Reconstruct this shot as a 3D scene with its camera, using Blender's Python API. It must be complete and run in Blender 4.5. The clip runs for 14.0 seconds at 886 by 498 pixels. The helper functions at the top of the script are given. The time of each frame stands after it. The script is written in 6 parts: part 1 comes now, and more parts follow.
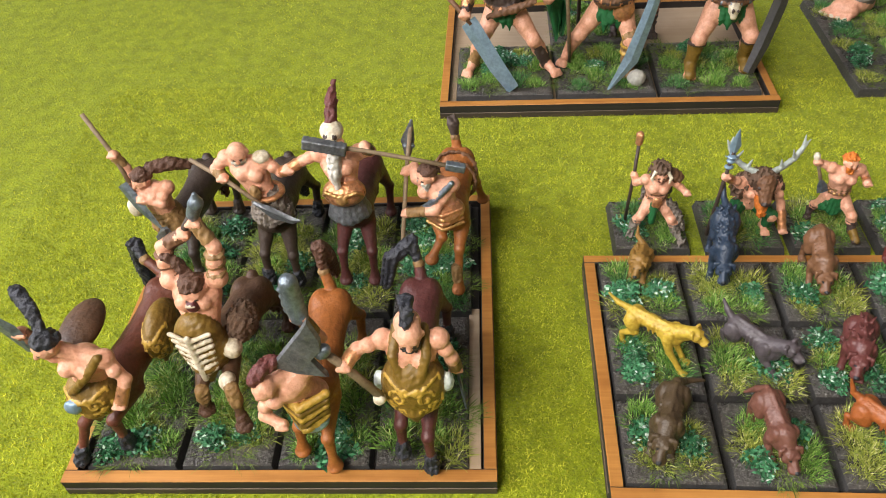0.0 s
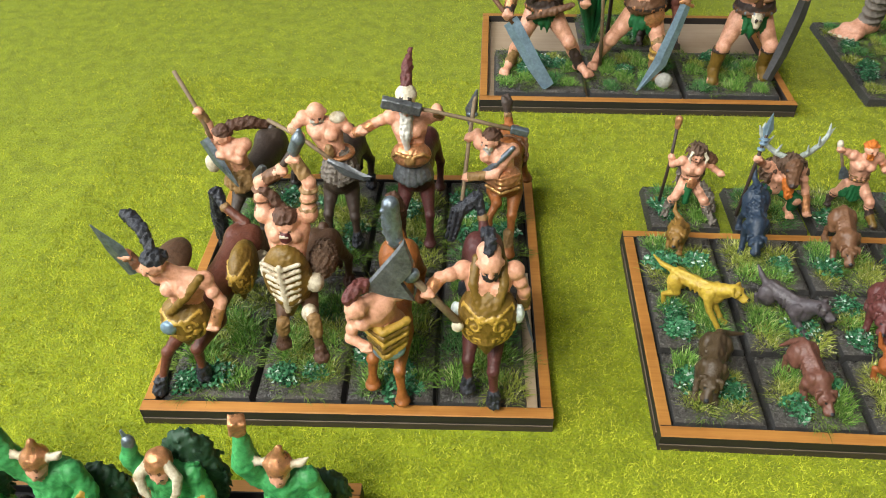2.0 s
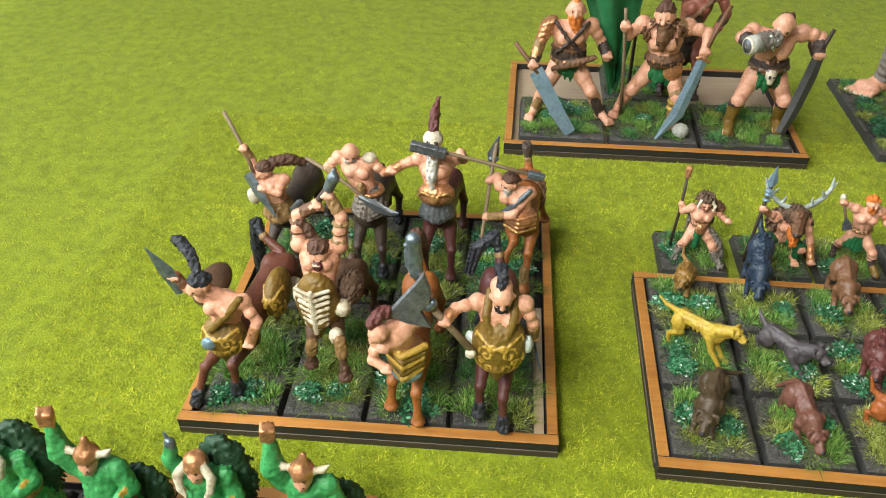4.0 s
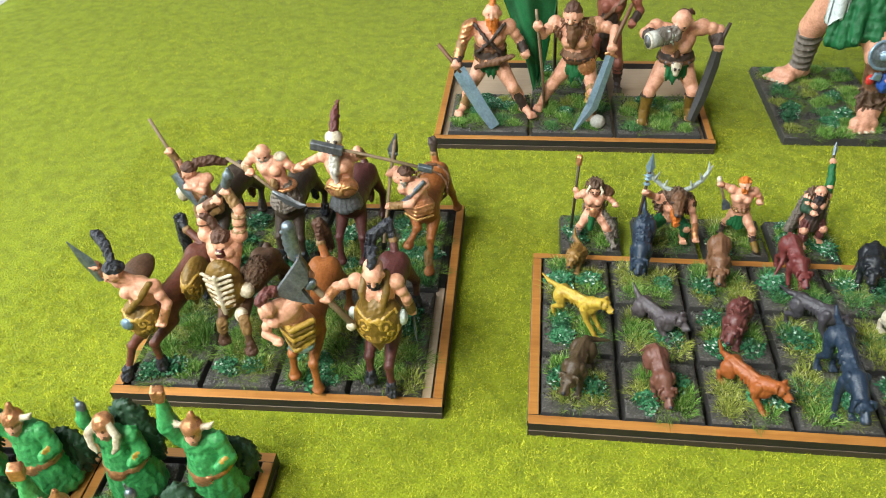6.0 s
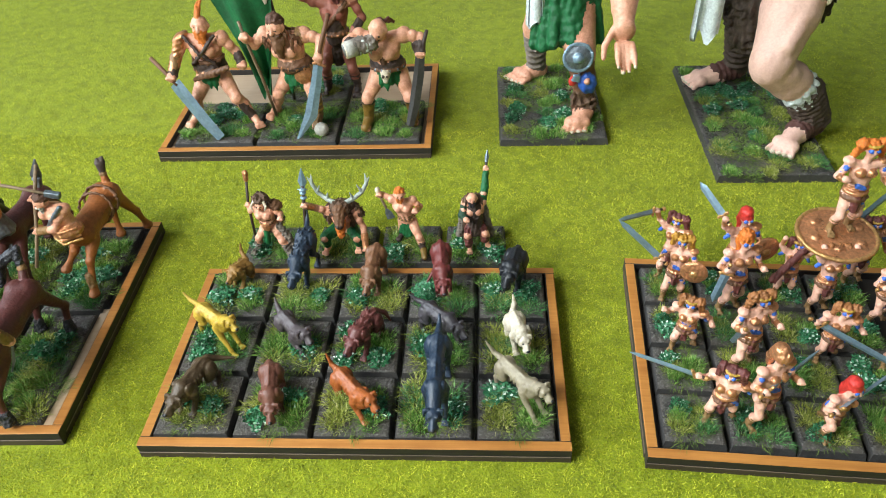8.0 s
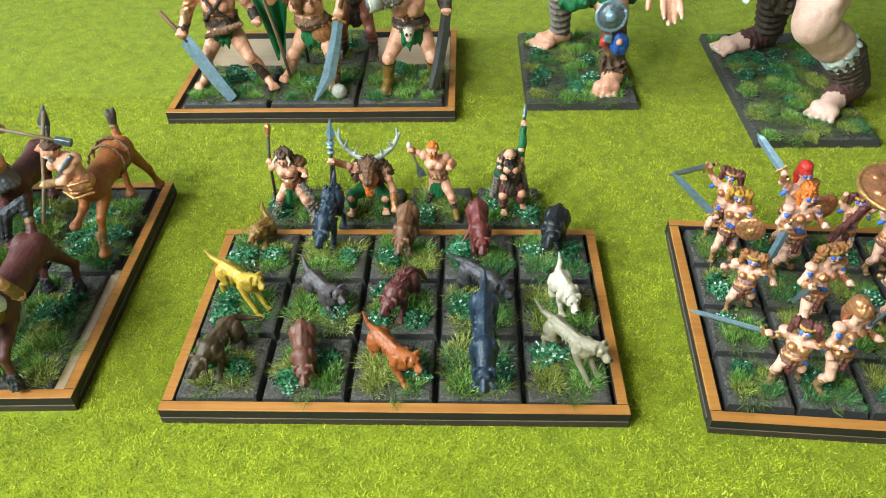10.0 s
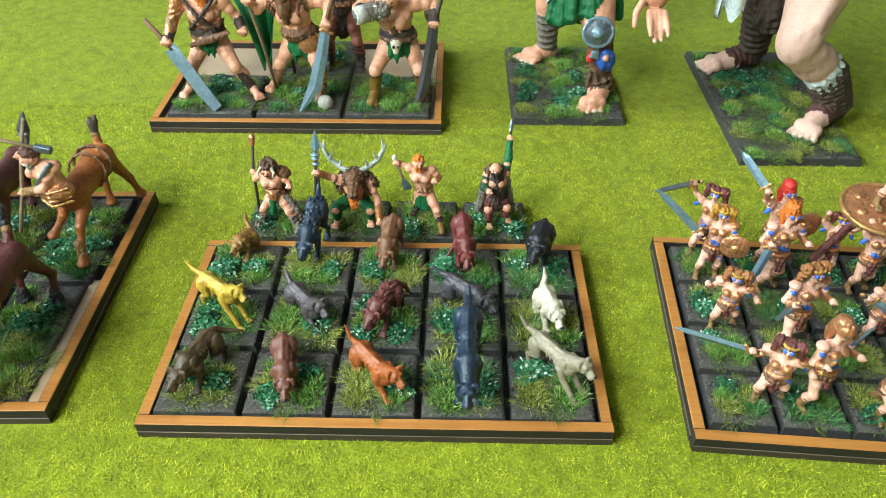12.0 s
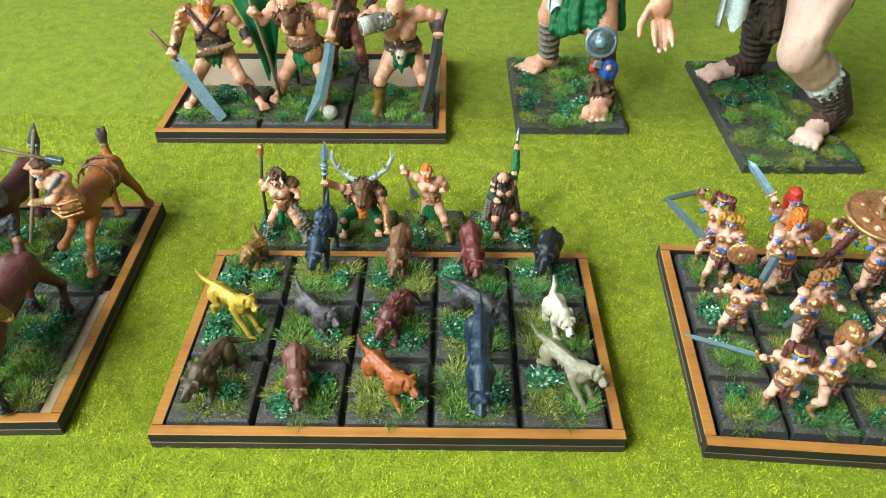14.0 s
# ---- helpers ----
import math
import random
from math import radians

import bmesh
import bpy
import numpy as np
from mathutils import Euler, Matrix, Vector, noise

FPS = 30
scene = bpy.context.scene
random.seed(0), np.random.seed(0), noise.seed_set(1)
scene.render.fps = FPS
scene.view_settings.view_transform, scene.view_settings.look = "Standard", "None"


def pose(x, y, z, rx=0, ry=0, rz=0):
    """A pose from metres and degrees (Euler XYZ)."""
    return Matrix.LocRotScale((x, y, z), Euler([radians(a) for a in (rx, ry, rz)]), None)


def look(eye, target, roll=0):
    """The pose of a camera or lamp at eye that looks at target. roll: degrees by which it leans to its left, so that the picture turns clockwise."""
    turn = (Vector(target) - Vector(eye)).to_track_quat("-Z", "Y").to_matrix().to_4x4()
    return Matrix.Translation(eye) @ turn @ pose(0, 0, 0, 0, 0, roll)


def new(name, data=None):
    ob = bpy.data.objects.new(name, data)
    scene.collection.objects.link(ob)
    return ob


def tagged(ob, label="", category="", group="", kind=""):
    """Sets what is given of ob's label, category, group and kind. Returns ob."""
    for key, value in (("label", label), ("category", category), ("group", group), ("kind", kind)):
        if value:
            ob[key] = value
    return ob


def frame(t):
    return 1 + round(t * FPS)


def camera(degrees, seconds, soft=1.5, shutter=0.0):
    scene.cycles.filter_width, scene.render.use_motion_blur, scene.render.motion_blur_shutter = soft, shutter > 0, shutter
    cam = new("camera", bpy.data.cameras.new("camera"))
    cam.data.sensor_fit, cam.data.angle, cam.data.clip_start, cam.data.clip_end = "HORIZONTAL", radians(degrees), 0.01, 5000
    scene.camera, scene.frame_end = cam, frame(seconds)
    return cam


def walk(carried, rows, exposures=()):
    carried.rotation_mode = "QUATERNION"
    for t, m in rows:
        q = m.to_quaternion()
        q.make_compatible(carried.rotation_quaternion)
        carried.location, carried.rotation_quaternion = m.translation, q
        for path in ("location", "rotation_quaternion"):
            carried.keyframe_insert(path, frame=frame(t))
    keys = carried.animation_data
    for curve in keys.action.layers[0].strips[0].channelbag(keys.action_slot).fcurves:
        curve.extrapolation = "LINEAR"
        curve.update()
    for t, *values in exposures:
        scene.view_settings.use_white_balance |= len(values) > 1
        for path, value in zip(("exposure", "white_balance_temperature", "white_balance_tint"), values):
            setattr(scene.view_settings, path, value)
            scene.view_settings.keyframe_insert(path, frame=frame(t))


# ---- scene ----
cam = camera(62.65, 14.0, soft=1.0)
# seconds, eye in metres, yaw, pitch and lean in degrees
PATH = [
    (0, -0.02650, -0.08152, 0.17173, 6.56, -45.03, -4.57),
    (0.5, -0.04862, -0.09375, 0.16369, 7.71, -43.98, -2.05),
    (1, -0.06277, -0.09462, 0.16492, 366.06, -42.45, -1.77),
    (1.5, -0.04724, -0.10795, 0.16353, 4.92, -42.41, -1.98),
    (2, -0.04713, -0.10973, 0.16640, 4.44, -42.06, -1.04),
    (2.5, -0.04893, -0.11035, 0.16615, 4.28, -41.36, -0.23),
    (5, -0.02831, -0.12816, 0.18531, 8.83, -38.73, -1.42),
    (5.5, -0.01608, -0.12881, 0.18726, 8.64, -38.82, -2.01),
    (6, -0.00108, -0.13879, 0.19020, 369.16, -39.74, -3.48),
    (6.5, 0.02497, -0.13678, 0.18685, 369.10, -39.63, -4.44),
    (7, 0.06760, -0.13046, 0.18359, 7.50, -40.10, -4.12),
    (7.5, 0.11025, -0.12146, 0.19947, 5.76, -40.46, -3.46),
    (8, 0.10972, -0.12544, 0.19617, 4.89, -41.11, -3.26),
    (8.5, 0.09899, -0.12790, 0.18717, 364.65, -41.95, -3.38),
    (11, 0.08921, -0.12158, 0.17488, 2.04, -40.59, -0.58),
    (11.5, 0.08949, -0.12200, 0.17531, 1.81, -40.43, -0.26),
    (12, 0.08984, -0.12207, 0.17501, 361.48, -40.32, -0.02),
    (12.5, 0.08835, -0.12258, 0.17672, 1.38, -40.20, -0.03),
    (13, 0.08674, -0.12261, 0.17637, 361.26, -40.00, -0.07),
    (13.5, 0.08571, -0.12288, 0.17649, 360.97, -39.87, 0.05),
    (14, 0.08467, -0.12312, 0.17614, 0.85, -39.68, 0.10),
]


def gaze(x, y, z, yaw, pitch, lean):
    a, b = radians(yaw), radians(pitch)
    return look((x, y, z), (x - math.sin(a) * math.cos(b), y + math.cos(a) * math.cos(b), z + math.sin(b)), lean)


# seconds, stops, kelvin, tint: the camera's own metering and white balance
EXPOSURES = [(0, -0.17, 6500, 16), (1, -0.25, 6400, 12), (2.5, -0.19, 6300, 8), (5, -0.15, 6200, 6), (6.5, 0.06, 6100, 7), (7.5, 0.11, 6000, 8), (8.5, 0.14, 5900, 2), (11, 0.21, 5800, -3), (14, 0.19, 5800, -4)]
walk(cam, [(row[0], gaze(*row[1:])) for row in PATH], EXPOSURES)

# ---- light and air ----
world = bpy.data.worlds.new("daylight")
scene.world = world
world.use_nodes = True
sky = world.node_tree.nodes.new("ShaderNodeTexSky")
sky.sky_type, sky.sun_disc = "NISHITA", False
sky.sun_elevation, sky.sun_rotation = radians(40), radians(-80)
world.node_tree.nodes["Background"].inputs[1].default_value = 0.12
world.node_tree.links.new(sky.outputs[0], world.node_tree.nodes["Background"].inputs[0])


def area_lamp(name, eye, target, sx, sy, watts, colour):
    lamp = bpy.data.lights.new(name, "AREA")
    lamp.shape, lamp.size, lamp.size_y, lamp.energy, lamp.color = "RECTANGLE", sx, sy, watts, colour
    ob = new(name, lamp)
    ob.matrix_world = look(eye, target)
    return ob


# daylight through the window beside the table, and an unseen lamp added low over it
area_lamp("window_daylight", (-1.38, -0.1, 0.95), (0.0, 0.1, 0.0), 1.0, 0.9, 37, (0.95, 0.98, 1.0))
area_lamp("added_front_light", (-0.20, -0.25, 0.42), (0.0, 0.0, 0.0), 0.17, 0.17, 3.7, (1.0, 0.96, 0.86))

# ---- materials ----
M = {}


def tree(name):
    mat = bpy.data.materials.new(name)
    mat.use_nodes = True
    M[name] = mat
    nt = mat.node_tree
    return mat, nt, nt.nodes["Principled BSDF"]


def node(nt, kind, **values):
    n = nt.nodes.new(kind)
    for key, value in values.items():
        n.inputs[key.replace("_", " ")].default_value = value
    return n


def noise_at(nt, coord, scale, detail=3.0):
    n = node(nt, "ShaderNodeTexNoise", Scale=scale, Detail=detail, Roughness=0.6)
    nt.links.new(coord, n.inputs["Vector"])
    return n.outputs["Fac"]


def ramp(nt, fac, stops):
    r = nt.nodes.new("ShaderNodeValToRGB")
    while len(r.color_ramp.elements) < len(stops):
        r.color_ramp.elements.new(0.5)
    for e, (at, c) in zip(r.color_ramp.elements, stops):
        e.position, e.color = at, (*c, 1)
    nt.links.new(fac, r.inputs[0])
    return r.outputs[0]


def blend(nt, a, b, fac, mode="MIX"):
    m = nt.nodes.new("ShaderNodeMix")
    m.data_type, m.blend_type = "RGBA", mode
    for value, slot in ((fac, 0), (a, 6), (b, 7)):
        if hasattr(value, "is_linked"):
            nt.links.new(value, m.inputs[slot])
        else:
            m.inputs[slot].default_value = value
    return m.outputs[2]


def bump(nt, bsdf, fac, strength, distance):
    b = node(nt, "ShaderNodeBump", Strength=strength, Distance=distance)
    nt.links.new(fac, b.inputs["Height"])
    nt.links.new(b.outputs[0], bsdf.inputs["Normal"])


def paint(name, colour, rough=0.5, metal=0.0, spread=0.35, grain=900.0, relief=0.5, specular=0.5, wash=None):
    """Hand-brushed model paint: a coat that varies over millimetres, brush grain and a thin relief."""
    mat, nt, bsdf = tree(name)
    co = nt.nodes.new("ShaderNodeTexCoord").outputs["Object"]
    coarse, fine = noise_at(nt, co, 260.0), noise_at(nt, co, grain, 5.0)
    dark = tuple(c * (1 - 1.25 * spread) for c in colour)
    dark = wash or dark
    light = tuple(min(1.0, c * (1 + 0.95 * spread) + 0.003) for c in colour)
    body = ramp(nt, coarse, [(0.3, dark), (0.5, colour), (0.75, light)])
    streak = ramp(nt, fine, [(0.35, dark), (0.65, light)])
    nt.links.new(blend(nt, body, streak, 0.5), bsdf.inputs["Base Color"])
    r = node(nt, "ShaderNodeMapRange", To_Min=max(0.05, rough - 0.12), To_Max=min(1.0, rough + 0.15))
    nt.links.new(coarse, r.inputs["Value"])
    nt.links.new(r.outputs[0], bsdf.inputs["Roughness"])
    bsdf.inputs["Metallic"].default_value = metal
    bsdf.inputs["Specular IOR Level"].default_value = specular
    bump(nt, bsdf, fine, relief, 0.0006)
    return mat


COATS = {
    "skin": ((0.74, 0.39, 0.26), 0.38), "skin_fair": ((0.78, 0.46, 0.34), 0.40), "skin_pale": ((0.80, 0.53, 0.43), 0.5), "skin_red": ((0.30, 0.10, 0.065), 0.5),
    "hair_orange": ((0.62, 0.17, 0.02), 0.55), "hair_brown": ((0.10, 0.045, 0.025), 0.6), "hair_black": ((0.022, 0.024, 0.032), 0.45),
    "hair_auburn": ((0.13, 0.035, 0.03), 0.5), "hair_tan": ((0.32, 0.13, 0.04), 0.55), "hair_gold": ((0.42, 0.21, 0.02), 0.55),
    "beard_white": ((0.55, 0.53, 0.47), 0.6), "leather": ((0.16, 0.075, 0.035), 0.55), "leather_dark": ((0.055, 0.035, 0.028), 0.55),
    "leather_tan": ((0.26, 0.15, 0.055), 0.55), "hide_gold": ((0.19, 0.11, 0.016), 0.45), "trim_gold": ((0.50, 0.31, 0.05), 0.4),
    "bone": ((0.66, 0.60, 0.47), 0.5), "antler": ((0.38, 0.42, 0.38), 0.5), "cloth_green": ((0.008, 0.115, 0.03), 0.6),
    "robe_green": ((0.075, 0.36, 0.11), 0.4), "robe_dark": ((0.018, 0.055, 0.025), 0.6), "cloth_white": ((0.60, 0.66, 0.64), 0.6), "fur": ((0.13, 0.075, 0.045), 0.75),
    "fur_dark": ((0.06, 0.042, 0.03), 0.75), "fur_grey": ((0.20, 0.17, 0.14), 0.7), "shaft": ((0.24, 0.17, 0.10), 0.6),
    "shaft_dark": ((0.06, 0.04, 0.03), 0.6), "rag_red": ((0.55, 0.035, 0.025), 0.5), "warpaint": ((0.06, 0.16, 0.62), 0.5),
    "cloth_blue": ((0.03, 0.10, 0.42), 0.5), "horse_bay": ((0.13, 0.04, 0.022), 0.45), "horse_brown": ((0.10, 0.05, 0.025), 0.5),
    "horse_maroon": ((0.09, 0.025, 0.022), 0.45), "horse_orange": ((0.33, 0.11, 0.025), 0.45), "horse_dark": ((0.05, 0.032, 0.022), 0.5),
    "dog_tan": ((0.26, 0.14, 0.03), 0.42), "dog_blue": ((0.022, 0.038, 0.065), 0.42), "dog_brown": ((0.18, 0.085, 0.04), 0.42),
    "dog_red": ((0.14, 0.028, 0.025), 0.45), "dog_black": ((0.012, 0.014, 0.018), 0.4), "dog_yellow": ((0.52, 0.37, 0.045), 0.42),
    "dog_slate": ((0.085, 0.07, 0.075), 0.42), "dog_maroon": ((0.12, 0.035, 0.03), 0.42), "dog_ash": ((0.05, 0.045, 0.052), 0.42),
    "dog_white": ((0.60, 0.56, 0.46), 0.42), "dog_olive": ((0.07, 0.045, 0.022), 0.45), "dog_russet": ((0.15, 0.06, 0.04), 0.42),
    "dog_orange": ((0.32, 0.09, 0.02), 0.42), "dog_navy": ((0.016, 0.03, 0.055), 0.4), "dog_grey": ((0.30, 0.26, 0.18), 0.42),
    "stone": ((0.42, 0.41, 0.36), 0.7), "wrap_grey": ((0.19, 0.16, 0.13), 0.7), "wrap_dark": ((0.075, 0.05, 0.036), 0.7), "wrap_red": ((0.10, 0.042, 0.034), 0.65), "mouth": ((0.10, 0.02, 0.02), 0.5),
}
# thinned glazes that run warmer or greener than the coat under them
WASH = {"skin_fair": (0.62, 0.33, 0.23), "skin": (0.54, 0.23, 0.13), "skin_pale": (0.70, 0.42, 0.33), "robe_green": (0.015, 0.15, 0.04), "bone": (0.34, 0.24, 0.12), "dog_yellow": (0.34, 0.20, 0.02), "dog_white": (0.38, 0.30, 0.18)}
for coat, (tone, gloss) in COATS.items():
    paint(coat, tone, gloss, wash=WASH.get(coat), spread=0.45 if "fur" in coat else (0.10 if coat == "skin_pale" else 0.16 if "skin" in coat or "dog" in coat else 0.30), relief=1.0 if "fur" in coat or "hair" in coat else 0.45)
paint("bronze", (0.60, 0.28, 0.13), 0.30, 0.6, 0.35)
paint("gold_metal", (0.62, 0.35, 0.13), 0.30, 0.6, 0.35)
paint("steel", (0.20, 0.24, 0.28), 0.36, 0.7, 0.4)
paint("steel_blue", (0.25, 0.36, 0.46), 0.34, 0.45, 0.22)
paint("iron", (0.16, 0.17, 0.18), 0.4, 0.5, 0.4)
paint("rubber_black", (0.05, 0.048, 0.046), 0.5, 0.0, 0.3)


def ground_paint(name):
    """Dark, gritty basing paste, glossy where the varnish pooled."""
    mat, nt, bsdf = tree(name)
    co = nt.nodes.new("ShaderNodeTexCoord").outputs["Object"]
    grit, patch = noise_at(nt, co, 1500.0, 6.0), noise_at(nt, co, 150.0)
    a = ramp(nt, grit, [(0.35, (0.025, 0.023, 0.022)), (0.55, (0.085, 0.08, 0.075)), (0.70, (0.36, 0.35, 0.33))])
    b = ramp(nt, patch, [(0.35, (0.045, 0.043, 0.042)), (0.7, (0.13, 0.11, 0.085))])
    nt.links.new(blend(nt, a, b, 0.45), bsdf.inputs["Base Color"])
    r = node(nt, "ShaderNodeMapRange", To_Min=0.05, To_Max=0.55)
    nt.links.new(patch, r.inputs["Value"])
    nt.links.new(r.outputs[0], bsdf.inputs["Roughness"])
    bump(nt, bsdf, grit, 1.0, 0.0009)


def wood(name, light, dark, along=(30.0, 900.0, 900.0), rough=0.55):
    mat, nt, bsdf = tree(name)
    co = nt.nodes.new("ShaderNodeTexCoord").outputs["Object"]
    m = nt.nodes.new("ShaderNodeMapping")
    m.inputs["Scale"].default_value = along
    nt.links.new(co, m.inputs["Vector"])
    grain, stain = noise_at(nt, m.outputs[0], 1.0, 5.0), noise_at(nt, co, 60.0, 4.0)
    a = ramp(nt, grain, [(0.3, dark), (0.7, light)])
    b = ramp(nt, stain, [(0.3, dark), (0.6, light)])
    nt.links.new(blend(nt, a, b, 0.45), bsdf.inputs["Base Color"])
    bsdf.inputs["Roughness"].default_value = rough
    bump(nt, bsdf, grain, 0.35, 0.0003)


ground_paint("basing")
wood("rail_wood", (0.52, 0.235, 0.05), (0.31, 0.115, 0.02))
wood("board_raw", (0.50, 0.38, 0.26), (0.40, 0.28, 0.18))
# burnt rail sides; on tray floors it paints the shade between bases
wood("char_and_gap_shade", (0.032, 0.026, 0.022), (0.014, 0.012, 0.011), rough=0.62)
wood("seam_light", (0.20, 0.15, 0.105), (0.07, 0.05, 0.04))
wood("lower_ply", (0.075, 0.052, 0.038), (0.03, 0.024, 0.02), rough=0.6)
wood("table_top", (0.62, 0.60, 0.57), (0.52, 0.50, 0.47), (3.0, 60.0, 60.0), 0.45)


def blades(name, low, high, rough=0.6, tip=None):
    """Grass fibre: each blade takes its own tone between two greens."""
    mat, nt, bsdf = tree(name)
    g = nt.nodes.new("ShaderNodeNewGeometry")
    nt.links.new(ramp(nt, g.outputs["Random Per Island"], [(0.0, low), (0.88, high), (0.95, tip or high)]), bsdf.inputs["Base Color"])
    bsdf.inputs["Roughness"].default_value = rough
    bsdf.inputs["Specular IOR Level"].default_value = 0.3


blades("tuft_green", (0.05, 0.17, 0.02), (0.32, 0.54, 0.11), tip=(0.62, 0.66, 0.30))
blades("tuft_moss", (0.14, 0.19, 0.02), (0.46, 0.50, 0.10), tip=(0.70, 0.68, 0.34))
blades("tuft_dark", (0.03, 0.12, 0.03), (0.15, 0.36, 0.11), tip=(0.40, 0.50, 0.26))
blades("turf", (0.05, 0.10, 0.015), (0.22, 0.31, 0.06), 0.7)
# the near-white tone paints highlights of glossy foliage onto a few leaves
blades("leaf_teal", (0.012, 0.09, 0.035), (0.10, 0.32, 0.15), 0.28, (0.60, 0.70, 0.62))


def flock(name):
    """The grass mat's short pile: lime fibres clumped over a darker weave."""
    mat, nt, bsdf = tree(name)
    co = nt.nodes.new("ShaderNodeTexCoord").outputs["Object"]
    fine, clump, drift = noise_at(nt, co, 1100.0, 6.0), noise_at(nt, co, 170.0, 4.0), noise_at(nt, co, 14.0, 3.0)
    a = ramp(nt, fine, [(0.32, (0.07, 0.095, 0.001)), (0.5, (0.25, 0.31, 0.006)), (0.68, (0.46, 0.52, 0.05))])
    b = ramp(nt, clump, [(0.36, (0.10, 0.145, 0.001)), (0.62, (0.40, 0.47, 0.012))])
    c = ramp(nt, drift, [(0.3, (0.22, 0.27, 0.005)), (0.7, (0.30, 0.36, 0.02))])
    nt.links.new(blend(nt, blend(nt, a, b, 0.5), c, 0.3), bsdf.inputs["Base Color"])
    bsdf.inputs["Roughness"].default_value = 0.9
    bsdf.inputs["Specular IOR Level"].default_value = 0.15
    bsdf.inputs["Sheen Weight"].default_value = 0.2
    bsdf.inputs["Sheen Tint"].default_value = (0.9, 0.95, 0.5, 1)
    bump(nt, bsdf, fine, 1.0, 0.0012)


flock("flock_mat")


def fibre(name):
    """Fibres of the mat: single tones, in clumps a few millimetres wide and drifts of some centimetres."""
    mat, nt, bsdf = tree(name)
    g = nt.nodes.new("ShaderNodeNewGeometry")
    co = nt.nodes.new("ShaderNodeTexCoord").outputs["Object"]
    # tones raised so the near mat carries the brighter front light in its colour
    a = ramp(nt, g.outputs["Random Per Island"], [(0.0, (0.13, 0.17, 0.001)), (1.0, (0.78, 0.80, 0.05))])
    b = ramp(nt, noise_at(nt, co, 430.0, 4.0), [(0.41, (0.07, 0.10, 0.001)), (0.5, (0.44, 0.46, 0.006)), (0.58, (0.95, 0.93, 0.08))])
    c = ramp(nt, noise_at(nt, co, 40.0, 2.0), [(0.36, (0.14, 0.19, 0.002)), (0.5, (0.36, 0.40, 0.01)), (0.64, (0.66, 0.66, 0.04))])
    d = ramp(nt, noise_at(nt, co, 150.0, 3.0), [(0.38, (0.13, 0.18, 0.002)), (0.62, (0.66, 0.68, 0.04))])
    nt.links.new(blend(nt, blend(nt, blend(nt, a, b, 0.6), d, 0.3), c, 0.25), bsdf.inputs["Base Color"])
    bsdf.inputs["Roughness"].default_value = 0.65
    bsdf.inputs["Specular IOR Level"].default_value = 0.3


fibre("flock_fibre")
paint("wall_paint", (0.50, 0.49, 0.47), 0.8, 0.0, 0.04, 40.0, 0.1)
paint("floor_carpet", (0.28, 0.25, 0.22), 0.9, 0.0, 0.2, 300.0, 0.4)
paint("added_lamp_frame", (0.7, 0.7, 0.7), 0.4, 0.0, 0.05)
mat, nt, bsdf = tree("added_lamp_glow")
bsdf.inputs["Base Color"].default_value = (0.9, 0.9, 0.88, 1)
bsdf.inputs["Emission Color"].default_value = (1.0, 0.96, 0.9, 1)
bsdf.inputs["Emission Strength"].default_value = 2.0

# ---- building blocks (model dimensions are in millimetres) ----
MM = 0.001


def mesh_object(name, verts, faces, mats, index=None, smooth=True, parent=None, label=""):
    me = bpy.data.meshes.new(name)
    me.from_pydata(verts, [], faces)
    for m in mats:
        me.materials.append(M[m])
    if index is not None:
        me.polygons.foreach_set("material_index", np.asarray(index, dtype=np.int32))
    if smooth:
        me.polygons.foreach_set("use_smooth", np.ones(len(me.polygons), dtype=bool))
    ob = new(name, me)
    if parent:
        ob.parent = parent
    return tagged(ob, label)


def part(name, bm, material, parent, label=""):
    me = bpy.data.meshes.new(name)
    bm.to_mesh(me)
    bm.free()
    me.materials.append(M[material])
    ob = new(name, me)
    ob.parent = parent
    return tagged(ob, label)


def empty(name, m, label, category, group="", kind=""):
    ob = new(name)
    ob.matrix_world = m
    ob.empty_display_size = 0.01
    return tagged(ob, label, category, group, kind)


def slab(x0, y0, z0, x1, y1, z1, bevel=0.0):
    bm = bmesh.new()
    bmesh.ops.create_cube(bm, size=1)
    for v in bm.verts:
        v.co = Vector((x0 + (v.co.x + 0.5) * (x1 - x0), y0 + (v.co.y + 0.5) * (y1 - y0), z0 + (v.co.z + 0.5) * (z1 - z0)))
    if bevel:
        bmesh.ops.bevel(bm, geom=bm.edges[:], offset=bevel, segments=2, affect="EDGES", profile=0.5)
    return bm


def RELIEF(name):
    """How uneven a painted surface is, in millimetres."""
    for key, depth in (("fur", 0.12), ("hair", 0.08), ("beard", 0.08), ("bronze", 0.028), ("gold", 0.028), ("leather", 0.05), ("robe", 0.05), ("cloth", 0.04), ("dog", 0.010), ("horse", 0.010), ("skin", 0.009), ("steel", 0.01)):
        if key in name:
            return depth
    return 0.02


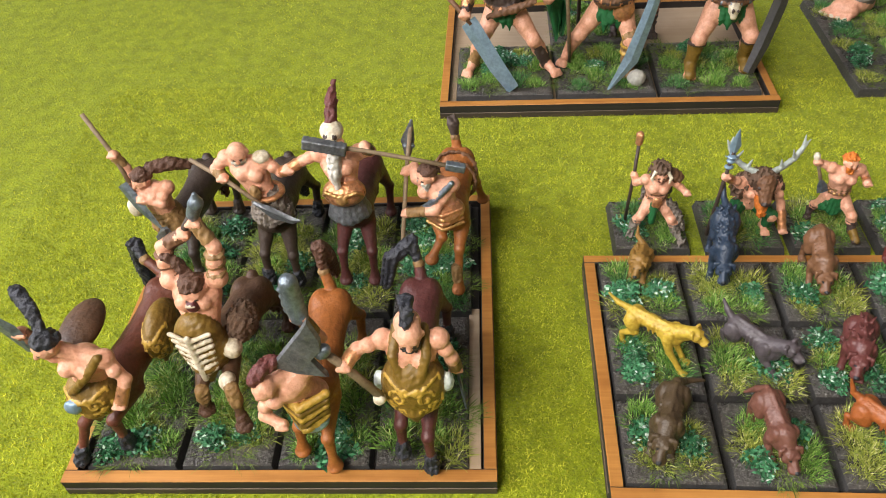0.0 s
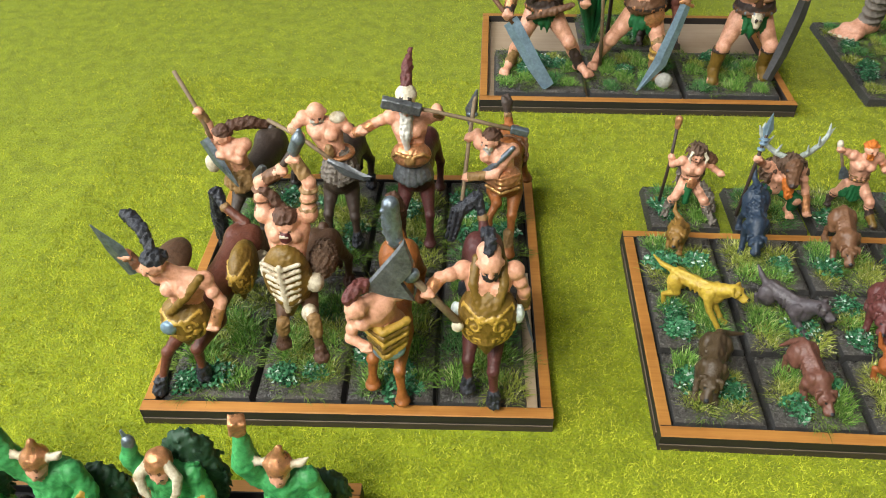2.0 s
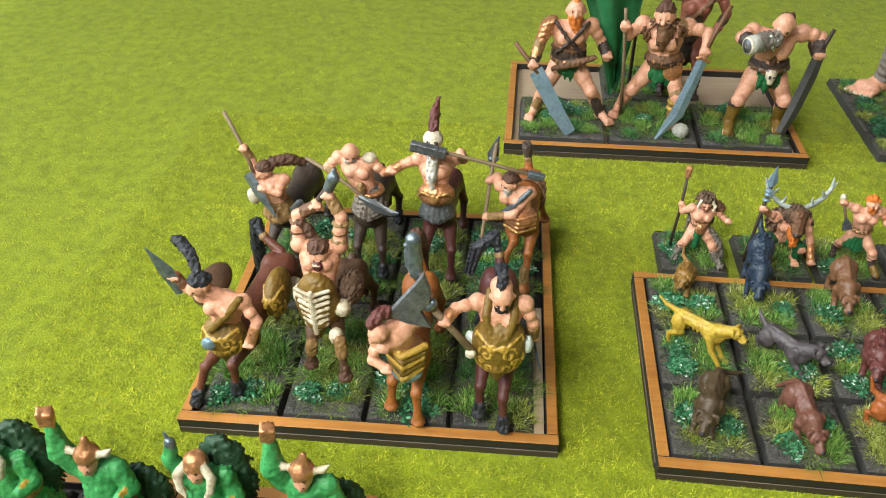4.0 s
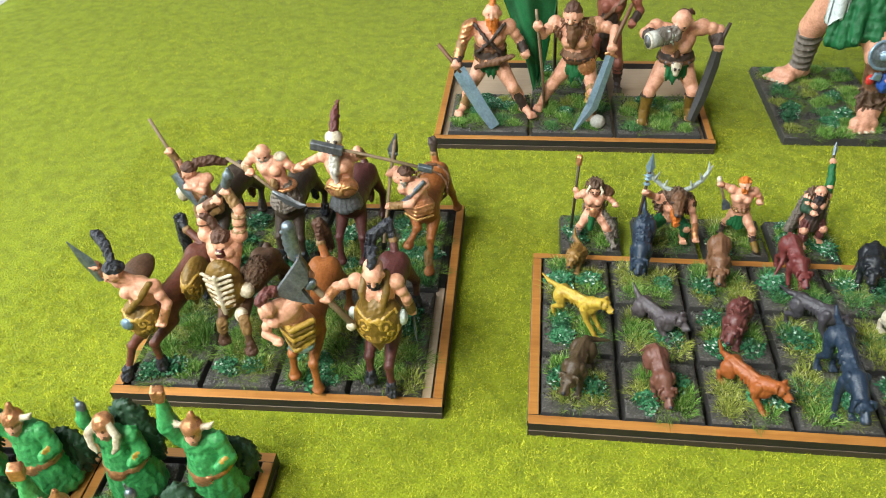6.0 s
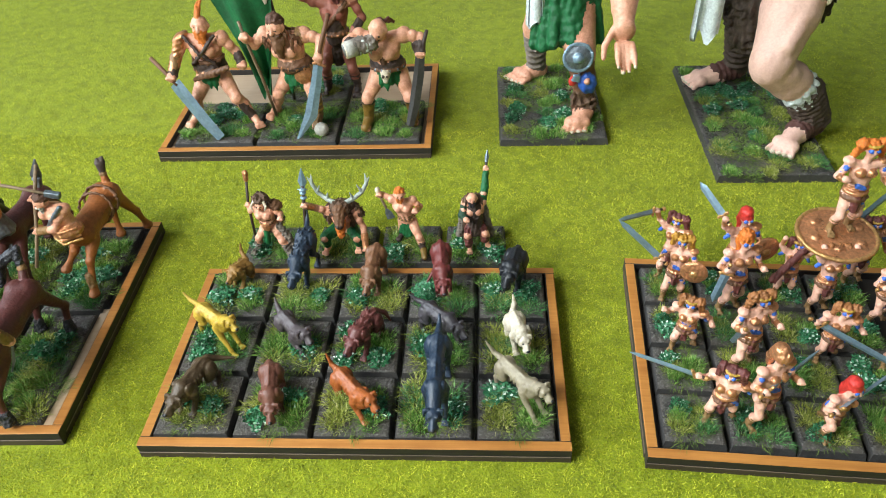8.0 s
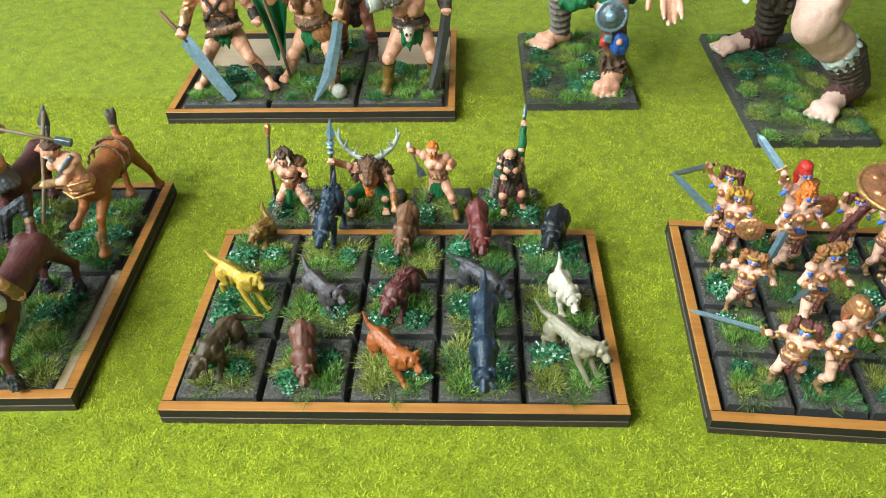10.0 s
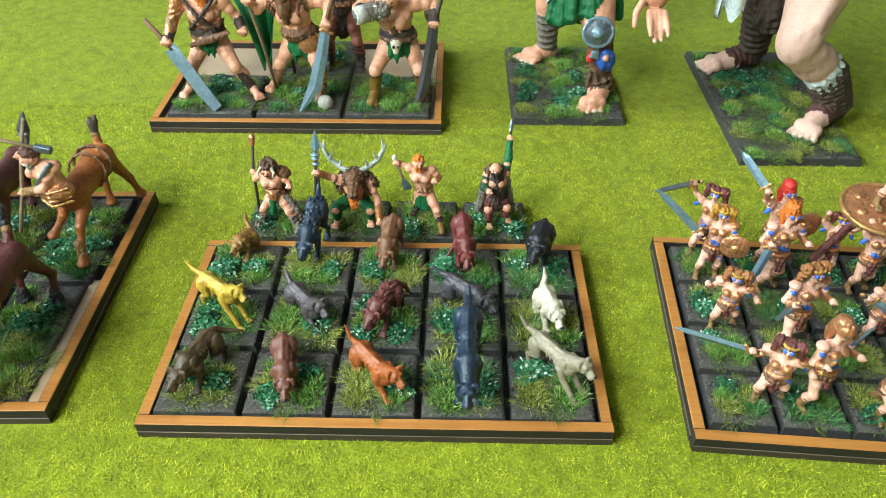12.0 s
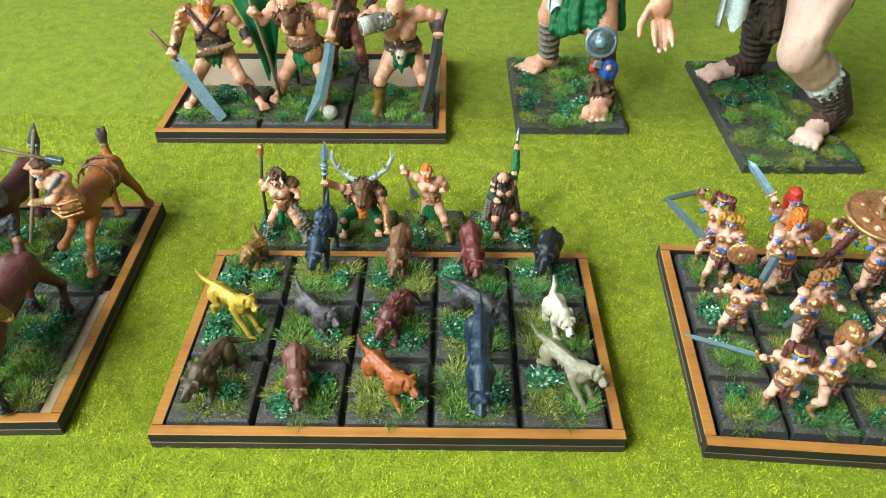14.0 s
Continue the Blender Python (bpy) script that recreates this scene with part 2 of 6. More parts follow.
class Sculpt:
    """A figure modelled from blended rounded forms and sharp thin pieces, meshed as one skin.
    Places are in millimetres on the table; origin is where the figure's base stands."""

    def __init__(self, origin, cell=0.4, scale=1.0):
        self.scale, self.grain = scale, 2.6 / scale
        self.stretch, self.shift = np.ones(3), np.zeros(3)
        self.origin, self.cell, self.forms, self.slots = np.array(origin, float), cell, [], []
        self.verts, self.faces, self.index, self.sharp = [], [], [], set()

    def slot(self, mat):
        if mat not in self.slots:
            self.slots.append(mat)
        return self.slots.index(mat)

    def cap(self, a, b, ra, rb, mat, k=0.5):
        a, b = np.array(a, float), np.array(b, float)
        r = max(ra, rb)
        self.forms.append(("cap", a, b, ra, rb, self.slot(mat), k, np.minimum(a, b) - r, np.maximum(a, b) + r))

    def path(self, pts, radii, mat, k=0.5):
        for a, b, ra, rb in zip(pts, pts[1:], radii, radii[1:]):
            self.cap(a, b, ra, rb, mat, k)

    def ell(self, c, r, mat, rot=(0, 0, 0), k=0.5):
        c, r = np.array(c, float), np.array(r if hasattr(r, "__len__") else (r, r, r), float)
        turn = np.array(Euler([radians(a) for a in rot]).to_matrix())
        self.forms.append(("ell", c, turn, r, None, self.slot(mat), k, c - r.max(), c + r.max()))

    def box(self, c, half, mat, rot=(0, 0, 0), k=0.3):
        c, half = np.array(c, float), np.array(half, float)
        turn = np.array(Euler([radians(a) for a in rot]).to_matrix())
        far = np.linalg.norm(half)
        self.forms.append(("box", c, turn, half, None, self.slot(mat), k, c - far, c + far))

    def rod(self, pts, radii, mat, n=7):
        """A thin round rod through the points."""
        pts = [Vector(p) for p in pts]
        radii = radii if hasattr(radii, "__len__") else [radii] * len(pts)
        m, first = self.slot(mat), len(self.verts)
        for i, p in enumerate(pts):
            d = (pts[min(i + 1, len(pts) - 1)] - pts[max(i - 1, 0)]).normalized()
            u = d.cross(Vector((0.3, 0.9, 0.2))).normalized()
            w = d.cross(u)
            for j in range(n):
                a = 2 * math.pi * j / n
                self.verts.append(p + radii[i] * (math.cos(a) * u + math.sin(a) * w))
        for i in range(len(pts) - 1):
            for j in range(n):
                a, b = first + i * n + j, first + i * n + (j + 1) % n
                self.faces.append((a, b, b + n, a + n))
                self.index.append(m)
        self.faces += [tuple(first + j for j in range(n))[::-1], tuple(first + (len(pts) - 1) * n + j for j in range(n))]
        self.index += [m, m]

    def blade(self, pts, widths, thick, side, mat, skew=0.0):
        """A blade with a ridge along its middle: widths at its stations, lying along side."""
        m, first, n = self.slot(mat), len(self.verts), 4
        pts, side = [Vector(p) for p in pts], Vector(side).normalized()
        d = (pts[-1] - pts[0]).normalized()
        side = (side - side.dot(d) * d).normalized()
        up = d.cross(side)
        for p, w in zip(pts, widths):
            t = min(thick, 0.6 * w + 0.05)
            self.verts += [p + side * (w + skew * w), p + up * t, p - side * (w - skew * w), p - up * t]
        begin = len(self.faces)
        for i in range(len(pts) - 1):
            for j in range(n):
                a, b = first + i * n + j, first + i * n + (j + 1) % n
                self.faces.append((a, b, b + n, a + n))
                self.index.append(m)
        self.sharp |= set(range(begin, len(self.faces) + 2))
        self.faces += [tuple(range(first + n - 1, first - 1, -1)), tuple(first + (len(pts) - 1) * n + j for j in range(n))]
        self.index += [m, m]

    def plate(self, outline, thick, mat):
        """A flat plate with bevelled rim: an outline of points, given a thickness."""
        m, first, n = self.slot(mat), len(self.verts), len(outline)
        pts = [Vector(p) for p in outline]
        mid = sum(pts, Vector()) / n
        normal = sum(((pts[i] - mid).cross(pts[(i + 1) % n] - mid) for i in range(n)), Vector()).normalized()
        for lift, inset in ((0.5, 0.10), (0.0, 0.0), (-0.5, 0.10)):
            self.verts += [p + (mid - p) * inset + normal * lift * thick for p in pts]
        begin = len(self.faces)
        self.faces += [tuple(first + i for i in range(n)), tuple(first + 2 * n + i for i in range(n))[::-1]]
        for r in (0, 1):
            for i in range(n):
                a, b = first + r * n + i, first + r * n + (i + 1) % n
                self.faces.append((a, a + n, b + n, b))
        self.index += [m] * (len(self.faces) - begin)
        self.sharp |= set(range(begin, len(self.faces)))

    def sheet(self, nu, nv, place, thick, mat):
        """A cloth: place(u, v) over 0..1, given a thickness."""
        m, first = self.slot(mat), len(self.verts)
        grid = [[Vector(place(i / nu, j / nv)) for j in range(nv + 1)] for i in range(nu + 1)]
        for lift in (0.5, -0.5):
            for i in range(nu + 1):
                for j in range(nv + 1):
                    du = grid[min(i + 1, nu)][j] - grid[max(i - 1, 0)][j]
                    dv = grid[i][min(j + 1, nv)] - grid[i][max(j - 1, 0)]
                    self.verts.append(grid[i][j] + du.cross(dv).normalized() * lift * thick)
        w, off = nv + 1, (nu + 1) * (nv + 1)
        for i in range(nu):
            for j in range(nv):
                a = first + i * w + j
                self.faces += [(a, a + w, a + w + 1, a + 1), (a + off, a + off + 1, a + off + w + 1, a + off + w)]
                self.index += [m, m]
        rim = [i * w for i in range(nu + 1)] + [nu * w + j for j in range(1, nv + 1)]
        rim += [i * w + nv for i in range(nu - 1, -1, -1)] + [j for j in range(nv - 1, 0, -1)]
        for a, b in zip(rim, rim[1:] + rim[:1]):
            self.faces.append((first + a, first + b, first + b + off, first + a + off))
            self.index.append(m)

    def skin(self):
        """The blended forms as vertices, quads and material numbers."""
        h = self.cell
        low = np.min([f[7] for f in self.forms], 0) - 3 * h
        n = np.ceil((np.max([f[8] for f in self.forms], 0) + 3 * h - low) / h).astype(int) + 1
        field, near = np.full(n, 9.0, np.float32), np.full(n, 9.0, np.float32)
        owner = np.zeros(n, np.int16)
        for kind, a, b, ra, rb, m, k, lo, hi in self.forms:
            i0 = np.maximum(((lo - low - k) / h).astype(int) - 2, 0)
            i1 = np.minimum(((hi - low + k) / h).astype(int) + 3, n)
            win = tuple(slice(p, q) for p, q in zip(i0, i1))
            g = np.stack(np.meshgrid(*[low[d] + h * np.arange(i0[d], i1[d]) for d in range(3)], indexing="ij"), -1)
            if kind == "cap":
                ab = b - a
                t = np.clip(((g - a) @ ab) / max(ab @ ab, 1e-9), 0, 1)
                dist = np.linalg.norm(g - a - t[..., None] * ab, axis=-1) - (ra + t * (rb - ra))
            elif kind == "ell":
                q = (g - a) @ b
                k0, k1 = np.linalg.norm(q / ra, axis=-1), np.linalg.norm(q / ra**2, axis=-1)
                dist = k0 * (k0 - 1) / np.maximum(k1, 1e-6)
            else:
                q = np.abs((g - a) @ b) - ra + 0.25
                dist = np.linalg.norm(np.maximum(q, 0), axis=-1) + np.minimum(q.max(-1), 0) - 0.25
            f, o = field[win], near[win]
            mix = np.clip(0.5 + 0.5 * (f - dist) / k, 0, 1)
            field[win] = f + (dist - f) * mix - k * mix * (1 - mix)
            owner[win] = np.where(dist < o, m, owner[win])
            near[win] = np.minimum(o, dist)
        # worked surface: tooled, woven and hairy forms are rougher than skin and metal
        rng = np.random.default_rng(4)
        axes = [low[d] + h * np.arange(n[d]) for d in range(3)]
        rough = np.zeros(n, np.float32)
        for _ in range(9):
            w, phase = rng.normal(0, 1.0, 3) * self.grain, rng.uniform(0, 6.28)
            wave = [np.exp(1j * (w[d] * axes[d] + (phase if d == 0 else 0))).astype(np.complex64) for d in range(3)]
            rough += (wave[0][:, None, None] * wave[1][None, :, None] * wave[2][None, None, :]).imag
        field += rough * np.array([RELIEF(m) for m in self.slots], np.float32)[owner] * self.scale
        inside = field < 0
        corner = [(x, y, z) for x in (0, 1) for y in (0, 1) for z in (0, 1)]
        c = [inside[x : n[0] - 1 + x, y : n[1] - 1 + y, z : n[2] - 1 + z] for x, y, z in corner]
        some, every = np.logical_or.reduce(c), np.logical_and.reduce(c)
        cells = np.argwhere(some & ~every)
        number = np.full(n, -1, np.int32)
        number[tuple(cells.T)] = np.arange(len(cells))
        value = {p: field[tuple((cells + p).T)] for p in corner}
        total, count = np.zeros((len(cells), 3)), np.zeros(len(cells))
        for p in corner:
            for d in range(3):
                if p[d] == 0:
                    q = tuple(1 if e == d else p[e] for e in range(3))
                    va, vb = value[p], value[q]
                    cut = (va < 0) != (vb < 0)
                    t = np.where(cut, va / np.where(cut, va - vb, 1), 0)
                    spot = np.array(p, float) + t[:, None] * (np.array(q) - p)
                    total += np.where(cut[:, None], spot, 0)
                    count += cut
        verts = low + h * (cells + total / count[:, None])
        quads, index = [], []
        for d in range(3):
            e, f = (d + 1) % 3, (d + 2) % 3
            step = np.eye(3, dtype=int)
            lower = inside[tuple(slice(0, n[x] - 1) if x == d else slice(None) for x in range(3))]
            upper = inside[tuple(slice(1, n[x]) if x == d else slice(None) for x in range(3))]
            at = np.argwhere(lower != upper)
            out = lower[tuple(at.T)]
            ring = [number[tuple((at - s).T)] for s in (step[e] + step[f], step[f], 0 * step[e], step[e])]
            q = np.stack(ring, 1)
            q[~out] = q[~out][:, ::-1]
            quads.append(q)
            index.append(owner[tuple(np.where(out[:, None], at, at + step[d]).T)])
        return verts, np.concatenate(quads), np.concatenate(index)

    def finish(self, name, parent, label=""):
        verts, faces, index = [], [], []
        if self.forms:
            v, q, i = self.skin()
            verts, faces, index = v.tolist(), q.tolist(), i.tolist()
        first = len(verts)
        verts += [tuple(v) for v in self.verts]
        faces += [tuple(a + first for a in f) for f in self.faces]
        index += self.index
        back = np.array(parent.matrix_world.inverted())
        foot = self.origin + (0, 0, 6.0)
        spots = foot + (np.array(verts) - foot) * self.stretch + self.shift
        w = (spots * MM) @ back[:3, :3].T + back[:3, 3]
        ob = mesh_object(name, w.tolist(), faces, self.slots, index, True, parent, label)
        for f in self.sharp:
            ob.data.polygons[len(faces) - len(self.faces) + f].use_smooth = False
        return ob

# ---- the room and the table ----
floor = tagged(part("floor", slab(-1.6, -2.0, -0.80, 2.4, 2.2, -0.75), "floor_carpet", None, "plain carpeted floor under the table"), category="floor", kind="structure")
ceiling = tagged(part("ceiling", slab(-1.6, -2.0, 1.6, 2.4, 2.2, 1.7), "wall_paint", None, "plain white ceiling"), category="ceiling", kind="structure")
for wall, box in (
    ("wall_north", (-1.6, 2.2, -0.80, 2.4, 2.3, 1.7)), ("wall_south", (-1.6, -2.1, -0.80, 2.4, -2.0, 1.7)), ("wall_east", (2.4, -2.1, -0.80, 2.5, 2.3, 1.7)),
):
    tagged(part(wall, slab(*box), "wall_paint", None, "plain off-white painted wall"), category="wall", kind="structure")
bm = bmesh.new()
for box in ((-1.7, -2.1, -0.8, -1.6, 2.3, 0.15), (-1.7, -2.1, 1.5, -1.6, 2.3, 1.7), (-1.7, -2.1, 0.15, -1.6, -0.6, 1.5), (-1.7, 1.1, 0.15, -1.6, 2.3, 1.5)):
    piece = slab(*box)
    me = bpy.data.meshes.new("piece")
    piece.to_mesh(me)
    bm.from_mesh(me)
    bpy.data.meshes.remove(me)
tagged(part("wall_west", bm, "wall_paint", None, "off-white painted wall with a window opening"), category="wall", kind="structure")
# unseen body for the added light that brightens the front of the mat
lamp = empty("added_lamp_panel", Matrix.Translation((-0.20, -0.25, 0.47)), "unseen flat square lamp on a cord, added to brighten the front of the table", "lamp")
part("frame", slab(-0.1, -0.1, 0.0, 0.1, 0.1, 0.03, 0.006), "added_lamp_frame", lamp)
part("diffuser", slab(-0.085, -0.085, -0.012, 0.085, 0.085, 0.0), "added_lamp_glow", lamp, "white glowing face of the added lamp")
part("cord", slab(-0.003, -0.003, 0.03, 0.003, 0.003, 1.13), "added_lamp_frame", lamp)

table = empty("table", Matrix.Translation((0.2, 0.25, -0.751)), "large pale grey-topped table under the grass mat", "table")
part("tabletop", slab(-1.05, -0.72, 0.715, 0.95, 0.95, 0.748, 0.004), "table_top", table)
for lx in (-0.98, 0.88):
    for ly in (-0.65, 0.88):
        part("leg", slab(lx - 0.03, ly - 0.03, 0.0, lx + 0.03, ly + 0.03, 0.715, 0.003), "table_top", table)


def mat_sheet():
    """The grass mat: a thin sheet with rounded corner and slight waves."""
    x0, x1, y0, y1, r = -400.0, 800.0, -450.0, 900.0, 25.0
    nx, ny = 60, 66
    verts, faces = [], []
    for lift in (0.0, -1.8):
        for i in range(nx + 1):
            for j in range(ny + 1):
                x, y = x0 + (x1 - x0) * i / nx, y0 + (y1 - y0) * j / ny
                far = max(0.0, (-330 - x) / 70, (y - 640) / 200)
                wave = 1.2 * far * noise.noise((x * 0.012, y * 0.012, 3.0))
                verts.append((x * MM, y * MM, (lift + wave - 1.0) * MM))
    w, off = ny + 1, (nx + 1) * (ny + 1)
    for i in range(nx):
        for j in range(ny):
            a = i * w + j
            faces += [(a, a + w, a + w + 1, a + 1), (a + off, a + off + 1, a + off + w + 1, a + off + w)]
    rim = [i * w for i in range(nx + 1)] + [nx * w + j for j in range(1, ny + 1)]
    rim += [i * w + ny for i in range(nx - 1, -1, -1)] + [j for j in range(ny - 1, 0, -1)]
    faces += [(b, a, a + off, b + off) for a, b in zip(rim, rim[1:] + rim[:1])]
    ob = mesh_object("ground", verts, faces, ["flock_mat"])
    return tagged(ob, "lime green flocked grass mat on a table", "grass mat", kind="structure")


mat_sheet()

# ---- movement trays ----
WOODS = ["rail_wood", "char_and_gap_shade", "seam_light", "lower_ply"]


def rail(length, width, low, high, parent, m):
    """One rail of a tray: bare wood on top, laser-burnt black sides, and a browner lower ply that stands a little proud."""
    b, ply = 0.25, low + 0.42 * (high - low)
    ring = [(-0.22, low), (-0.22, ply - 0.1), (-0.12, ply), (0, ply + 0.02), (0, high - b), (b, high), (width - b, high), (width, high - b), (width, low)]
    verts, faces, index = [], [], []
    for x in (0, length):
        verts += [(x, y, z) for y, z in ring]
    n = len(ring)
    for j in range(n):
        k = (j + 1) % n
        faces.append((j, j + n, k + n, k)[::-1])
        index.append(0 if j in (4, 5) else (2 if j in (1, 2) else (3 if j == 0 else 1)))
    faces += [tuple(range(n))[::-1], tuple(range(n, 2 * n))]
    index += [1, 1]
    verts = [tuple((m @ Vector(v)) * MM) for v in verts]
    return mesh_object("rail", verts, faces, WOODS, index, False, parent)


def tray(x, y, width, depth, turn, label, board="board_raw", border=3.4):
    ob = empty("movement_tray", pose(x * MM, y * MM, 0.0, 0, 0, turn), label, "tray", "movement trays")
    mesh = slab(0.4 * MM, 0.4 * MM, -1.0 * MM, (width - 0.4) * MM, (depth - 0.4) * MM, 1.9 * MM)
    part("floor_board", mesh, board, ob)
    rail(width, border, -1.0, 5.0, ob, Matrix())
    rail(width, border, -1.0, 5.0, ob, pose(width, depth, 0, 0, 0, 180))
    rail(depth - 2 * border, border, -1.0, 4.98, ob, pose(0, depth - border, 0, 0, 0, -90))
    rail(depth - 2 * border, border, -1.0, 4.98, ob, pose(width, border, 0, 0, 0, 90))
    return ob


TRAY = "orange-brown wooden movement tray with charred sides, "
# full trays get a dark floor: gap shade put into the board's colour
strip_tray = tray(-138.1, 0.5, 110.6, 107.0, 1.76, TRAY + "full of centaurs", "char_and_gap_shade")
part("filler_strip", slab(103.6 * MM, 3.9 * MM, 1.9 * MM, 106.7 * MM, 56 * MM, 4.0 * MM, 0.2 * MM), "board_raw", strip_tray, "bare pale wooden strip")
part("filler_strip", slab(103.6 * MM, 56.5 * MM, 1.9 * MM, 106.7 * MM, 103 * MM, 3.0 * MM, 0.2 * MM), "char_and_gap_shade", strip_tray)
tray(-0.4, 0.0, 134.8, 81.3, 0.3, TRAY + "full of hounds", "char_and_gap_shade")
tray(-51.6, 165.0, 133.2, 86.0, 0.45, TRAY + "partly empty")
tray(156.6, -0.8, 108.0, 88.6, -3.4, TRAY + "full of fighters", "char_and_gap_shade")
tray(-126.6, -76.0, 53.0, 57.0, 1.6, TRAY + "with robed figures", "char_and_gap_shade")
tray(-180.0, -77.4, 53.0, 57.0, 1.6, TRAY + "with robed figures", "char_and_gap_shade")

# ---- tufts and bases ----
random.seed(7)
TUFTS = {}


def tuft_mesh(kind, seed):
    """A clump of static grass: many thin leaning blades, or small glossy leaves on a mound."""
    rnd = random.Random(seed)
    verts, faces = [], []
    count, tall, wide = {"tuft_green": (430, 4.0, 3.0), "tuft_moss": (430, 3.0, 3.2), "tuft_dark": (430, 3.4, 3.4), "leaf_teal": (420, 3.8, 3.2), "turf": (520, 1.5, 4.6)}[kind]
    for _ in range(count):
        a, r = rnd.uniform(0, 2 * math.pi), wide * math.sqrt(rnd.random())
        r *= 1.0 + 0.22 * math.sin(3 * a + seed) + 0.12 * math.sin(5 * a + 2 * seed)
        x, y = r * math.cos(a), r * math.sin(a) * 0.85
        if kind == "leaf_teal":
            z, s = rnd.uniform(0.2, tall) * max(0.2, 1 - 0.5 * (r / wide) ** 2), rnd.uniform(0.35, 0.65)
            d = Vector((rnd.gauss(0, 1), rnd.gauss(0, 1), rnd.gauss(0.3, 0.6))).normalized()
            u = d.cross(Vector((rnd.random(), rnd.random(), 0.4))).normalized()
            p, n = Vector((x, y, z)), len(verts)
            verts += [p, p + d * s + u * s * 0.6, p + d * 2 * s, p + d * s - u * s * 0.6]
            faces.append((n, n + 1, n + 2, n + 3))
            continue
        h = tall * rnd.uniform(0.5, 1.05) * max(0.3, 1 - 0.35 * (r / wide) ** 2)
        out = Vector((x, y, 0)) * rnd.uniform(0.1, 0.6) + Vector((rnd.gauss(0, 0.65), rnd.gauss(0, 0.65), 0))
        t = rnd.uniform(0, math.pi)
        w = Vector((math.cos(t), math.sin(t), 0)) * rnd.uniform(0.06, 0.11)
        p, n = Vector((x, y, -0.2)), len(verts)
        mid, tip = p + out * 0.35 + Vector((0, 0, h * 0.6)), p + out + Vector((0, 0, h))
        verts += [p - w, p + w, mid + w * 0.8, mid - w * 0.8, tip]
        faces += [(n, n + 1, n + 2, n + 3), (n + 3, n + 2, n + 4)]
    me = bpy.data.meshes.new("grass_tuft")
    me.from_pydata([tuple(v * MM if isinstance(v, Vector) else v) for v in verts], [], faces)
    me.materials.append(M[kind])
    return me


for kind in ("tuft_green", "tuft_moss", "tuft_dark", "leaf_teal", "turf"):
    TUFTS[kind] = [tuft_mesh(kind, 11 * n + len(kind)) for n in range(4)]
BASES = {}


def base_mesh(w, d, variant):
    """A square plastic base with sloping sides and rough paste on top, 3.8 mm high."""
    if (w, d, variant) in BASES:
        return BASES[(w, d, variant)]
    n, m = max(10, int(w / 1.3)), max(10, int(d / 1.3))
    verts, faces, index = [], [], []
    tw, td = w - 2.0, d - 2.0
    for i in range(n + 1):
        for j in range(m + 1):
            x, y = -tw / 2 + tw * i / n, -td / 2 + td * j / m
            edge = i in (0, n) or j in (0, m)
            z = 3.4 if edge else 3.7 + 0.75 * noise.noise((x * 0.5, y * 0.5, variant * 9.1)) + 0.3 * noise.noise((x * 1.7, y * 1.7, variant * 5.3))
            verts.append((x, y, z))
    for i in range(n):
        for j in range(m):
            a = i * (m + 1) + j
            faces.append((a, a + m + 1, a + m + 2, a + 1))
            index.append(0)
    rim = [i * (m + 1) for i in range(n + 1)] + [n * (m + 1) + j for j in range(1, m + 1)]
    rim += [i * (m + 1) + m for i in range(n - 1, -1, -1)] + [j for j in range(m - 1, 0, -1)]
    first = len(verts)
    for a in rim:
        x, y, z = verts[a]
        verts.append((x / tw * (w - 0.5), y / td * (d - 0.5), 0.0))
    for k in range(len(rim)):
        l = (k + 1) % len(rim)
        faces.append((rim[k], first + k, first + l, rim[l]))
        index.append(1)
    faces.append(tuple(first + k for k in range(len(rim)))[::-1])
    index.append(1)
    me = bpy.data.meshes.new("base")
    me.from_pydata([tuple(c * MM for c in v) for v in verts], [], faces)
    me.materials.append(M["basing"])
    me.materials.append(M["rubber_black"])
    me.polygons.foreach_set("material_index", np.array(index, dtype=np.int32))
    me.polygons.foreach_set("use_smooth", np.array([i == 0 for i in index]))
    BASES[(w, d, variant)] = me
    return me


def mini(name, x, y, w, d, turn, label, category, group, low=1.9, tufts=7, clear=()):
    """A miniature: its base with grass tufts, standing in a tray or on the mat. The figure is added to it."""
    ob = empty(name, pose(x * MM, y * MM, low * MM, 0, 0, turn), label, category, group)
    base = new("base", base_mesh(w, d, random.randrange(3)))
    base.parent = ob
    tufts = round(tufts * 1.4)
    for i in range(tufts):
        kind = random.choices(("tuft_green", "tuft_moss", "tuft_dark", "leaf_teal"), (4, 5, 2, 3))[0]
        across = max(1, round(math.sqrt(tufts * w / d)))
        deep = math.ceil(tufts / across)
        tx = ((i % across) + 0.5) / across - 0.5 + random.uniform(-0.08, 0.08)
        ty = ((i // across) + 0.5) / deep - 0.5 + random.uniform(-0.06, 0.06)
        if i % 3 == 1:
            kind = "turf"
        t = new("grass_tuft", random.choice(TUFTS[kind]))
        t.parent = base
        s = random.uniform(1.15, 1.7) * min(1.0, w / 25)
        t.matrix_basis = pose(tx * (w - 9) * MM, ty * (d - 9) * MM, 3.5 * MM, 0, 0, random.uniform(0, 360)) @ Matrix.Diagonal((s, s, random.uniform(0.75, 1.1), 1))
    return ob

# ---- figure anatomy ----
def V(*c):
    return np.array(c, float)


def unit(v):
    return v / max(np.linalg.norm(v), 1e-6)


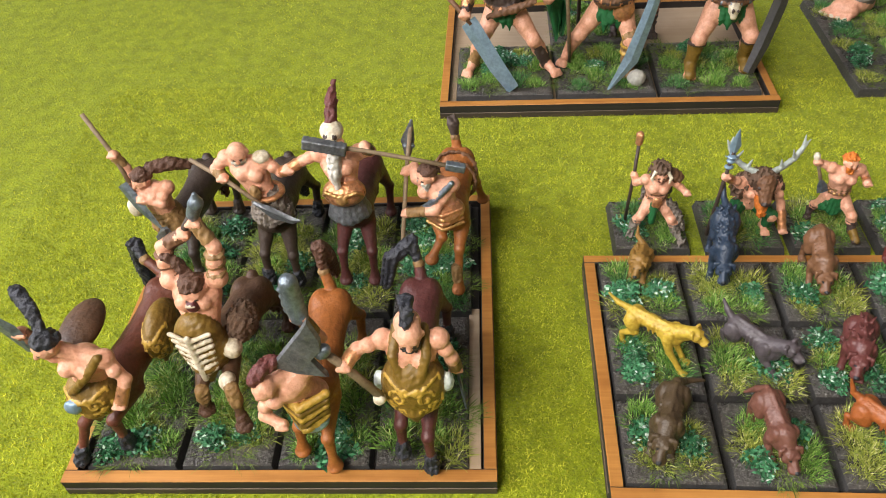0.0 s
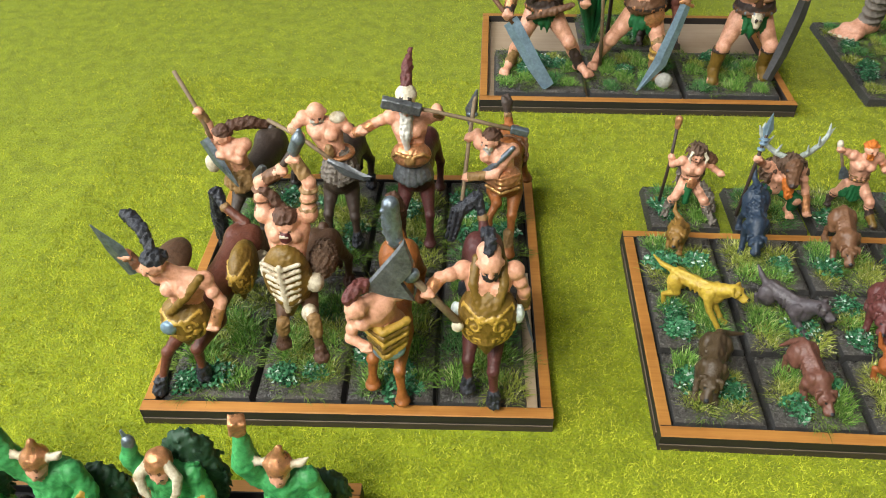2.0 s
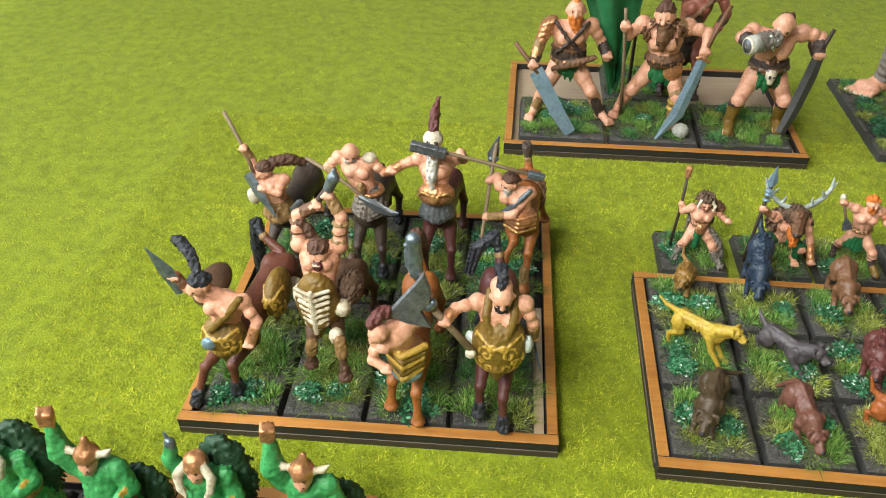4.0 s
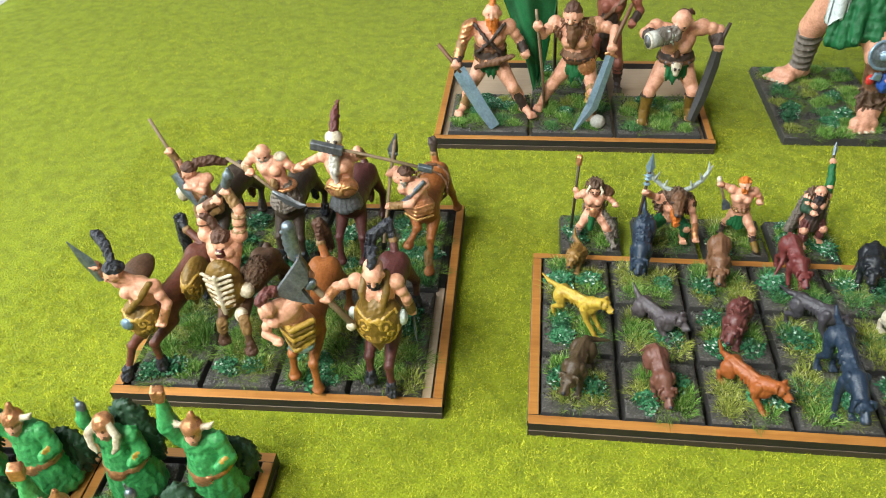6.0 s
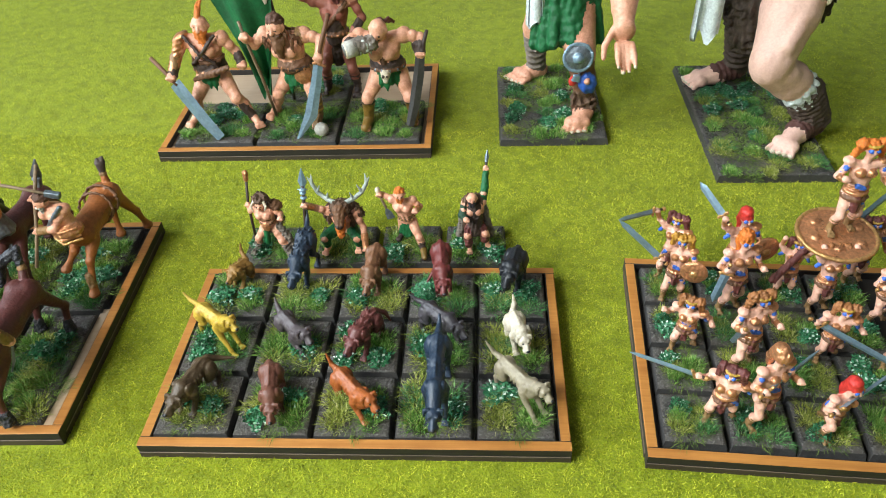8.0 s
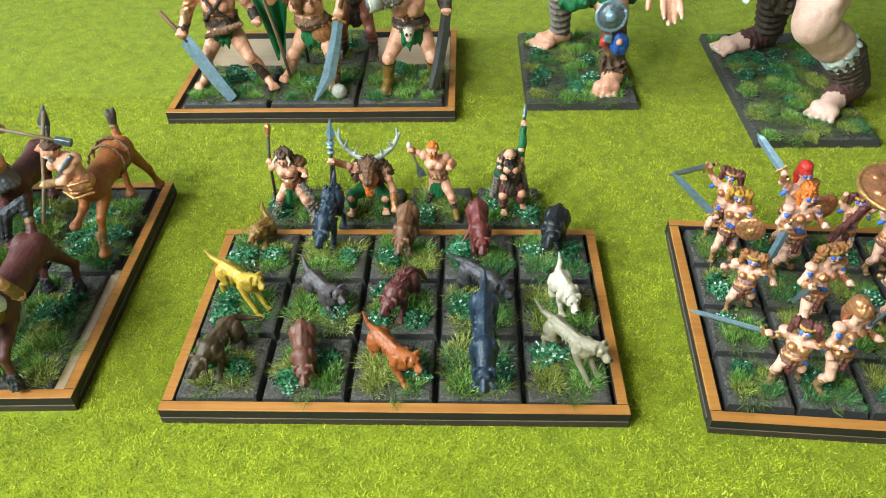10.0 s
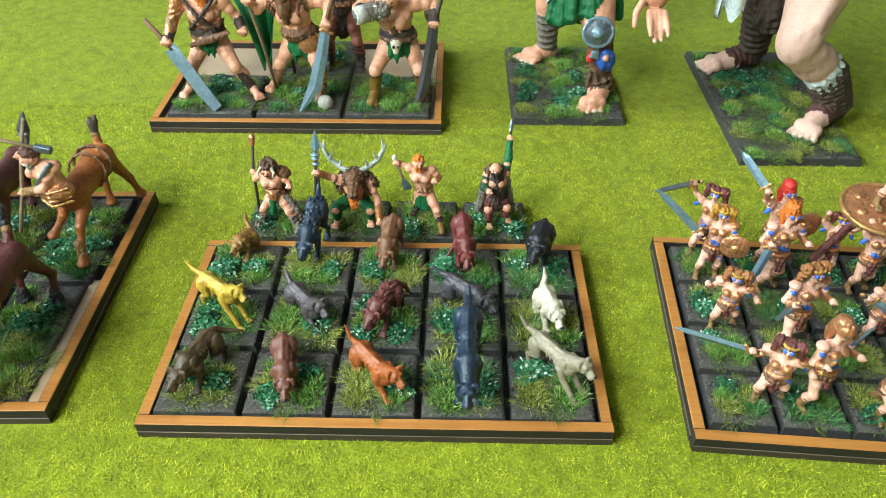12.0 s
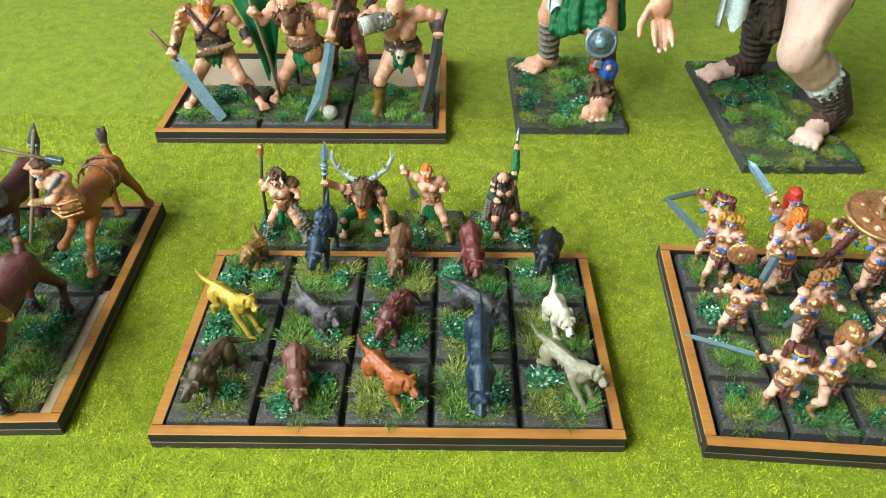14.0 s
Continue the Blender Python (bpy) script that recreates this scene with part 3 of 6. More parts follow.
def face(S, head, fw, b, skin, hair=None, beard=None, bald=False, mouth=True):
    """A head that looks along fw: skull, brow, nose, cheeks, jaw, ears, and what hair it has."""
    head, fw = V(*head), unit(V(*fw))
    side = unit(np.cross(fw, V(0, 0, 1)))
    up = np.cross(side, fw)
    at = lambda s, u, f: head + b * (s * side + u * up + f * fw)
    b = 1.02 * b
    S.ell(head, 1.75 * b, skin)
    S.cap(at(0, -0.7, 0.5), at(0, -1.5, 0.9), 1.25 * b, 0.8 * b, skin)
    S.cap(at(-0.8, 0.35, 1.35), at(0.8, 0.35, 1.35), 0.36 * b, 0.36 * b, skin, 0.3)
    S.cap(at(0, 0.2, 1.65), at(0, -0.45, 2.0), 0.26 * b, 0.40 * b, skin, 0.2)
    for s in (-1, 1):
        S.ell(at(0.8 * s, -0.45, 1.15), 0.5 * b, skin)
        S.ell(at(1.75 * s, -0.1, 0.0), (0.35 * b, 0.35 * b, 0.6 * b), skin, k=0.2)
        S.ell(at(0.6 * s, -0.02, 1.62), 0.22 * b, "leather_dark", k=0.1)
    if mouth:
        S.cap(at(-0.4, -1.0, 1.55), at(0.4, -1.0, 1.55), 0.22 * b, 0.22 * b, "mouth", 0.1)
    if hair and not bald:
        S.ell(at(0, 0.55, -0.35), 1.75 * b, hair, k=0.2)
        for s in (-1, 0, 1):
            S.cap(at(0.7 * s, 1.3, 0.7), at(0.8 * s, 0.2, -1.6), 0.55 * b, 0.7 * b, hair, 0.2)
    if beard:
        for s in (-0.7, 0, 0.7):
            S.cap(at(s, -1.1, 1.1), at(s * 0.5, -2.6, 1.5), 0.7 * b, 0.35 * b, beard, 0.2)
        S.cap(at(-0.6, -0.7, 1.7), at(0.6, -0.7, 1.7), 0.28 * b, 0.28 * b, beard, 0.15)


def fist(S, hand, b, skin):
    h = V(*hand)
    S.ell(h, (1.0 * b, 1.0 * b, 1.1 * b), skin)
    for i in range(4):
        S.ell(h + b * V(-0.75 + 0.5 * i, -0.75, 0.1), 0.38 * b, skin, k=0.15)


def arm(S, sh, el, ha, b, skin, cuff=None, hand=True):
    b = 1.02 * b
    sh, el, ha = V(*sh), V(*el), V(*ha)
    S.ell(sh, 1.55 * b, skin, k=0.15)
    S.cap(sh, el, 1.1 * b, 0.9 * b, skin, 0.2)
    S.ell(sh * 0.45 + el * 0.55 + V(0, -0.3 * b, 0.25 * b), 1.12 * b, skin, k=0.15)
    S.cap(el, el * 0.3 + ha * 0.7, 1.05 * b, 0.75 * b, skin, 0.2)
    S.cap(el * 0.3 + ha * 0.7, ha, 0.85 * b, 0.7 * b, skin)
    if cuff:
        for f in (0.35, 0.5, 0.65, 0.8):
            p = el * (1 - f) + ha * f
            S.cap(p, p + 0.08 * (ha - el), 1.12 * b - 0.2 * f, 1.1 * b - 0.2 * f, cuff, 0.1)
    if hand:
        fist(S, ha, b, skin)


def leg(S, hip, kn, an, toe, b, skin, boot=None):
    b = 1.02 * b
    hip, kn, an, toe = V(*hip), V(*kn), V(*an), V(*toe)
    S.cap(hip, kn, 1.9 * b, 1.2 * b, skin, 0.3)
    S.ell(hip * 0.5 + kn * 0.5 + V(0, -0.55 * b, 0), 1.35 * b, skin, k=0.25)
    S.ell(kn + V(0, -0.3 * b, 0), 1.3 * b, skin)
    low = boot or skin
    mid = kn * 0.6 + an * 0.4 + V(0, 0.45 * b, 0)
    S.cap(kn, mid, 1.15 * b, 1.3 * b, skin)
    S.cap(mid, an, 1.25 * b, 0.85 * b, low)
    ahead = unit((toe - an) * V(1, 1, 0))
    across = np.cross(ahead, V(0, 0, 1))
    S.cap(an, toe - 0.5 * b * ahead, 0.9 * b, 0.7 * b, low, 0.3)
    S.ell(an - 0.5 * b * ahead - V(0, 0, 0.6 * b), 0.85 * b, low, k=0.3)
    S.cap(toe - 0.4 * b * across, toe + 0.4 * b * across, 0.72 * b, 0.72 * b, low, 0.3)
    for i in range(5):
        q = toe + b * ((-0.9 + 0.45 * i) * across + (0.75 - 0.12 * abs(i - 1.5)) * ahead - V(0, 0, 0.25))
        S.cap(toe + b * (-0.6 + 0.3 * i) * across, q, 0.34 * b, 0.27 * b, low, 0.1)
    if boot:
        for f in (0.35, 0.6, 0.85):
            p = kn * (1 - f) + an * f
            S.ell(p + V(0, 0.2 * b, 0), (1.42 * b - 0.35 * f, 1.42 * b - 0.35 * f, 0.4 * b), boot, k=0.1)


def trunk(S, pel, che, shR, shL, b, skin, fw=(0, -1, 0)):
    """Hips to shoulders: belly, ribs, breast muscles, collar and back."""
    pel, che, shR, shL, fw = V(*pel), V(*che), V(*shR), V(*shL), unit(V(*fw))
    side, up = unit(shL - shR), unit(che - pel)
    mid = (pel + che) / 2
    S.path([pel, mid, che], [2.3 * b, 2.1 * b, 2.6 * b], skin)
    for s in (-1, 1):
        S.cap(pel + side * 0.8 * b * s, mid + side * 0.7 * b * s, 1.9 * b, 1.8 * b, skin)
        S.cap(mid + side * 0.9 * b * s, che + side * 1.5 * b * s, 1.8 * b, 2.1 * b, skin)
        S.ell(che + side * 1.35 * b * s + fw * 1.75 * b - up * 0.1 * b, 1.4 * b, skin, k=0.12)
        for n in range(3):
            S.ell(mid + side * 0.62 * b * s + fw * 1.75 * b + up * b * (0.7 - 0.95 * n), 0.7 * b, skin, k=0.1)
    S.cap(shR, che + up * 1.2 * b, 1.25 * b, 1.5 * b, skin)
    S.cap(shL, che + up * 1.2 * b, 1.25 * b, 1.5 * b, skin)


def person(S, pel, che, head, armR, armL, legR, legL, b, skin, fw=(0, -1, 0), hair=None, beard=None, boot=None, cuff=None, look_fw=None, bald=False):
    trunk(S, pel, che, armR[0], armL[0], b, skin, fw)
    S.cap(V(*che) + V(0, 0, 1.5 * b), head, 1.1 * b, 1.0 * b, skin)
    face(S, head, look_fw or fw, b, skin, hair, beard, bald)
    arm(S, *armR, b, skin, cuff)
    arm(S, *armL, b, skin, cuff)
    leg(S, *legR, b, skin, boot)
    leg(S, *legL, b, skin, boot)


def strap(S, pts, r, mat):
    S.path(pts, [r] * len(pts), mat, 0.1)


def belt(S, c, rx, ry, mat, r=0.7, tilt=0.0, studs=None):
    c = V(*c)
    ring = [c + V(rx * math.cos(a), ry * math.sin(a), tilt * math.sin(a)) for a in np.linspace(0, 2 * math.pi, 15)]
    strap(S, ring, r, mat)
    if studs:
        for p in ring[7:]:
            S.ell(p + 0.4 * r * unit(p - c), r * 0.75, studs, k=0.1)


def kilt(S, pel, b, length, mat, flare=1.5, folds=9):
    """A skirt of hanging folds round the hips."""
    p = V(*pel)
    for i in range(folds * 2):
        a = math.pi * i / folds
        out = V(math.cos(a), math.sin(a) * 0.8, 0)
        S.cap(p + 1.6 * b * out + V(0, 0, 0.6 * b), p + flare * 2.0 * b * out - V(0, 0, length * (1 + 0.12 * math.sin(5 * i))), 0.95 * b, 0.8 * b, mat, 0.25)
    S.cap(p + V(0, 0, 0.3 * b), p - V(0, 0, length * 0.6), 2.2 * b, 2.4 * b, mat, 0.3)


def loincloth(S, pel, b, length, mat, seed):
    """Torn strips of cloth hanging from a belt, each ending in a point."""
    rnd, p = random.Random(seed), V(*pel)
    S.cap(p + V(0, 0, 0.4 * b), p - V(0, 0, 0.5 * b), 2.1 * b, 2.2 * b, mat, 0.3)
    for i in range(15):
        a = 2 * math.pi * i / 15
        out = V(math.cos(a), math.sin(a) * 0.85, 0)
        drop = length * rnd.uniform(0.55, 1.15)
        S.path([p + 1.9 * b * out + V(0, 0, 0.5 * b), p + 2.5 * b * out - V(0, 0, 0.6 * drop), p + 2.7 * b * out - V(0, 0, drop)], [0.75 * b, 0.6 * b, 0.15 * b], mat, 0.15)


def shag(S, centre, radius, mat, count, length, seed, down=(0, 0.3, -1)):
    """Locks of fur over an ellipsoid."""
    rnd = random.Random(seed)
    c, r = V(*centre), V(*radius)
    for _ in range(count):
        d = unit(V(rnd.gauss(0, 1), rnd.gauss(0, 1), rnd.gauss(0, 1)))
        p = c + d * r
        S.cap(p, p + length * unit(V(*down) + 0.5 * d), length * 0.30, length * 0.12, mat, 0.15)


def hooved_leg(S, hip, knee, hoof, b, coat, sock, feather=True):
    hip, knee, hoof = V(*hip), V(*knee), V(*hoof)
    fet = knee * 0.25 + hoof * 0.75
    S.path([hip, knee, fet], [2.7 * b, 1.4 * b, 1.05 * b], coat)
    S.ell(knee, 1.65 * b, coat)
    S.cap(fet, hoof, 1.3 * b, 1.9 * b, sock)
    S.ell(hoof - V(0, 0.3, 0), (2.0 * b, 2.1 * b, 1.2 * b), sock)
    if feather:
        for i in range(8):
            a = 2 * math.pi * i / 8
            out = V(math.cos(a), math.sin(a), 0)
            S.cap(fet + out * 0.9 * b + V(0, 0, 1.2 * b), hoof + out * 1.7 * b, 0.7 * b, 0.45 * b, sock, 0.15)


def horse(S, front, rump, coat, legs, sock, tail, tail_mat="hair_black", b=1.0, feather=True):
    """The animal half: barrel from front to rump, four legs (fore right, fore left, hind right, hind left), a bound tail."""
    f, r = V(*front), V(*rump)
    mid = (f + r) / 2 - V(0, 0, 0.8)
    S.path([f, mid, r], [5.2 * b, 4.7 * b, 5.2 * b], coat, 1.2)
    for s in (-1, 1):
        S.ell(r + V(2.2 * s, 1.5, 0.0) * b, (3.6 * b, 5.0 * b, 5.2 * b), coat, k=1.0)
        S.ell(f + V(2.3 * s, 0.5, -1.5) * b, (3.2 * b, 3.8 * b, 4.6 * b), coat, k=1.0)
    for i, (knee, hoof) in enumerate(legs):
        s = -1 if i % 2 == 0 else 1
        hip = (f + V(3.2 * s, -0.5, -3.5) * b) if i < 2 else (r + V(3.4 * s, 2.5, -2.0) * b)
        hooved_leg(S, hip, knee, hoof, b, coat, sock, feather)
    tail = [V(*p) for p in tail]
    S.path([r + V(0, 5, 4) * b, tail[0]], [1.6 * b, 1.3 * b], coat)
    S.ell(tail[0], 1.5 * b, "leather_tan", k=0.2)
    n = len(tail)
    for i in range(7):
        a = 2 * math.pi * i / 7
        off = V(math.cos(a), math.sin(a), 0.3 * math.sin(2 * a)) * 1.5
        S.path([tail[0]] + [p + off * (0.6 + 0.5 * k / n) for k, p in enumerate(tail[1:])], [1.0] + [1.1] * (n - 2) + [0.45], tail_mat, 0.2)


def hide_belly(S, c, r, mat, trim, seed=0):
    """A tooled hide apron with a raised rim and scrollwork."""
    c, r = V(*c), V(*r)
    S.ell(c, r, mat, k=0.3)
    S.cap(c - V(0, r[1] * 0.45, r[2] * 0.55), c - V(0, r[1] * 0.55, r[2] * 1.12), r[0] * 0.5, 0.5, mat, 0.6)
    def on(x, z, lift=0.12):
        """A place on the apron's front, a little proud of it."""
        return c + V(r[0] * x, -(r[1] + lift) * math.sqrt(max(0.05, 1 - x * x - z * z)), r[2] * z)

    strap(S, [on(0.9 * math.cos(t), 0.9 * math.sin(t)) for t in np.linspace(math.pi, 2 * math.pi, 14)], 0.42, trim)
    strap(S, [on(0.85 * math.cos(t), 0.45 + 0.12 * math.sin(3 * t)) for t in np.linspace(math.pi, 0, 10)], 0.4, trim)
    for s in (-1, 1):
        for x, z, wide, turn in ((0.42, 0.12, 0.28, 1), (0.36, -0.42, 0.26, -1), (0.62, -0.22, 0.16, 1), (0.18, 0.38, 0.15, -1)):
            curl = [on(s * (x + wide * (1 - k / 12) * math.cos(k * 0.75)), z + turn * wide * (1 - k / 12) * math.sin(k * 0.75)) for k in range(11)]
            strap(S, curl, 0.30, trim)
    strap(S, [on(0, 0.4), on(0, -0.75)], 0.32, trim)


def crest(S, pts, r, mat):
    """A plume or topknot of several strands through the points."""
    pts = [V(*p) for p in pts]
    for i in range(6):
        off = V(math.cos(i * 1.05), math.sin(i * 1.05), 0.4 * math.cos(2.1 * i)) * r * 0.5
        S.path([p + off * min(1.0, 0.3 + 0.35 * k) for k, p in enumerate(pts)], [r * 0.75] * (len(pts) - 1) + [r * 0.35], mat, 0.2)


# ---- the centaurs ----
CX, CZ = (-121.7, -96.8, -72.0, -47.1), 1.76


def centaur(col, row, label, build, bare=False):
    x, y = CX[col] - 0.8 * row, 29.0 + 0.75 * col + 49.9 * row
    ob = mini("centaur_figurine", x, y, 24.9, 49.6, CZ, label, "figurine", "centaurs in the tray", tufts=18)
    S = Sculpt((x, y, 0), 0.33)
    build(S)
    S.finish("figure", ob)


def swordsman(S):
    sk = "skin"
    horse(S, (-120, 16, 29), (-116, 41, 29), "horse_bay", [((-130, 10, 18), (-133.5, 6, 7)), ((-121, 9, 21), (-122, 10, 9)), ((-121, 49, 17), (-121, 47, 7)), ((-111, 49, 17), (-110, 46, 7))],
          "hair_black", [(-122, 49, 36), (-125, 52, 39), (-127, 54, 28), (-128, 55, 16)])
    trunk(S, (-120.5, 11, 35), (-118.5, 9.5, 45), (-124, 9.5, 47.5), (-112.8, 8.5, 47), 1.5, sk, (-0.35, -1, 0))
    S.cap((-119, 9, 48), (-123, 8, 52), 1.9, 1.7, sk)
    face(S, (-123, 7.5, 53), (-0.7, -1, -0.35), 1.5, sk, "hair_black")
    crest(S, [(-123.5, 9, 56), (-125.5, 12, 59), (-130, 16, 60), (-133, 19, 58)], 1.3, "hair_black")
    arm(S, (-124, 9.5, 47.5), (-130, 13, 46), (-132.5, 13, 50), 1.45, sk, "leather")
    arm(S, (-112.8, 8.5, 47), (-109.5, 7, 41.5), (-111.5, 4, 36), 1.45, sk, "bronze")
    hide_belly(S, (-120.5, 8.5, 34), (6, 5, 6.5), "hide_gold", "trim_gold")
    S.ell((-123, 3.6, 35), (1.9, 1.2, 2.2), "steel_blue", k=0.1)
    strap(S, [(-113, 7, 49), (-117, 5.5, 44), (-122, 5, 39)], 1.0, "hide_gold")
    S.blade([(-131.5, 12, 45), (-134, 12, 53), (-137.5, 12, 60)], [1.8, 2.4, 0.2], 0.5, (1, 0, 0.4), "steel")
    S.ell((-130, 26, 36), (5, 9, 3), "horse_brown", k=0.6)
    hide_belly(S, (-112.5, 30, 31), (3.5, 8, 7), "hide_gold", "trim_gold")
    S.ell((-110, 38, 27), 2.2, "bone")


def ravager(S):
    sk = "skin"
    horse(S, (-97, 24, 31), (-94.5, 45, 25), "horse_brown", [((-98.5, 14, 27), (-99.5, 14, 19)), ((-89.5, 12, 31), (-88, 8.5, 21)), ((-100, 52, 15), (-100, 50, 7)), ((-89, 52, 15), (-89, 50, 7))],
          "hair_brown", [(-95, 51, 25), (-94, 54, 18), (-93, 54, 10)], "hair_brown", feather=False)
    trunk(S, (-97, 22, 36), (-96.5, 26, 49), (-102, 27, 52.5), (-91, 27, 53), 1.6, sk, (0, -1, 0.1))
    face(S, (-96, 24, 52.5), (0.1, -1, -0.35), 1.65, sk, "hair_brown", "hair_brown")
    crest(S, [(-97, 26, 55), (-99, 27, 58), (-101, 27, 60)], 1.3, "hair_brown")
    S.ell((-95.8, 20.8, 50.0), (1.5, 1.0, 1.6), "mouth", k=0.1)
    for q in range(5):
        S.ell((-96.8 + 0.5 * q, 20.1, 50.9), 0.3, "bone", k=0.05)
    arm(S, (-102, 27, 52.5), (-102.5, 30, 60), (-97, 31, 63), 1.6, sk, "leather")
    arm(S, (-91, 27, 53), (-90, 29, 61), (-93.5, 31, 66.5), 1.6, sk, "leather_tan")
    for q in (0.2, 0.5, 0.8):
        S.ell((-91 + q, 27 + 2 * q, 53 + 8 * q), (2.35, 2.35, 0.8), "leather_tan", k=0.1)
        S.ell((-102 - 0.5 * q, 27 + 3 * q, 52.5 + 7.5 * q), (2.3, 2.3, 0.6), "leather", k=0.1)
    S.rod([(-100, 35, 58), (-96, 31, 65), (-92.5, 31, 70)], 0.9, "shaft_dark")
    S.path([(-93, 31, 69), (-91.5, 31, 72), (-91, 31, 74.5)], [1.5, 1.6, 0.6], "steel")
    S.blade([(-105, 35, 54), (-103.5, 34.5, 58), (-102.5, 34, 62)], [1.0, 2.6, 0.8], 0.5, (1, 0, 0.2), "iron")
    S.ell((-97, 20.5, 37.5), (6.2, 4.6, 10), "hide_gold", k=0.3)
    S.cap((-97, 18.5, 32), (-97, 17.5, 26.5), 3.6, 0.6, "hide_gold", 0.5)
    S.ell((-97, 18.7, 38), (4.7, 2.6, 7.8), "leather_dark", k=0.1)
    for n in range(7):
        z = 44 - 2.1 * n
        w = 4.6 - 0.28 * n
        strap(S, [(-97 - w, 17.0, z + 0.9), (-97, 15.4, z), (-97 + w, 17.0, z + 0.9)], 0.58, "bone")
    strap(S, [(-97, 15.6, 45), (-97, 15.4, 30)], 0.75, "bone")
    S.ell((-90, 20, 36), (2.2, 2.4, 2.6), "bone")
    S.ell((-91, 14, 31), (2.0, 2.2, 2.6), "bone")
    S.ell((-89, 27, 38), (3.5, 6, 4.5), "fur", k=0.3)
    S.ell((-103.5, 25, 36), (2, 3, 3), "bone")
    for knee, hoof in (((-98.5, 14, 27), (-99.3, 14, 21)), ((-89.5, 12, 31), (-88.4, 9.5, 24))):
        strap(S, [knee, tuple((a + b) / 2 for a, b in zip(knee, hoof))], 1.7, "leather_tan")


def brute(S):
    sk = "skin"
    horse(S, (-70.5, 15, 29), (-71, 38, 28), "horse_orange", [((-75, 9, 20), (-75.5, 8, 11)), ((-68, 7, 18), (-67.5, 5.5, 8)), ((-76, 47, 16), (-76, 44, 7)), ((-66, 47, 16), (-66, 44, 7))],
          "horse_orange", [(-72.5, 45, 36), (-73, 47, 43), (-72, 49, 38), (-72, 52, 28)], "hair_brown", feather=False)
    trunk(S, (-69.5, 10, 33), (-72.5, 6, 42), (-77, 4.5, 41), (-67, 8.5, 45.5), 1.45, sk, (-0.35, -1, -0.35))
    face(S, (-76, 2.5, 46), (-0.8, -0.8, -0.8), 1.45, sk)
    S.cap((-73, 6, 45), (-75.5, 3, 46), 1.8, 1.7, sk)
    crest(S, [(-77.5, 2.2, 48.8), (-76.3, 3.5, 50.3), (-74.5, 6, 50), (-73.5, 8, 47.5)], 1.5, "hair_auburn")
    arm(S, (-67, 8.5, 45.5), (-64.5, 11, 52), (-67, 9.5, 61), 1.4, sk, "hide_gold")
    arm(S, (-77, 4.5, 41), (-78, 2, 36), (-74, 0.5, 34.5), 1.4, sk)
    S.path([(-67, 9.5, 61), (-67.5, 10, 65), (-67.5, 10.3, 70)], [1.9, 2.1, 1.9], "steel")
    for k in range(4):
        S.ell((-67.5 - 1.5, 9.4, 63 + 2 * k), 0.75, "steel", k=0.1)
    for n in range(5):
        z = 38 - 2.1 * n
        strap(S, [(-75.5 + 0.4 * n, 6.5, z), (-70.5, 3.0, z - 1.0), (-65 - 0.3 * n, 6.5, z)], 1.0, "hide_gold" if n % 2 else "trim_gold")
    S.ell((-70, 6.5, 27.5), (4.2, 3.4, 2.4), "steel_blue")


def axeman(S):
    sk = "skin"
    horse(S, (-46.5, 17, 29), (-47.5, 41, 29), "horse_maroon", [((-50.5, 10, 20), (-50.5, 8, 11)), ((-44, 8, 18), (-43.5, 6, 8)), ((-53, 50, 16), (-53, 47, 7)), ((-42, 50, 16), (-42, 47, 7))],
          "hair_black", [(-48, 48, 36), (-50, 51, 41), (-55, 48, 38), (-57, 46, 30)])
    trunk(S, (-46, 13, 35), (-46, 13.5, 45.5), (-52, 14, 48), (-40, 14, 48.5), 1.6, sk)
    face(S, (-45.8, 11.5, 53), (0.1, -1, -0.4), 1.6, sk, None, "hair_black")
    S.ell((-46.2, 13.5, 54.5), (2.9, 2.9, 2.4), sk)
    crest(S, [(-46, 11.5, 56.3), (-46, 13.5, 58.5), (-46.5, 17, 57.5), (-47, 19, 54)], 1.3, "hair_black")
    arm(S, (-52, 14, 48), (-57.5, 12, 47), (-60, 8.5, 45.5), 1.55, sk, "bronze")
    arm(S, (-40, 14, 48.5), (-37.5, 13.5, 42.5), (-37, 17, 34), 1.55, sk, "leather_tan")
    S.rod([(-65.5, 8, 54), (-60, 8.5, 45.5), (-52.5, 6, 38)], 1.0, "shaft")
    S.plate([(-64.5, 7, 63.5), (-66.3, 6.9, 60.5), (-75, 6.2, 48.5), (-69.5, 6, 46.3), (-62.8, 6, 45.2), (-65.8, 6.6, 50.5), (-63.2, 7, 53.5), (-62.8, 7, 57)], 1.6, "iron")
    S.ell((-53, 5.8, 37.5), 1.5, "bone")
    S.ell((-63.5, 7.6, 51.8), (1.7, 1.6, 2.2), "steel", (0, 40, 0))
    hide_belly(S, (-46, 11, 36.5), (7.2, 6, 9.5), "hide_gold", "trim_gold")
    for s in (-1, 1):
        strap(S, [(-46 + 3 * s, 15, 51), (-46 + 3.6 * s, 9.8, 47.5), (-46 + 2 * s, 7.5, 42)], 1.1, "hide_gold")
        S.ell((-46 + 7.6 * s, 11, 37), (1.3, 1.8, 2.8), "cloth_white")
    S.blade([(-36.8, 17, 33), (-35.5, 13, 30), (-34.5, 9, 29)], [0.8, 1.2, 0.2], 0.4, (0, 0, 1), "steel")


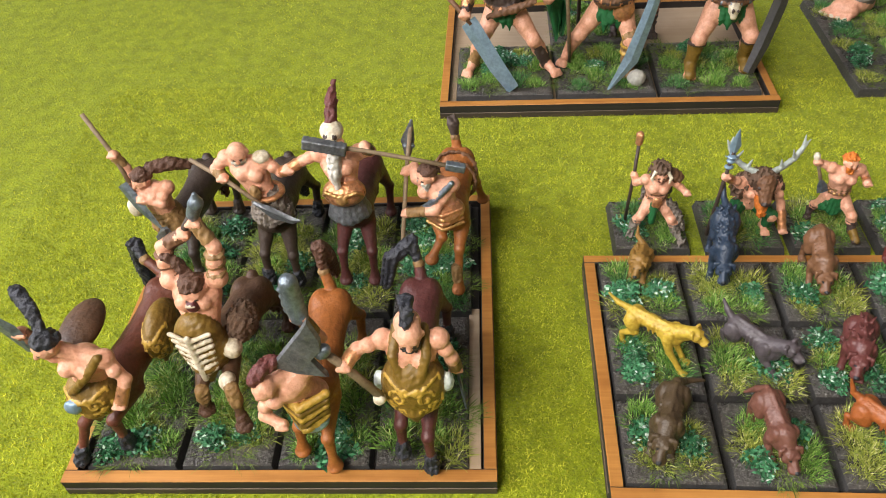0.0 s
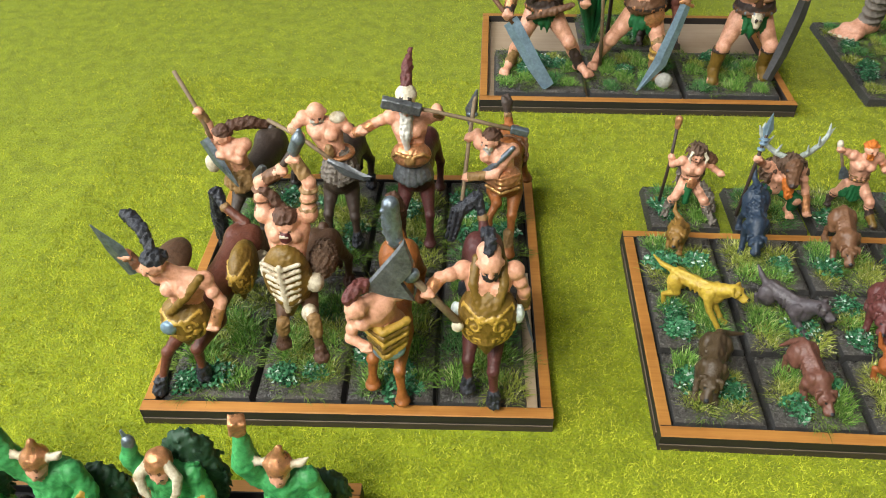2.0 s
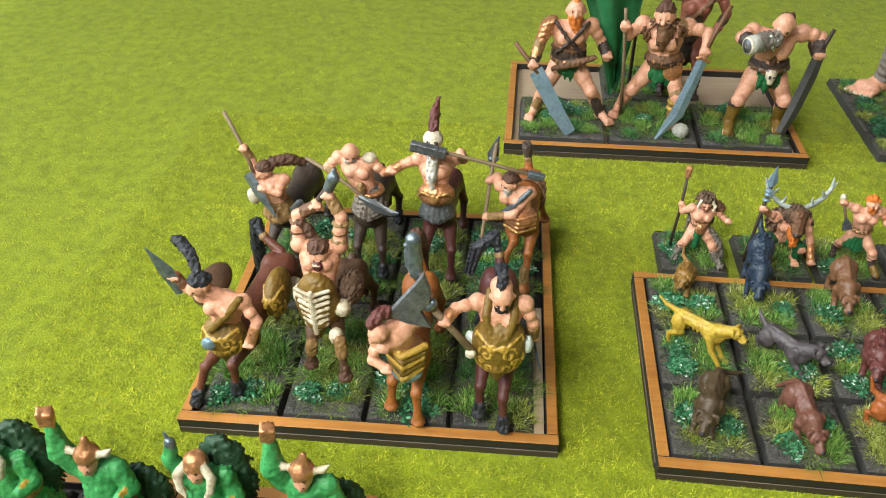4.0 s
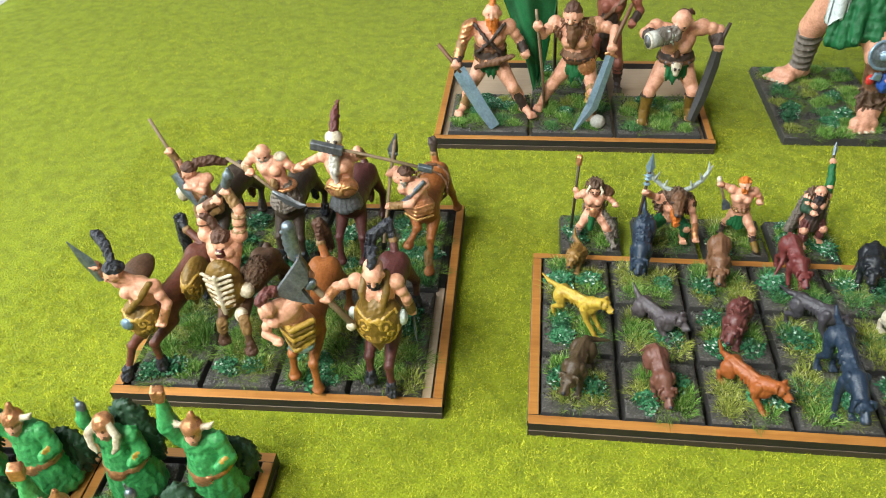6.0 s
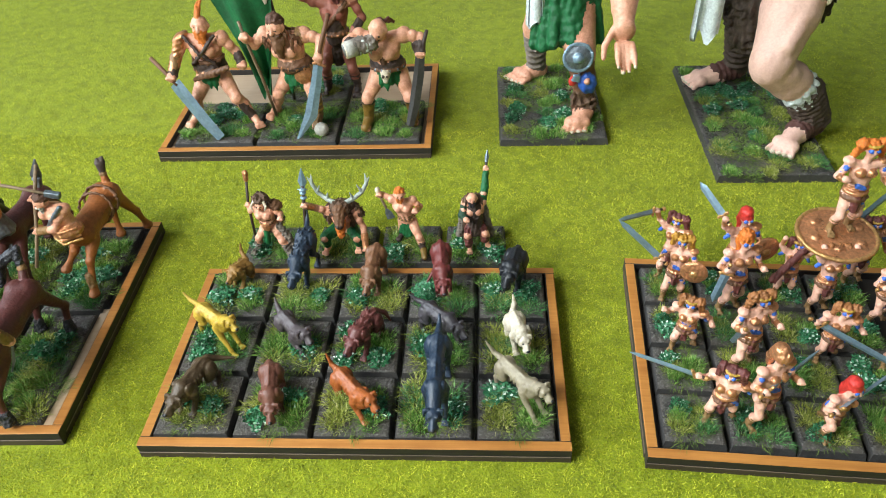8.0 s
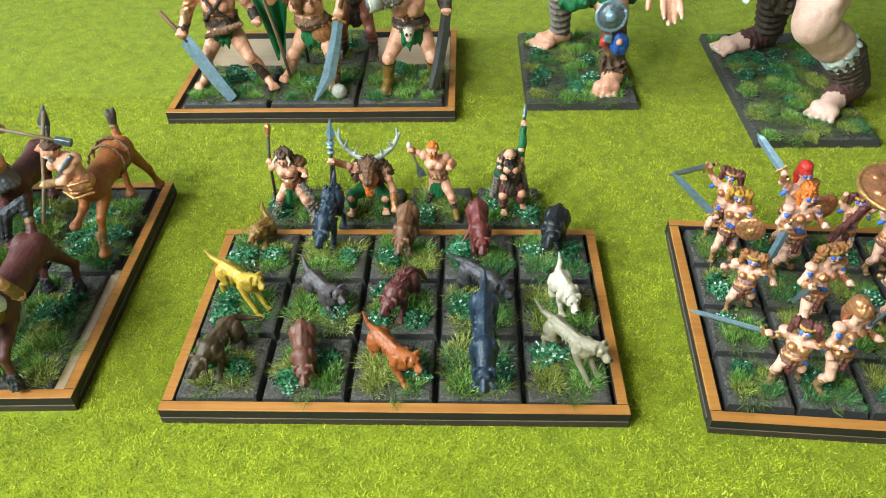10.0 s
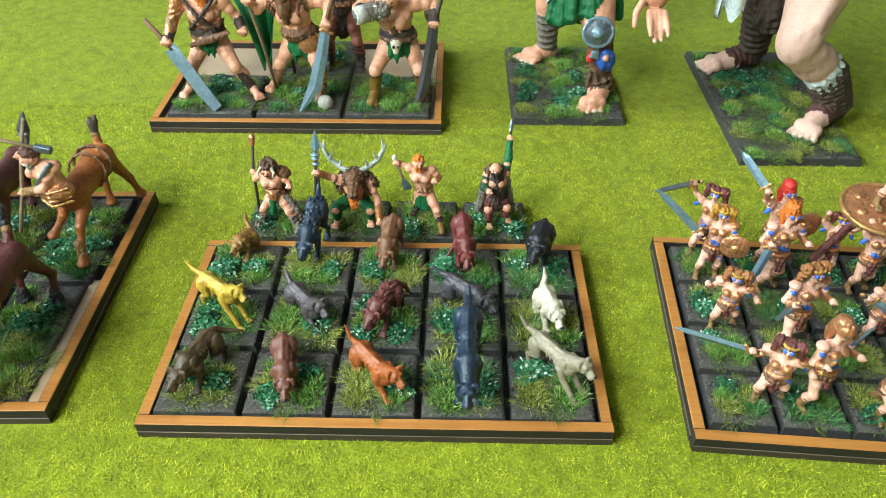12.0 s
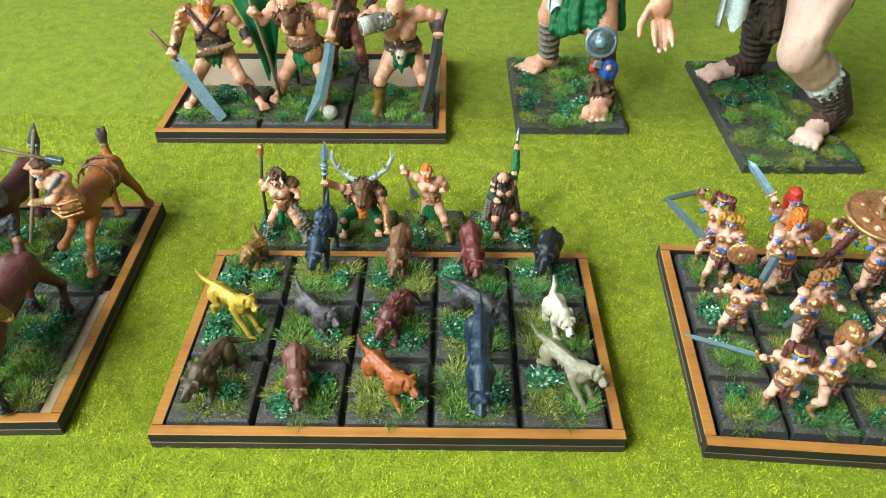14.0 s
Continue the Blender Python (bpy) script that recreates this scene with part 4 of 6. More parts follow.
def lancer(S):
    sk = "skin"
    horse(S, (-124.5, 76, 25), (-122.5, 97, 25), "horse_dark", [((-129, 70, 17), (-129, 68, 8)), ((-119.5, 68, 19), (-119, 66, 10)), ((-127, 104, 16), (-127, 101, 7)), ((-117, 104, 16), (-117, 101, 7))],
          "horse_dark", [(-122, 103, 26), (-122, 106, 20), (-122, 105, 11)], "hair_brown")
    trunk(S, (-124.5, 72, 32), (-125.5, 70.5, 41.5), (-130, 71, 44), (-120.5, 70, 43.5), 1.4, sk, (-0.4, -1, 0))
    face(S, (-126.5, 69.5, 47), (-0.8, -0.7, -0.4), 1.45, sk, "hair_brown")
    crest(S, [(-124, 72, 49), (-119, 74, 49), (-115, 76, 47)], 2.0, "hair_brown")
    arm(S, (-130, 71, 44), (-131, 72, 49), (-133, 72, 53.5), 1.4, sk, "leather_tan")
    arm(S, (-120.5, 70, 43.5), (-122, 67, 40), (-127, 67, 41.5), 1.4, sk)
    S.rod([(-138.5, 75, 65), (-133, 72, 53.5), (-130, 69, 46)], 0.65, "shaft")
    S.blade([(-132, 68.5, 46), (-128.5, 66.5, 40), (-123, 64, 32)], [1.8, 1.9, 0.3], 0.6, (1, 0, 0.6), "steel")
    kilt(S, (-124.5, 72, 33), 1.6, 5, "leather_tan")
    S.ell((-131.5, 69, 37), (2.2, 2.0, 3.2), "bone")


def poleaxe(S):
    sk = "skin"
    horse(S, (-93.5, 74, 29), (-94.5, 95, 27), "horse_dark", [((-97.5, 68, 19), (-97.5, 66, 10)), ((-89, 68, 18), (-88.5, 66, 9)), ((-99, 103, 16), (-99, 100, 7)), ((-89, 103, 16), (-89, 100, 7))],
          "hair_black", [(-94, 102, 27), (-94, 105, 20), (-94, 105, 11)])
    trunk(S, (-93, 71, 38), (-96, 72, 48.5), (-102, 73, 51.5), (-91, 72, 51), 1.5, sk, (0.2, -1, 0))
    face(S, (-97.5, 71, 55), (0.2, -1, -0.5), 1.5, sk, None, "beard_white")
    arm(S, (-102, 73, 51.5), (-105.5, 72, 48.5), (-103, 69.5, 47), 1.5, sk, "leather_tan")
    arm(S, (-91, 72, 51), (-87, 71, 48), (-84, 70, 49.5), 1.5, sk, "bronze")
    S.ell((-91.5, 71.5, 53), (2.4, 2.2, 1.5), "bone")
    S.rod([(-114, 76, 48.5), (-103, 69.5, 47), (-92, 64, 42)], 0.65, "shaft")
    S.blade([(-94, 64, 43), (-89, 62, 42), (-83, 60, 40.5), (-80.5, 59, 41)], [0.8, 2.4, 1.4, 0.2], 0.6, (0, 0, 1), "iron", -0.4)
    kilt(S, (-92.5, 71, 39), 1.65, 6, "fur_grey")
    belt(S, (-92.5, 71, 41), 4.4, 4, "bronze", 0.8, studs="gold_metal")
    S.ell((-94, 66.8, 44), (1.5, 1.3, 2.6), "leather_tan")


def hammerer(S):
    sk = "skin"
    horse(S, (-69.5, 75, 30), (-69.5, 96, 28), "horse_maroon", [((-74, 69, 19), (-74, 67, 9)), ((-65, 69, 19), (-65, 67, 9)), ((-75, 103, 16), (-75, 100, 7)), ((-64, 103, 16), (-64, 100, 7))],
          "horse_maroon", [(-70, 102, 28), (-70, 105, 20), (-70, 105, 11)], "hair_brown", feather=False)
    trunk(S, (-70, 72, 41), (-70.5, 72.5, 50), (-76, 73, 52.5), (-65, 73, 53), 1.5, sk)
    face(S, (-71, 71.5, 57.5), (0, -1, -0.25), 1.5, sk, None, "beard_white")
    S.ell((-71, 72.5, 60.5), (3.1, 3.1, 2.8), "bone")
    for s in (-1, 1):
        S.ell((-71 + 1.1 * s, 69.6, 60.3), 0.75, "leather_dark", k=0.1)
    S.cap((-71, 70, 59.5), (-71, 68.4, 57.4), 1.6, 1.0, "bone")
    S.path([(-71, 69, 54), (-71, 67.6, 50), (-71, 67.4, 45.5)], [1.9, 1.7, 0.8], "beard_white")
    S.path([(-71, 73.5, 62.5), (-71, 77, 66.5), (-70.2, 80.5, 70.5)], [1.7, 1.5, 0.5], "hair_auburn")
    arm(S, (-76, 73, 52.5), (-80.5, 72, 51), (-84.5, 70, 49.5), 1.5, sk, "bronze")
    arm(S, (-65, 73, 53), (-61.5, 72, 54), (-62, 68, 58.5), 1.5, sk, "leather_tan")
    S.rod([(-72, 65, 61.3), (-62, 66, 58.8), (-50, 66, 56), (-38, 66, 53)], 0.6, "shaft")
    S.box((-71.5, 64.8, 61.2), (5.6, 1.3, 1.5), "iron", (0, 13, 0))
    S.box((-38.5, 66, 53.2), (2.6, 1.0, 1.1), "steel", (0, 13, 0))
    kilt(S, (-70, 71.5, 38), 1.7, 5, "iron", 1.5)
    S.ell((-70, 69.5, 42), (6, 4.4, 4), "bronze", k=0.3)
    S.ell((-70, 65.2, 42.5), (1.6, 0.9, 1.9), "gold_metal", k=0.1)
    for s in (-1, 1):
        strap(S, [(-70 + 1.5 * s, 65.2, 44), (-70 + 4 * s, 66, 44.5), (-70 + 5.4 * s, 68, 42)], 0.6, "gold_metal")


def bowman(S):
    sk = "skin"
    horse(S, (-41.5, 75, 29), (-40.5, 95, 30), "horse_orange", [((-44, 70, 24), (-47, 66, 19)), ((-39, 69, 20), (-39.5, 64, 8)), ((-45, 103, 17), (-44, 101, 7)), ((-35, 103, 17), (-33, 104, 9))],
          "horse_orange", [(-41, 101, 37), (-41.5, 102.5, 41), (-42, 104, 42)], "shaft_dark", feather=False)
    belt(S, (-41, 88, 30), 6.6, 2.0, "leather", 0.5, 6.0)
    belt(S, (-41, 93, 30), 6.8, 2.0, "leather", 0.5, 6.0)
    trunk(S, (-42, 72, 34), (-44.5, 71, 42), (-49.5, 72, 45), (-40, 70, 44), 1.45, sk, (-0.6, -1, 0))
    face(S, (-46.5, 69.5, 48), (-0.8, -0.7, -0.3), 1.45, sk, "hair_brown", "beard_white")
    arm(S, (-49.5, 72, 45), (-50.5, 74, 47), (-53, 74.5, 45), 1.4, sk)
    arm(S, (-40, 70, 44), (-45, 67, 37), (-53.5, 69.5, 34), 1.4, sk, "leather_tan")
    S.rod([(-51.5, 82, 55), (-53, 74.5, 44), (-54, 69.5, 34), (-55, 62, 23)], 0.65, "shaft")
    S.blade([(-52.6, 80, 46), (-52, 81, 51), (-51, 82, 57)], [0.8, 2.0, 0.3], 0.6, (1, 0.3, 0), "iron", -0.3)
    for s in (-1, 1):
        S.ell((-52.2 + 0.9 * s, 79.5, 50), 0.8, "steel", k=0.1)
    strap(S, [(-40, 68, 46), (-44.5, 67, 41), (-48.5, 69.5, 36)], 0.8, "steel")
    S.ell((-42.5, 70.5, 34.5), (5.6, 4.8, 3.0), "bronze", k=0.3)
    for n in range(4):
        strap(S, [(-47.5, 68.5, 37 - 1.7 * n), (-43, 65.8, 36 - 1.7 * n), (-37.5, 68.5, 36.5 - 1.7 * n)], 0.55, "gold_metal" if n % 2 else "bronze")
    strap(S, [(-40, 66.2, 15), (-39.7, 65.3, 11)], 1.6, "leather_tan")


centaur(0, 0, "bay centaur figurine with black topknot and sword on a grassy base", swordsman)
centaur(1, 0, "rearing brown centaur figurine with a rib-bone apron, arms raised", ravager)
centaur(2, 0, "chestnut centaur figurine stooping with a raised steel mace", brute)
centaur(3, 0, "dark centaur figurine with tooled gold apron and great axe", axeman)
centaur(0, 1, "dark brown centaur figurine holding a long spear", lancer)
centaur(1, 1, "dark centaur figurine with white beard and a poleaxe", poleaxe)
centaur(2, 1, "maroon centaur figurine with skull mask carrying a long hammer", hammerer)
centaur(3, 1, "orange centaur figurine holding an upright axe", bowman)

# ---- the hounds ----
def hound(col, row, coat, label, head, rump, tail, size=1.0, lunge=0.0, shaggy=0, down=False, tall=0.0):
    x, y = 15.4 + 25.6 * col, 15.9 + 25.35 * row
    ob = mini("hound_figurine", x, y, 25.4, 25.2, 0.3, label, "figurine", "hounds in the tray", tufts=7)
    S = Sculpt((x, y, 0), 0.28)
    h, r = V(*head), V(*rump)
    ahead = unit((h - r) * V(1, 1, 0))
    side = np.cross(ahead, V(0, 0, 1))
    up = V(0, 0, 1)
    yaw = math.degrees(math.atan2(-ahead[0], ahead[1]))
    b = size
    low_head = h[2] < r[2] + 2
    chest = r + (h - r) * 0.64 - up * (0.0 if low_head else 2.5 * b)
    rise = math.degrees(math.atan2(chest[2] - r[2], max(1.0, np.linalg.norm((chest - r)[:2]))))
    mid = (r + chest) / 2 + up * 0.3 * b
    # deep ribcage, tucked waist, haunches
    S.ell(chest - up * 0.5 * b, (2.5 * b, 3.7 * b, 3.3 * b), coat, (rise, 0, yaw), 0.5)
    S.path([r, mid, chest], [2.3 * b, 1.8 * b, 2.4 * b], coat, 0.6)
    S.ell(mid + up * 0.1 * b, (2.0 * b, 3.2 * b, 2.1 * b), coat, (rise, 0, yaw), 0.5)
    for f in np.linspace(0.0, 1.0, 9):
        S.ell(r * (1 - f) + chest * f + up * (2.1 + 0.35 * f) * b, (0.4 * b, 0.95 * b, 0.38 * b), coat, (0, 0, yaw), 0.35)
    for s in (-1, 1):
        for f in (0.45, 0.58, 0.71):
            p = r * (1 - f) + chest * f + side * 2.0 * s * b
            S.cap(p + up * 1.0 * b, p - up * 1.3 * b + ahead * 0.5 * b, 0.34 * b, 0.3 * b, coat, 0.25)
    # neck, with the loose skin under it
    S.cap(chest + up * 1.2 * b + ahead * 0.8 * b, h - 0.7 * b * ahead, 2.1 * b, 1.6 * b, coat, 0.4)
    S.cap(chest - up * 0.6 * b + ahead * 1.6 * b, h - 0.3 * b * ahead - up * 0.9 * b, 1.4 * b, 1.0 * b, coat, 0.3)
    # skull, brow, square muzzle, jowls, jaw, nose
    at = lambda q, u, f: h + b * (q * side + u * up + f * ahead)
    S.ell(h, (1.9 * b, 2.1 * b, 1.75 * b), coat, (0, 0, yaw), 0.3)
    S.cap(at(0, -0.1, 1.0), at(0, -1.15, 3.3), 1.15 * b, 0.85 * b, coat, 0.25)
    S.cap(at(0, 0.75, 1.0), at(0, -0.55, 3.5), 0.5 * b, 0.4 * b, coat, 0.2)
    S.cap(at(0, -1.3, 0.8), at(0, -2.1, 2.9), 0.85 * b, 0.62 * b, coat, 0.12)
    S.cap(at(-0.5, -1.62, 3.1), at(0.5, -1.62, 3.1), 0.2 * b, 0.2 * b, "mouth", 0.05)
    S.ell(at(0, -0.8, 3.95), (0.62 * b, 0.45 * b, 0.42 * b), "dog_black", (0, 0, yaw), 0.1)
    for s in (-1, 1):
        S.ell(at(0.72 * s, -1.35, 2.7), (0.6 * b, 1.0 * b, 0.75 * b), coat, (-20, 0, yaw), 0.15)
        S.ell(at(0.85 * s, 0.95, 1.25), (0.55 * b, 0.6 * b, 0.4 * b), coat, (0, 0, yaw), 0.15)
        S.ell(at(0.82 * s, 0.42, 1.68), 0.30 * b, "dog_black", k=0.05)
        S.ell(at(1.35 * s, -0.3, 0.7), (0.6 * b, 0.9 * b, 0.9 * b), coat, (0, 0, yaw), 0.25)
        # folded ear
        S.cap(at(1.35 * s, 1.45, -0.3), at(2.1 * s, 1.35, -0.2), 0.5 * b, 0.45 * b, coat, 0.12)
        S.cap(at(2.1 * s, 1.35, -0.2), at(2.35 * s, 0.1, 0.45), 0.5 * b, 0.22 * b, coat, 0.12)
        # hind leg
        hip = r + side * 1.9 * s * b - up * 0.5 * b
        hock = V(hip[0], hip[1], 9.4) - ahead * 2.0 * b
        knee = hip * 0.45 + hock * 0.55 + ahead * 2.6 * b
        paw = V(hock[0], hock[1], 6.3) + ahead * 0.7 * b
        S.ell(hip - up * 0.9 * b + ahead * 0.3 * b, (1.5 * b, 2.3 * b, 3.0 * b), coat, (18, 0, yaw), 0.3)
        S.path([hip - up * b, knee, hock, paw], [1.8 * b, 1.2 * b, 0.68 * b, 0.72 * b], coat, 0.25)
        # foreleg, shoulder blade
        sh = chest + side * 2.0 * s * b - up * 0.8 * b
        front = V(sh[0], sh[1], 6.4) + ahead * (lunge * (1.0 if s > 0 else 0.75) + 0.8) * b
        elbow = sh * 0.55 + front * 0.45 - ahead * 1.0 * b
        S.ell(sh + up * 0.9 * b, (1.0 * b, 1.6 * b, 2.6 * b), coat, (-25, 0, yaw), 0.2)
        S.path([sh, elbow], [1.5 * b, 1.0 * b], coat, 0.25)
        wrist = elbow * 0.25 + front * 0.75 + ahead * 0.2 * b
        S.path([elbow, wrist, front], [0.95 * b, 0.68 * b, 0.7 * b], coat, 0.2)
        S.ell(wrist, 0.82 * b, coat, k=0.2)
        for foot in (paw, front):
            S.ell(foot + ahead * 0.4 * b, (0.95 * b, 1.1 * b, 0.65 * b), coat, (0, 0, yaw), 0.2)
            for q in (-0.62, -0.2, 0.2, 0.62):
                S.cap(foot + b * (0.7 * ahead + q * side), foot + b * (1.7 * ahead + 1.2 * q * side - 0.15 * up), 0.4 * b, 0.33 * b, coat, 0.08)
    t = [V(*p) for p in tail]
    S.path([r - ahead * 1.7 * b + up * 1.0 * b] + t, [1.0 * b] + [0.72 * b] * (len(t) - 1) + [0.3 * b], coat, 0.3)
    if shaggy:
        for c, rr in ((r, 3.2), (mid, 2.8), (chest, 3.6)):
            shag(S, c + V(0, 0, 0.3), (rr * 0.8 * b,) * 3, coat, shaggy * 2, 1.3 * b, col * 7 + row, tuple(-ahead * 0.8 + V(0, 0, -0.3)))
    S.finish("figure", ob)


hound(0, 2, "dog_tan", "tan shaggy hound figurine sitting on a grassy base", (13.5, 69, 13), (16, 76, 12), [(14.5, 80, 15), (14.5, 81, 18)], 1.0, 0, 10)
hound(1, 2, "dog_blue", "large blue-black shaggy hound figurine with its head down", (37.5, 67, 14), (40, 82, 21), [(40, 88, 23), (40, 91, 27)], 1.2, 0.5, 22)
hound(2, 2, "dog_brown", "brown hound figurine with lowered head", (65.3, 64.5, 13), (67, 78, 17), [(67.5, 83, 15), (68, 84, 10)], 1.2, 1.0)
hound(3, 2, "dog_red", "dark red smooth hound figurine stalking head down", (93, 63, 14.5), (91.5, 78, 18.5), [(89, 74, 11), (86, 70, 8)], 1.15, 0.6)
hound(4, 2, "dog_black", "glossy black hound figurine standing squarely", (116.5, 66, 15.5), (119.5, 76, 17), [(121, 80, 13), (121, 80, 9)], 1.32, 0.2)
hound(0, 1, "dog_yellow", "yellow short-haired hound figurine leaping forward", (22.8, 37.5, 21), (9.5, 47.5, 17), [(5, 50, 19), (2.5, 51.5, 21)], 1.02, 4.6)
hound(1, 1, "dog_slate", "slate grey hound figurine crouching forward", (47.5, 37, 16), (37.5, 48, 12.5), [(35, 51, 15), (34, 53, 17)], 1.12, 3.6)
hound(2, 1, "dog_maroon", "maroon hound figurine sitting with its head turned", (64, 34, 15), (69, 46, 15), [(73, 50, 13), (75, 49, 10)], 1.22, 0.8, 6)
hound(3, 1, "dog_ash", "ash grey hound figurine with one paw raised", (99, 39, 17), (88.5, 49.5, 16), [(85, 52, 17), (82, 53, 19)], 1.12, 2.6)
hound(4, 1, "dog_white", "small off-white hound figurine with head lowered", (121, 37.5, 13), (118, 47, 14), [(118, 50, 18), (117.5, 51, 21)], 1.12, 0.5)
hound(0, 0, "dog_olive", "olive brown thickset hound figurine prowling", (11.5, 9.5, 15), (16.5, 24, 15), [(20, 28, 14), (25, 29, 13)], 1.25, 1.2)
hound(1, 0, "dog_russet", "russet hound figurine bending to sniff the ground", (41.3, 9.5, 11.5), (39, 22.5, 15), [(37, 26, 14), (35, 27, 11)], 1.18, 0.2)
hound(2, 0, "dog_orange", "orange hound figurine charging with its tail raised", (73, 9.5, 17), (62, 21.5, 14), [(59, 24, 16), (57.5, 25, 20)], 1.12, 2.6)
hound(3, 0, "dog_navy", "huge navy black hound figurine reaching over its base", (93.2, 2.5, 19.5), (93.3, 28, 23), [(93.5, 34, 24), (93.5, 37, 26)], 1.25, 0.3)
hound(4, 0, "dog_grey", "pale grey-brown lean hound figurine leaping", (125.5, 11.5, 20), (114.5, 25, 16), [(111, 28, 18), (108.5, 29, 22)], 1.08, 4.6)

# ---- the four heroes behind the hounds ----
def hero(x, y, label, build, tufts=8):
    ob = mini("hero_figurine", x, y, 25, 25, 0.5, label, "figurine", "heroes on the mat", low=-1.0, tufts=tufts)
    S = Sculpt((x, y, 0), 0.28)
    build(S)
    S.finish("figure", ob)


def staff_bearer(S):
    sk, b = "skin", 1.12
    person(S, (22, 96, 15.5), (21.5, 94.5, 22.5), (21.3, 92.8, 28), ((17.8, 95, 24.5), (15.3, 97, 21.5), (14.6, 98, 24)), ((25.3, 94.5, 24.5), (28.3, 93.5, 22.5), (29.3, 89.5, 23.5)),
           ((20.5, 96, 15), (17.5, 93, 11), (15.8, 93.5, 6), (14.8, 91, 5)), ((23.6, 96, 15), (27, 92, 10.5), (29.2, 90.5, 6), (30.5, 87.5, 4.5)), b, sk, hair="fur", boot="fur_grey")
    shag(S, (21.5, 94.5, 29.4), (3.0, 2.8, 2.2), "fur", 40, 1.4, 3)
    S.ell((21.5, 93.8, 30.0), (2.8, 2.9, 2.0), "fur")
    for s in (-1, 1):
        S.path([(21.3 + 1.8 * s, 92, 29.8), (21.3 + 2.9 * s, 90.8, 28.4), (21.3 + 2.2 * s, 90.2, 26.4)], [0.55, 0.5, 0.2], "bone", 0.1)
    S.ell((26.3, 95.2, 26), (3.0, 3.0, 1.5), "leather", (0, 25, 0))
    for i in range(5):
        S.ell((24.8 + 0.9 * i, 92.6, 26.6 - 0.5 * i), 0.3, "gold_metal", k=0.05)
    shag(S, (22, 99, 17), (4.5, 1.6, 8), "fur_grey", 46, 1.6, 4)
    S.ell((22, 98.6, 17), (4, 1.3, 8), "fur_grey")
    belt(S, (21.9, 95.2, 18), 2.9, 2.5, "leather", 0.55, studs="bronze")
    belt(S, (21.8, 95, 20.2), 2.8, 2.4, "leather", 0.5)
    S.ell((21.8, 92.4, 17), (1.6, 0.8, 2.0), "bronze")
    S.cap((21.5, 93.2, 15.5), (21, 92.2, 9.5), 1.3, 1.1, "cloth_green")
    S.path([(26, 95, 15), (29, 93.5, 11), (31, 93, 6)], [1.4, 1.6, 1.3], "fur_grey")
    S.rod([(14, 98, 5), (14.6, 98, 24), (15.2, 101, 34)], 0.55, "shaft_dark")
    S.cap((15.2, 101, 34), (15.3, 101.4, 36.6), 1.05, 1.2, "bronze")


def stag_lord(S):
    sk, b = "skin", 1.3
    person(S, (51.5, 98, 13), (52, 96, 19.5), (52.2, 92.8, 22.5), ((46.8, 95.5, 22.5), (42.8, 93.5, 25.5), (39.6, 90, 29.5)), ((57.2, 95.5, 22), (60, 94, 15.5), (61, 88.8, 8.5)),
           ((49, 98, 12), (44.8, 91.5, 12.5), (44.6, 93.5, 6), (44, 90.5, 5)), ((54.2, 98, 12), (57.4, 92, 12), (57, 94.5, 6), (57.2, 91.5, 5)), b, sk, beard="hair_orange", cuff="bronze")
    for hip, kn in (((49, 98, 12), (44.8, 91.5, 12.5)), ((54.2, 98, 12), (57.4, 92, 12))):
        S.cap(hip, kn, 2.5, 2.0, "cloth_green")
        S.cap(kn, (kn[0], kn[1] + 1, 8), 1.9, 1.6, "cloth_green")
    S.ell((52.2, 93.2, 25.5), (3.9, 3.6, 3.6), "fur")
    S.cap((52.2, 91.0, 26.0), (52.3, 87.8, 21.8), 2.7, 1.7, "leather")
    S.ell((52.3, 86.6, 21.5), (1.4, 0.9, 0.9), "leather_dark")
    for s in (-1, 1):
        S.ell((52.2 + 2.0 * s, 89.4, 25.4), 0.55, "leather_dark", k=0.1)
        S.cap((52.2 + 2.2 * s, 94, 26.5), (52.2 + 4.2 * s, 94.5, 26.2), 0.9, 0.4, "fur")
        beam = [(52.2 + 1.6 * s, 94, 27.5), (52.2 + 5.0 * s, 95.5, 28.2), (52.2 + 8.6 * s, 97, 30.5), (52.2 + 10.6 * s, 98, 34), (52.2 + 10.4 * s, 98.4, 38)]
        S.path(beam, [0.95, 0.9, 0.85, 0.75, 0.25], "antler", 0.15)
        for k, tip in ((1, (4.2, 95, 32)), (2, (7.2, 96, 34.5)), (3, (12.0, 98, 37.0))):
            S.path([beam[k], (52.2 + tip[0] * s, tip[1], tip[2])], [0.7, 0.2], "antler", 0.15)
    S.cap((52.2, 89.6, 20), (52.3, 88.0, 16.4), 2.2, 1.3, "hair_orange")
    shag(S, (52.4, 96.5, 21), (7.4, 3.6, 5.0), "fur", 120, 2.0, 8)
    S.ell((52.4, 97.0, 20.5), (7.0, 3.2, 6.5), "fur")
    S.rod([(37.6, 87.5, 8), (39.4, 89.8, 29), (40.2, 91, 38)], 0.6, "shaft_dark")
    S.blade([(40.1, 90.8, 37), (40.3, 91.2, 40), (40.6, 91.8, 45.5)], [0.7, 1.7, 0.1], 0.5, (1, 0, 0), "steel_blue")
    for z in (33, 35.2, 36.6):
        S.ell((39.8 + 0.05 * (z - 33), 90.3, z), (1.35, 1.2, 0.6), "steel_blue", k=0.1)
    for s in (-1, 1):
        S.cap((40, 90.5, 36), (40 + 1.9 * s, 90.5, 36.8), 0.45, 0.2, "steel_blue", 0.1)


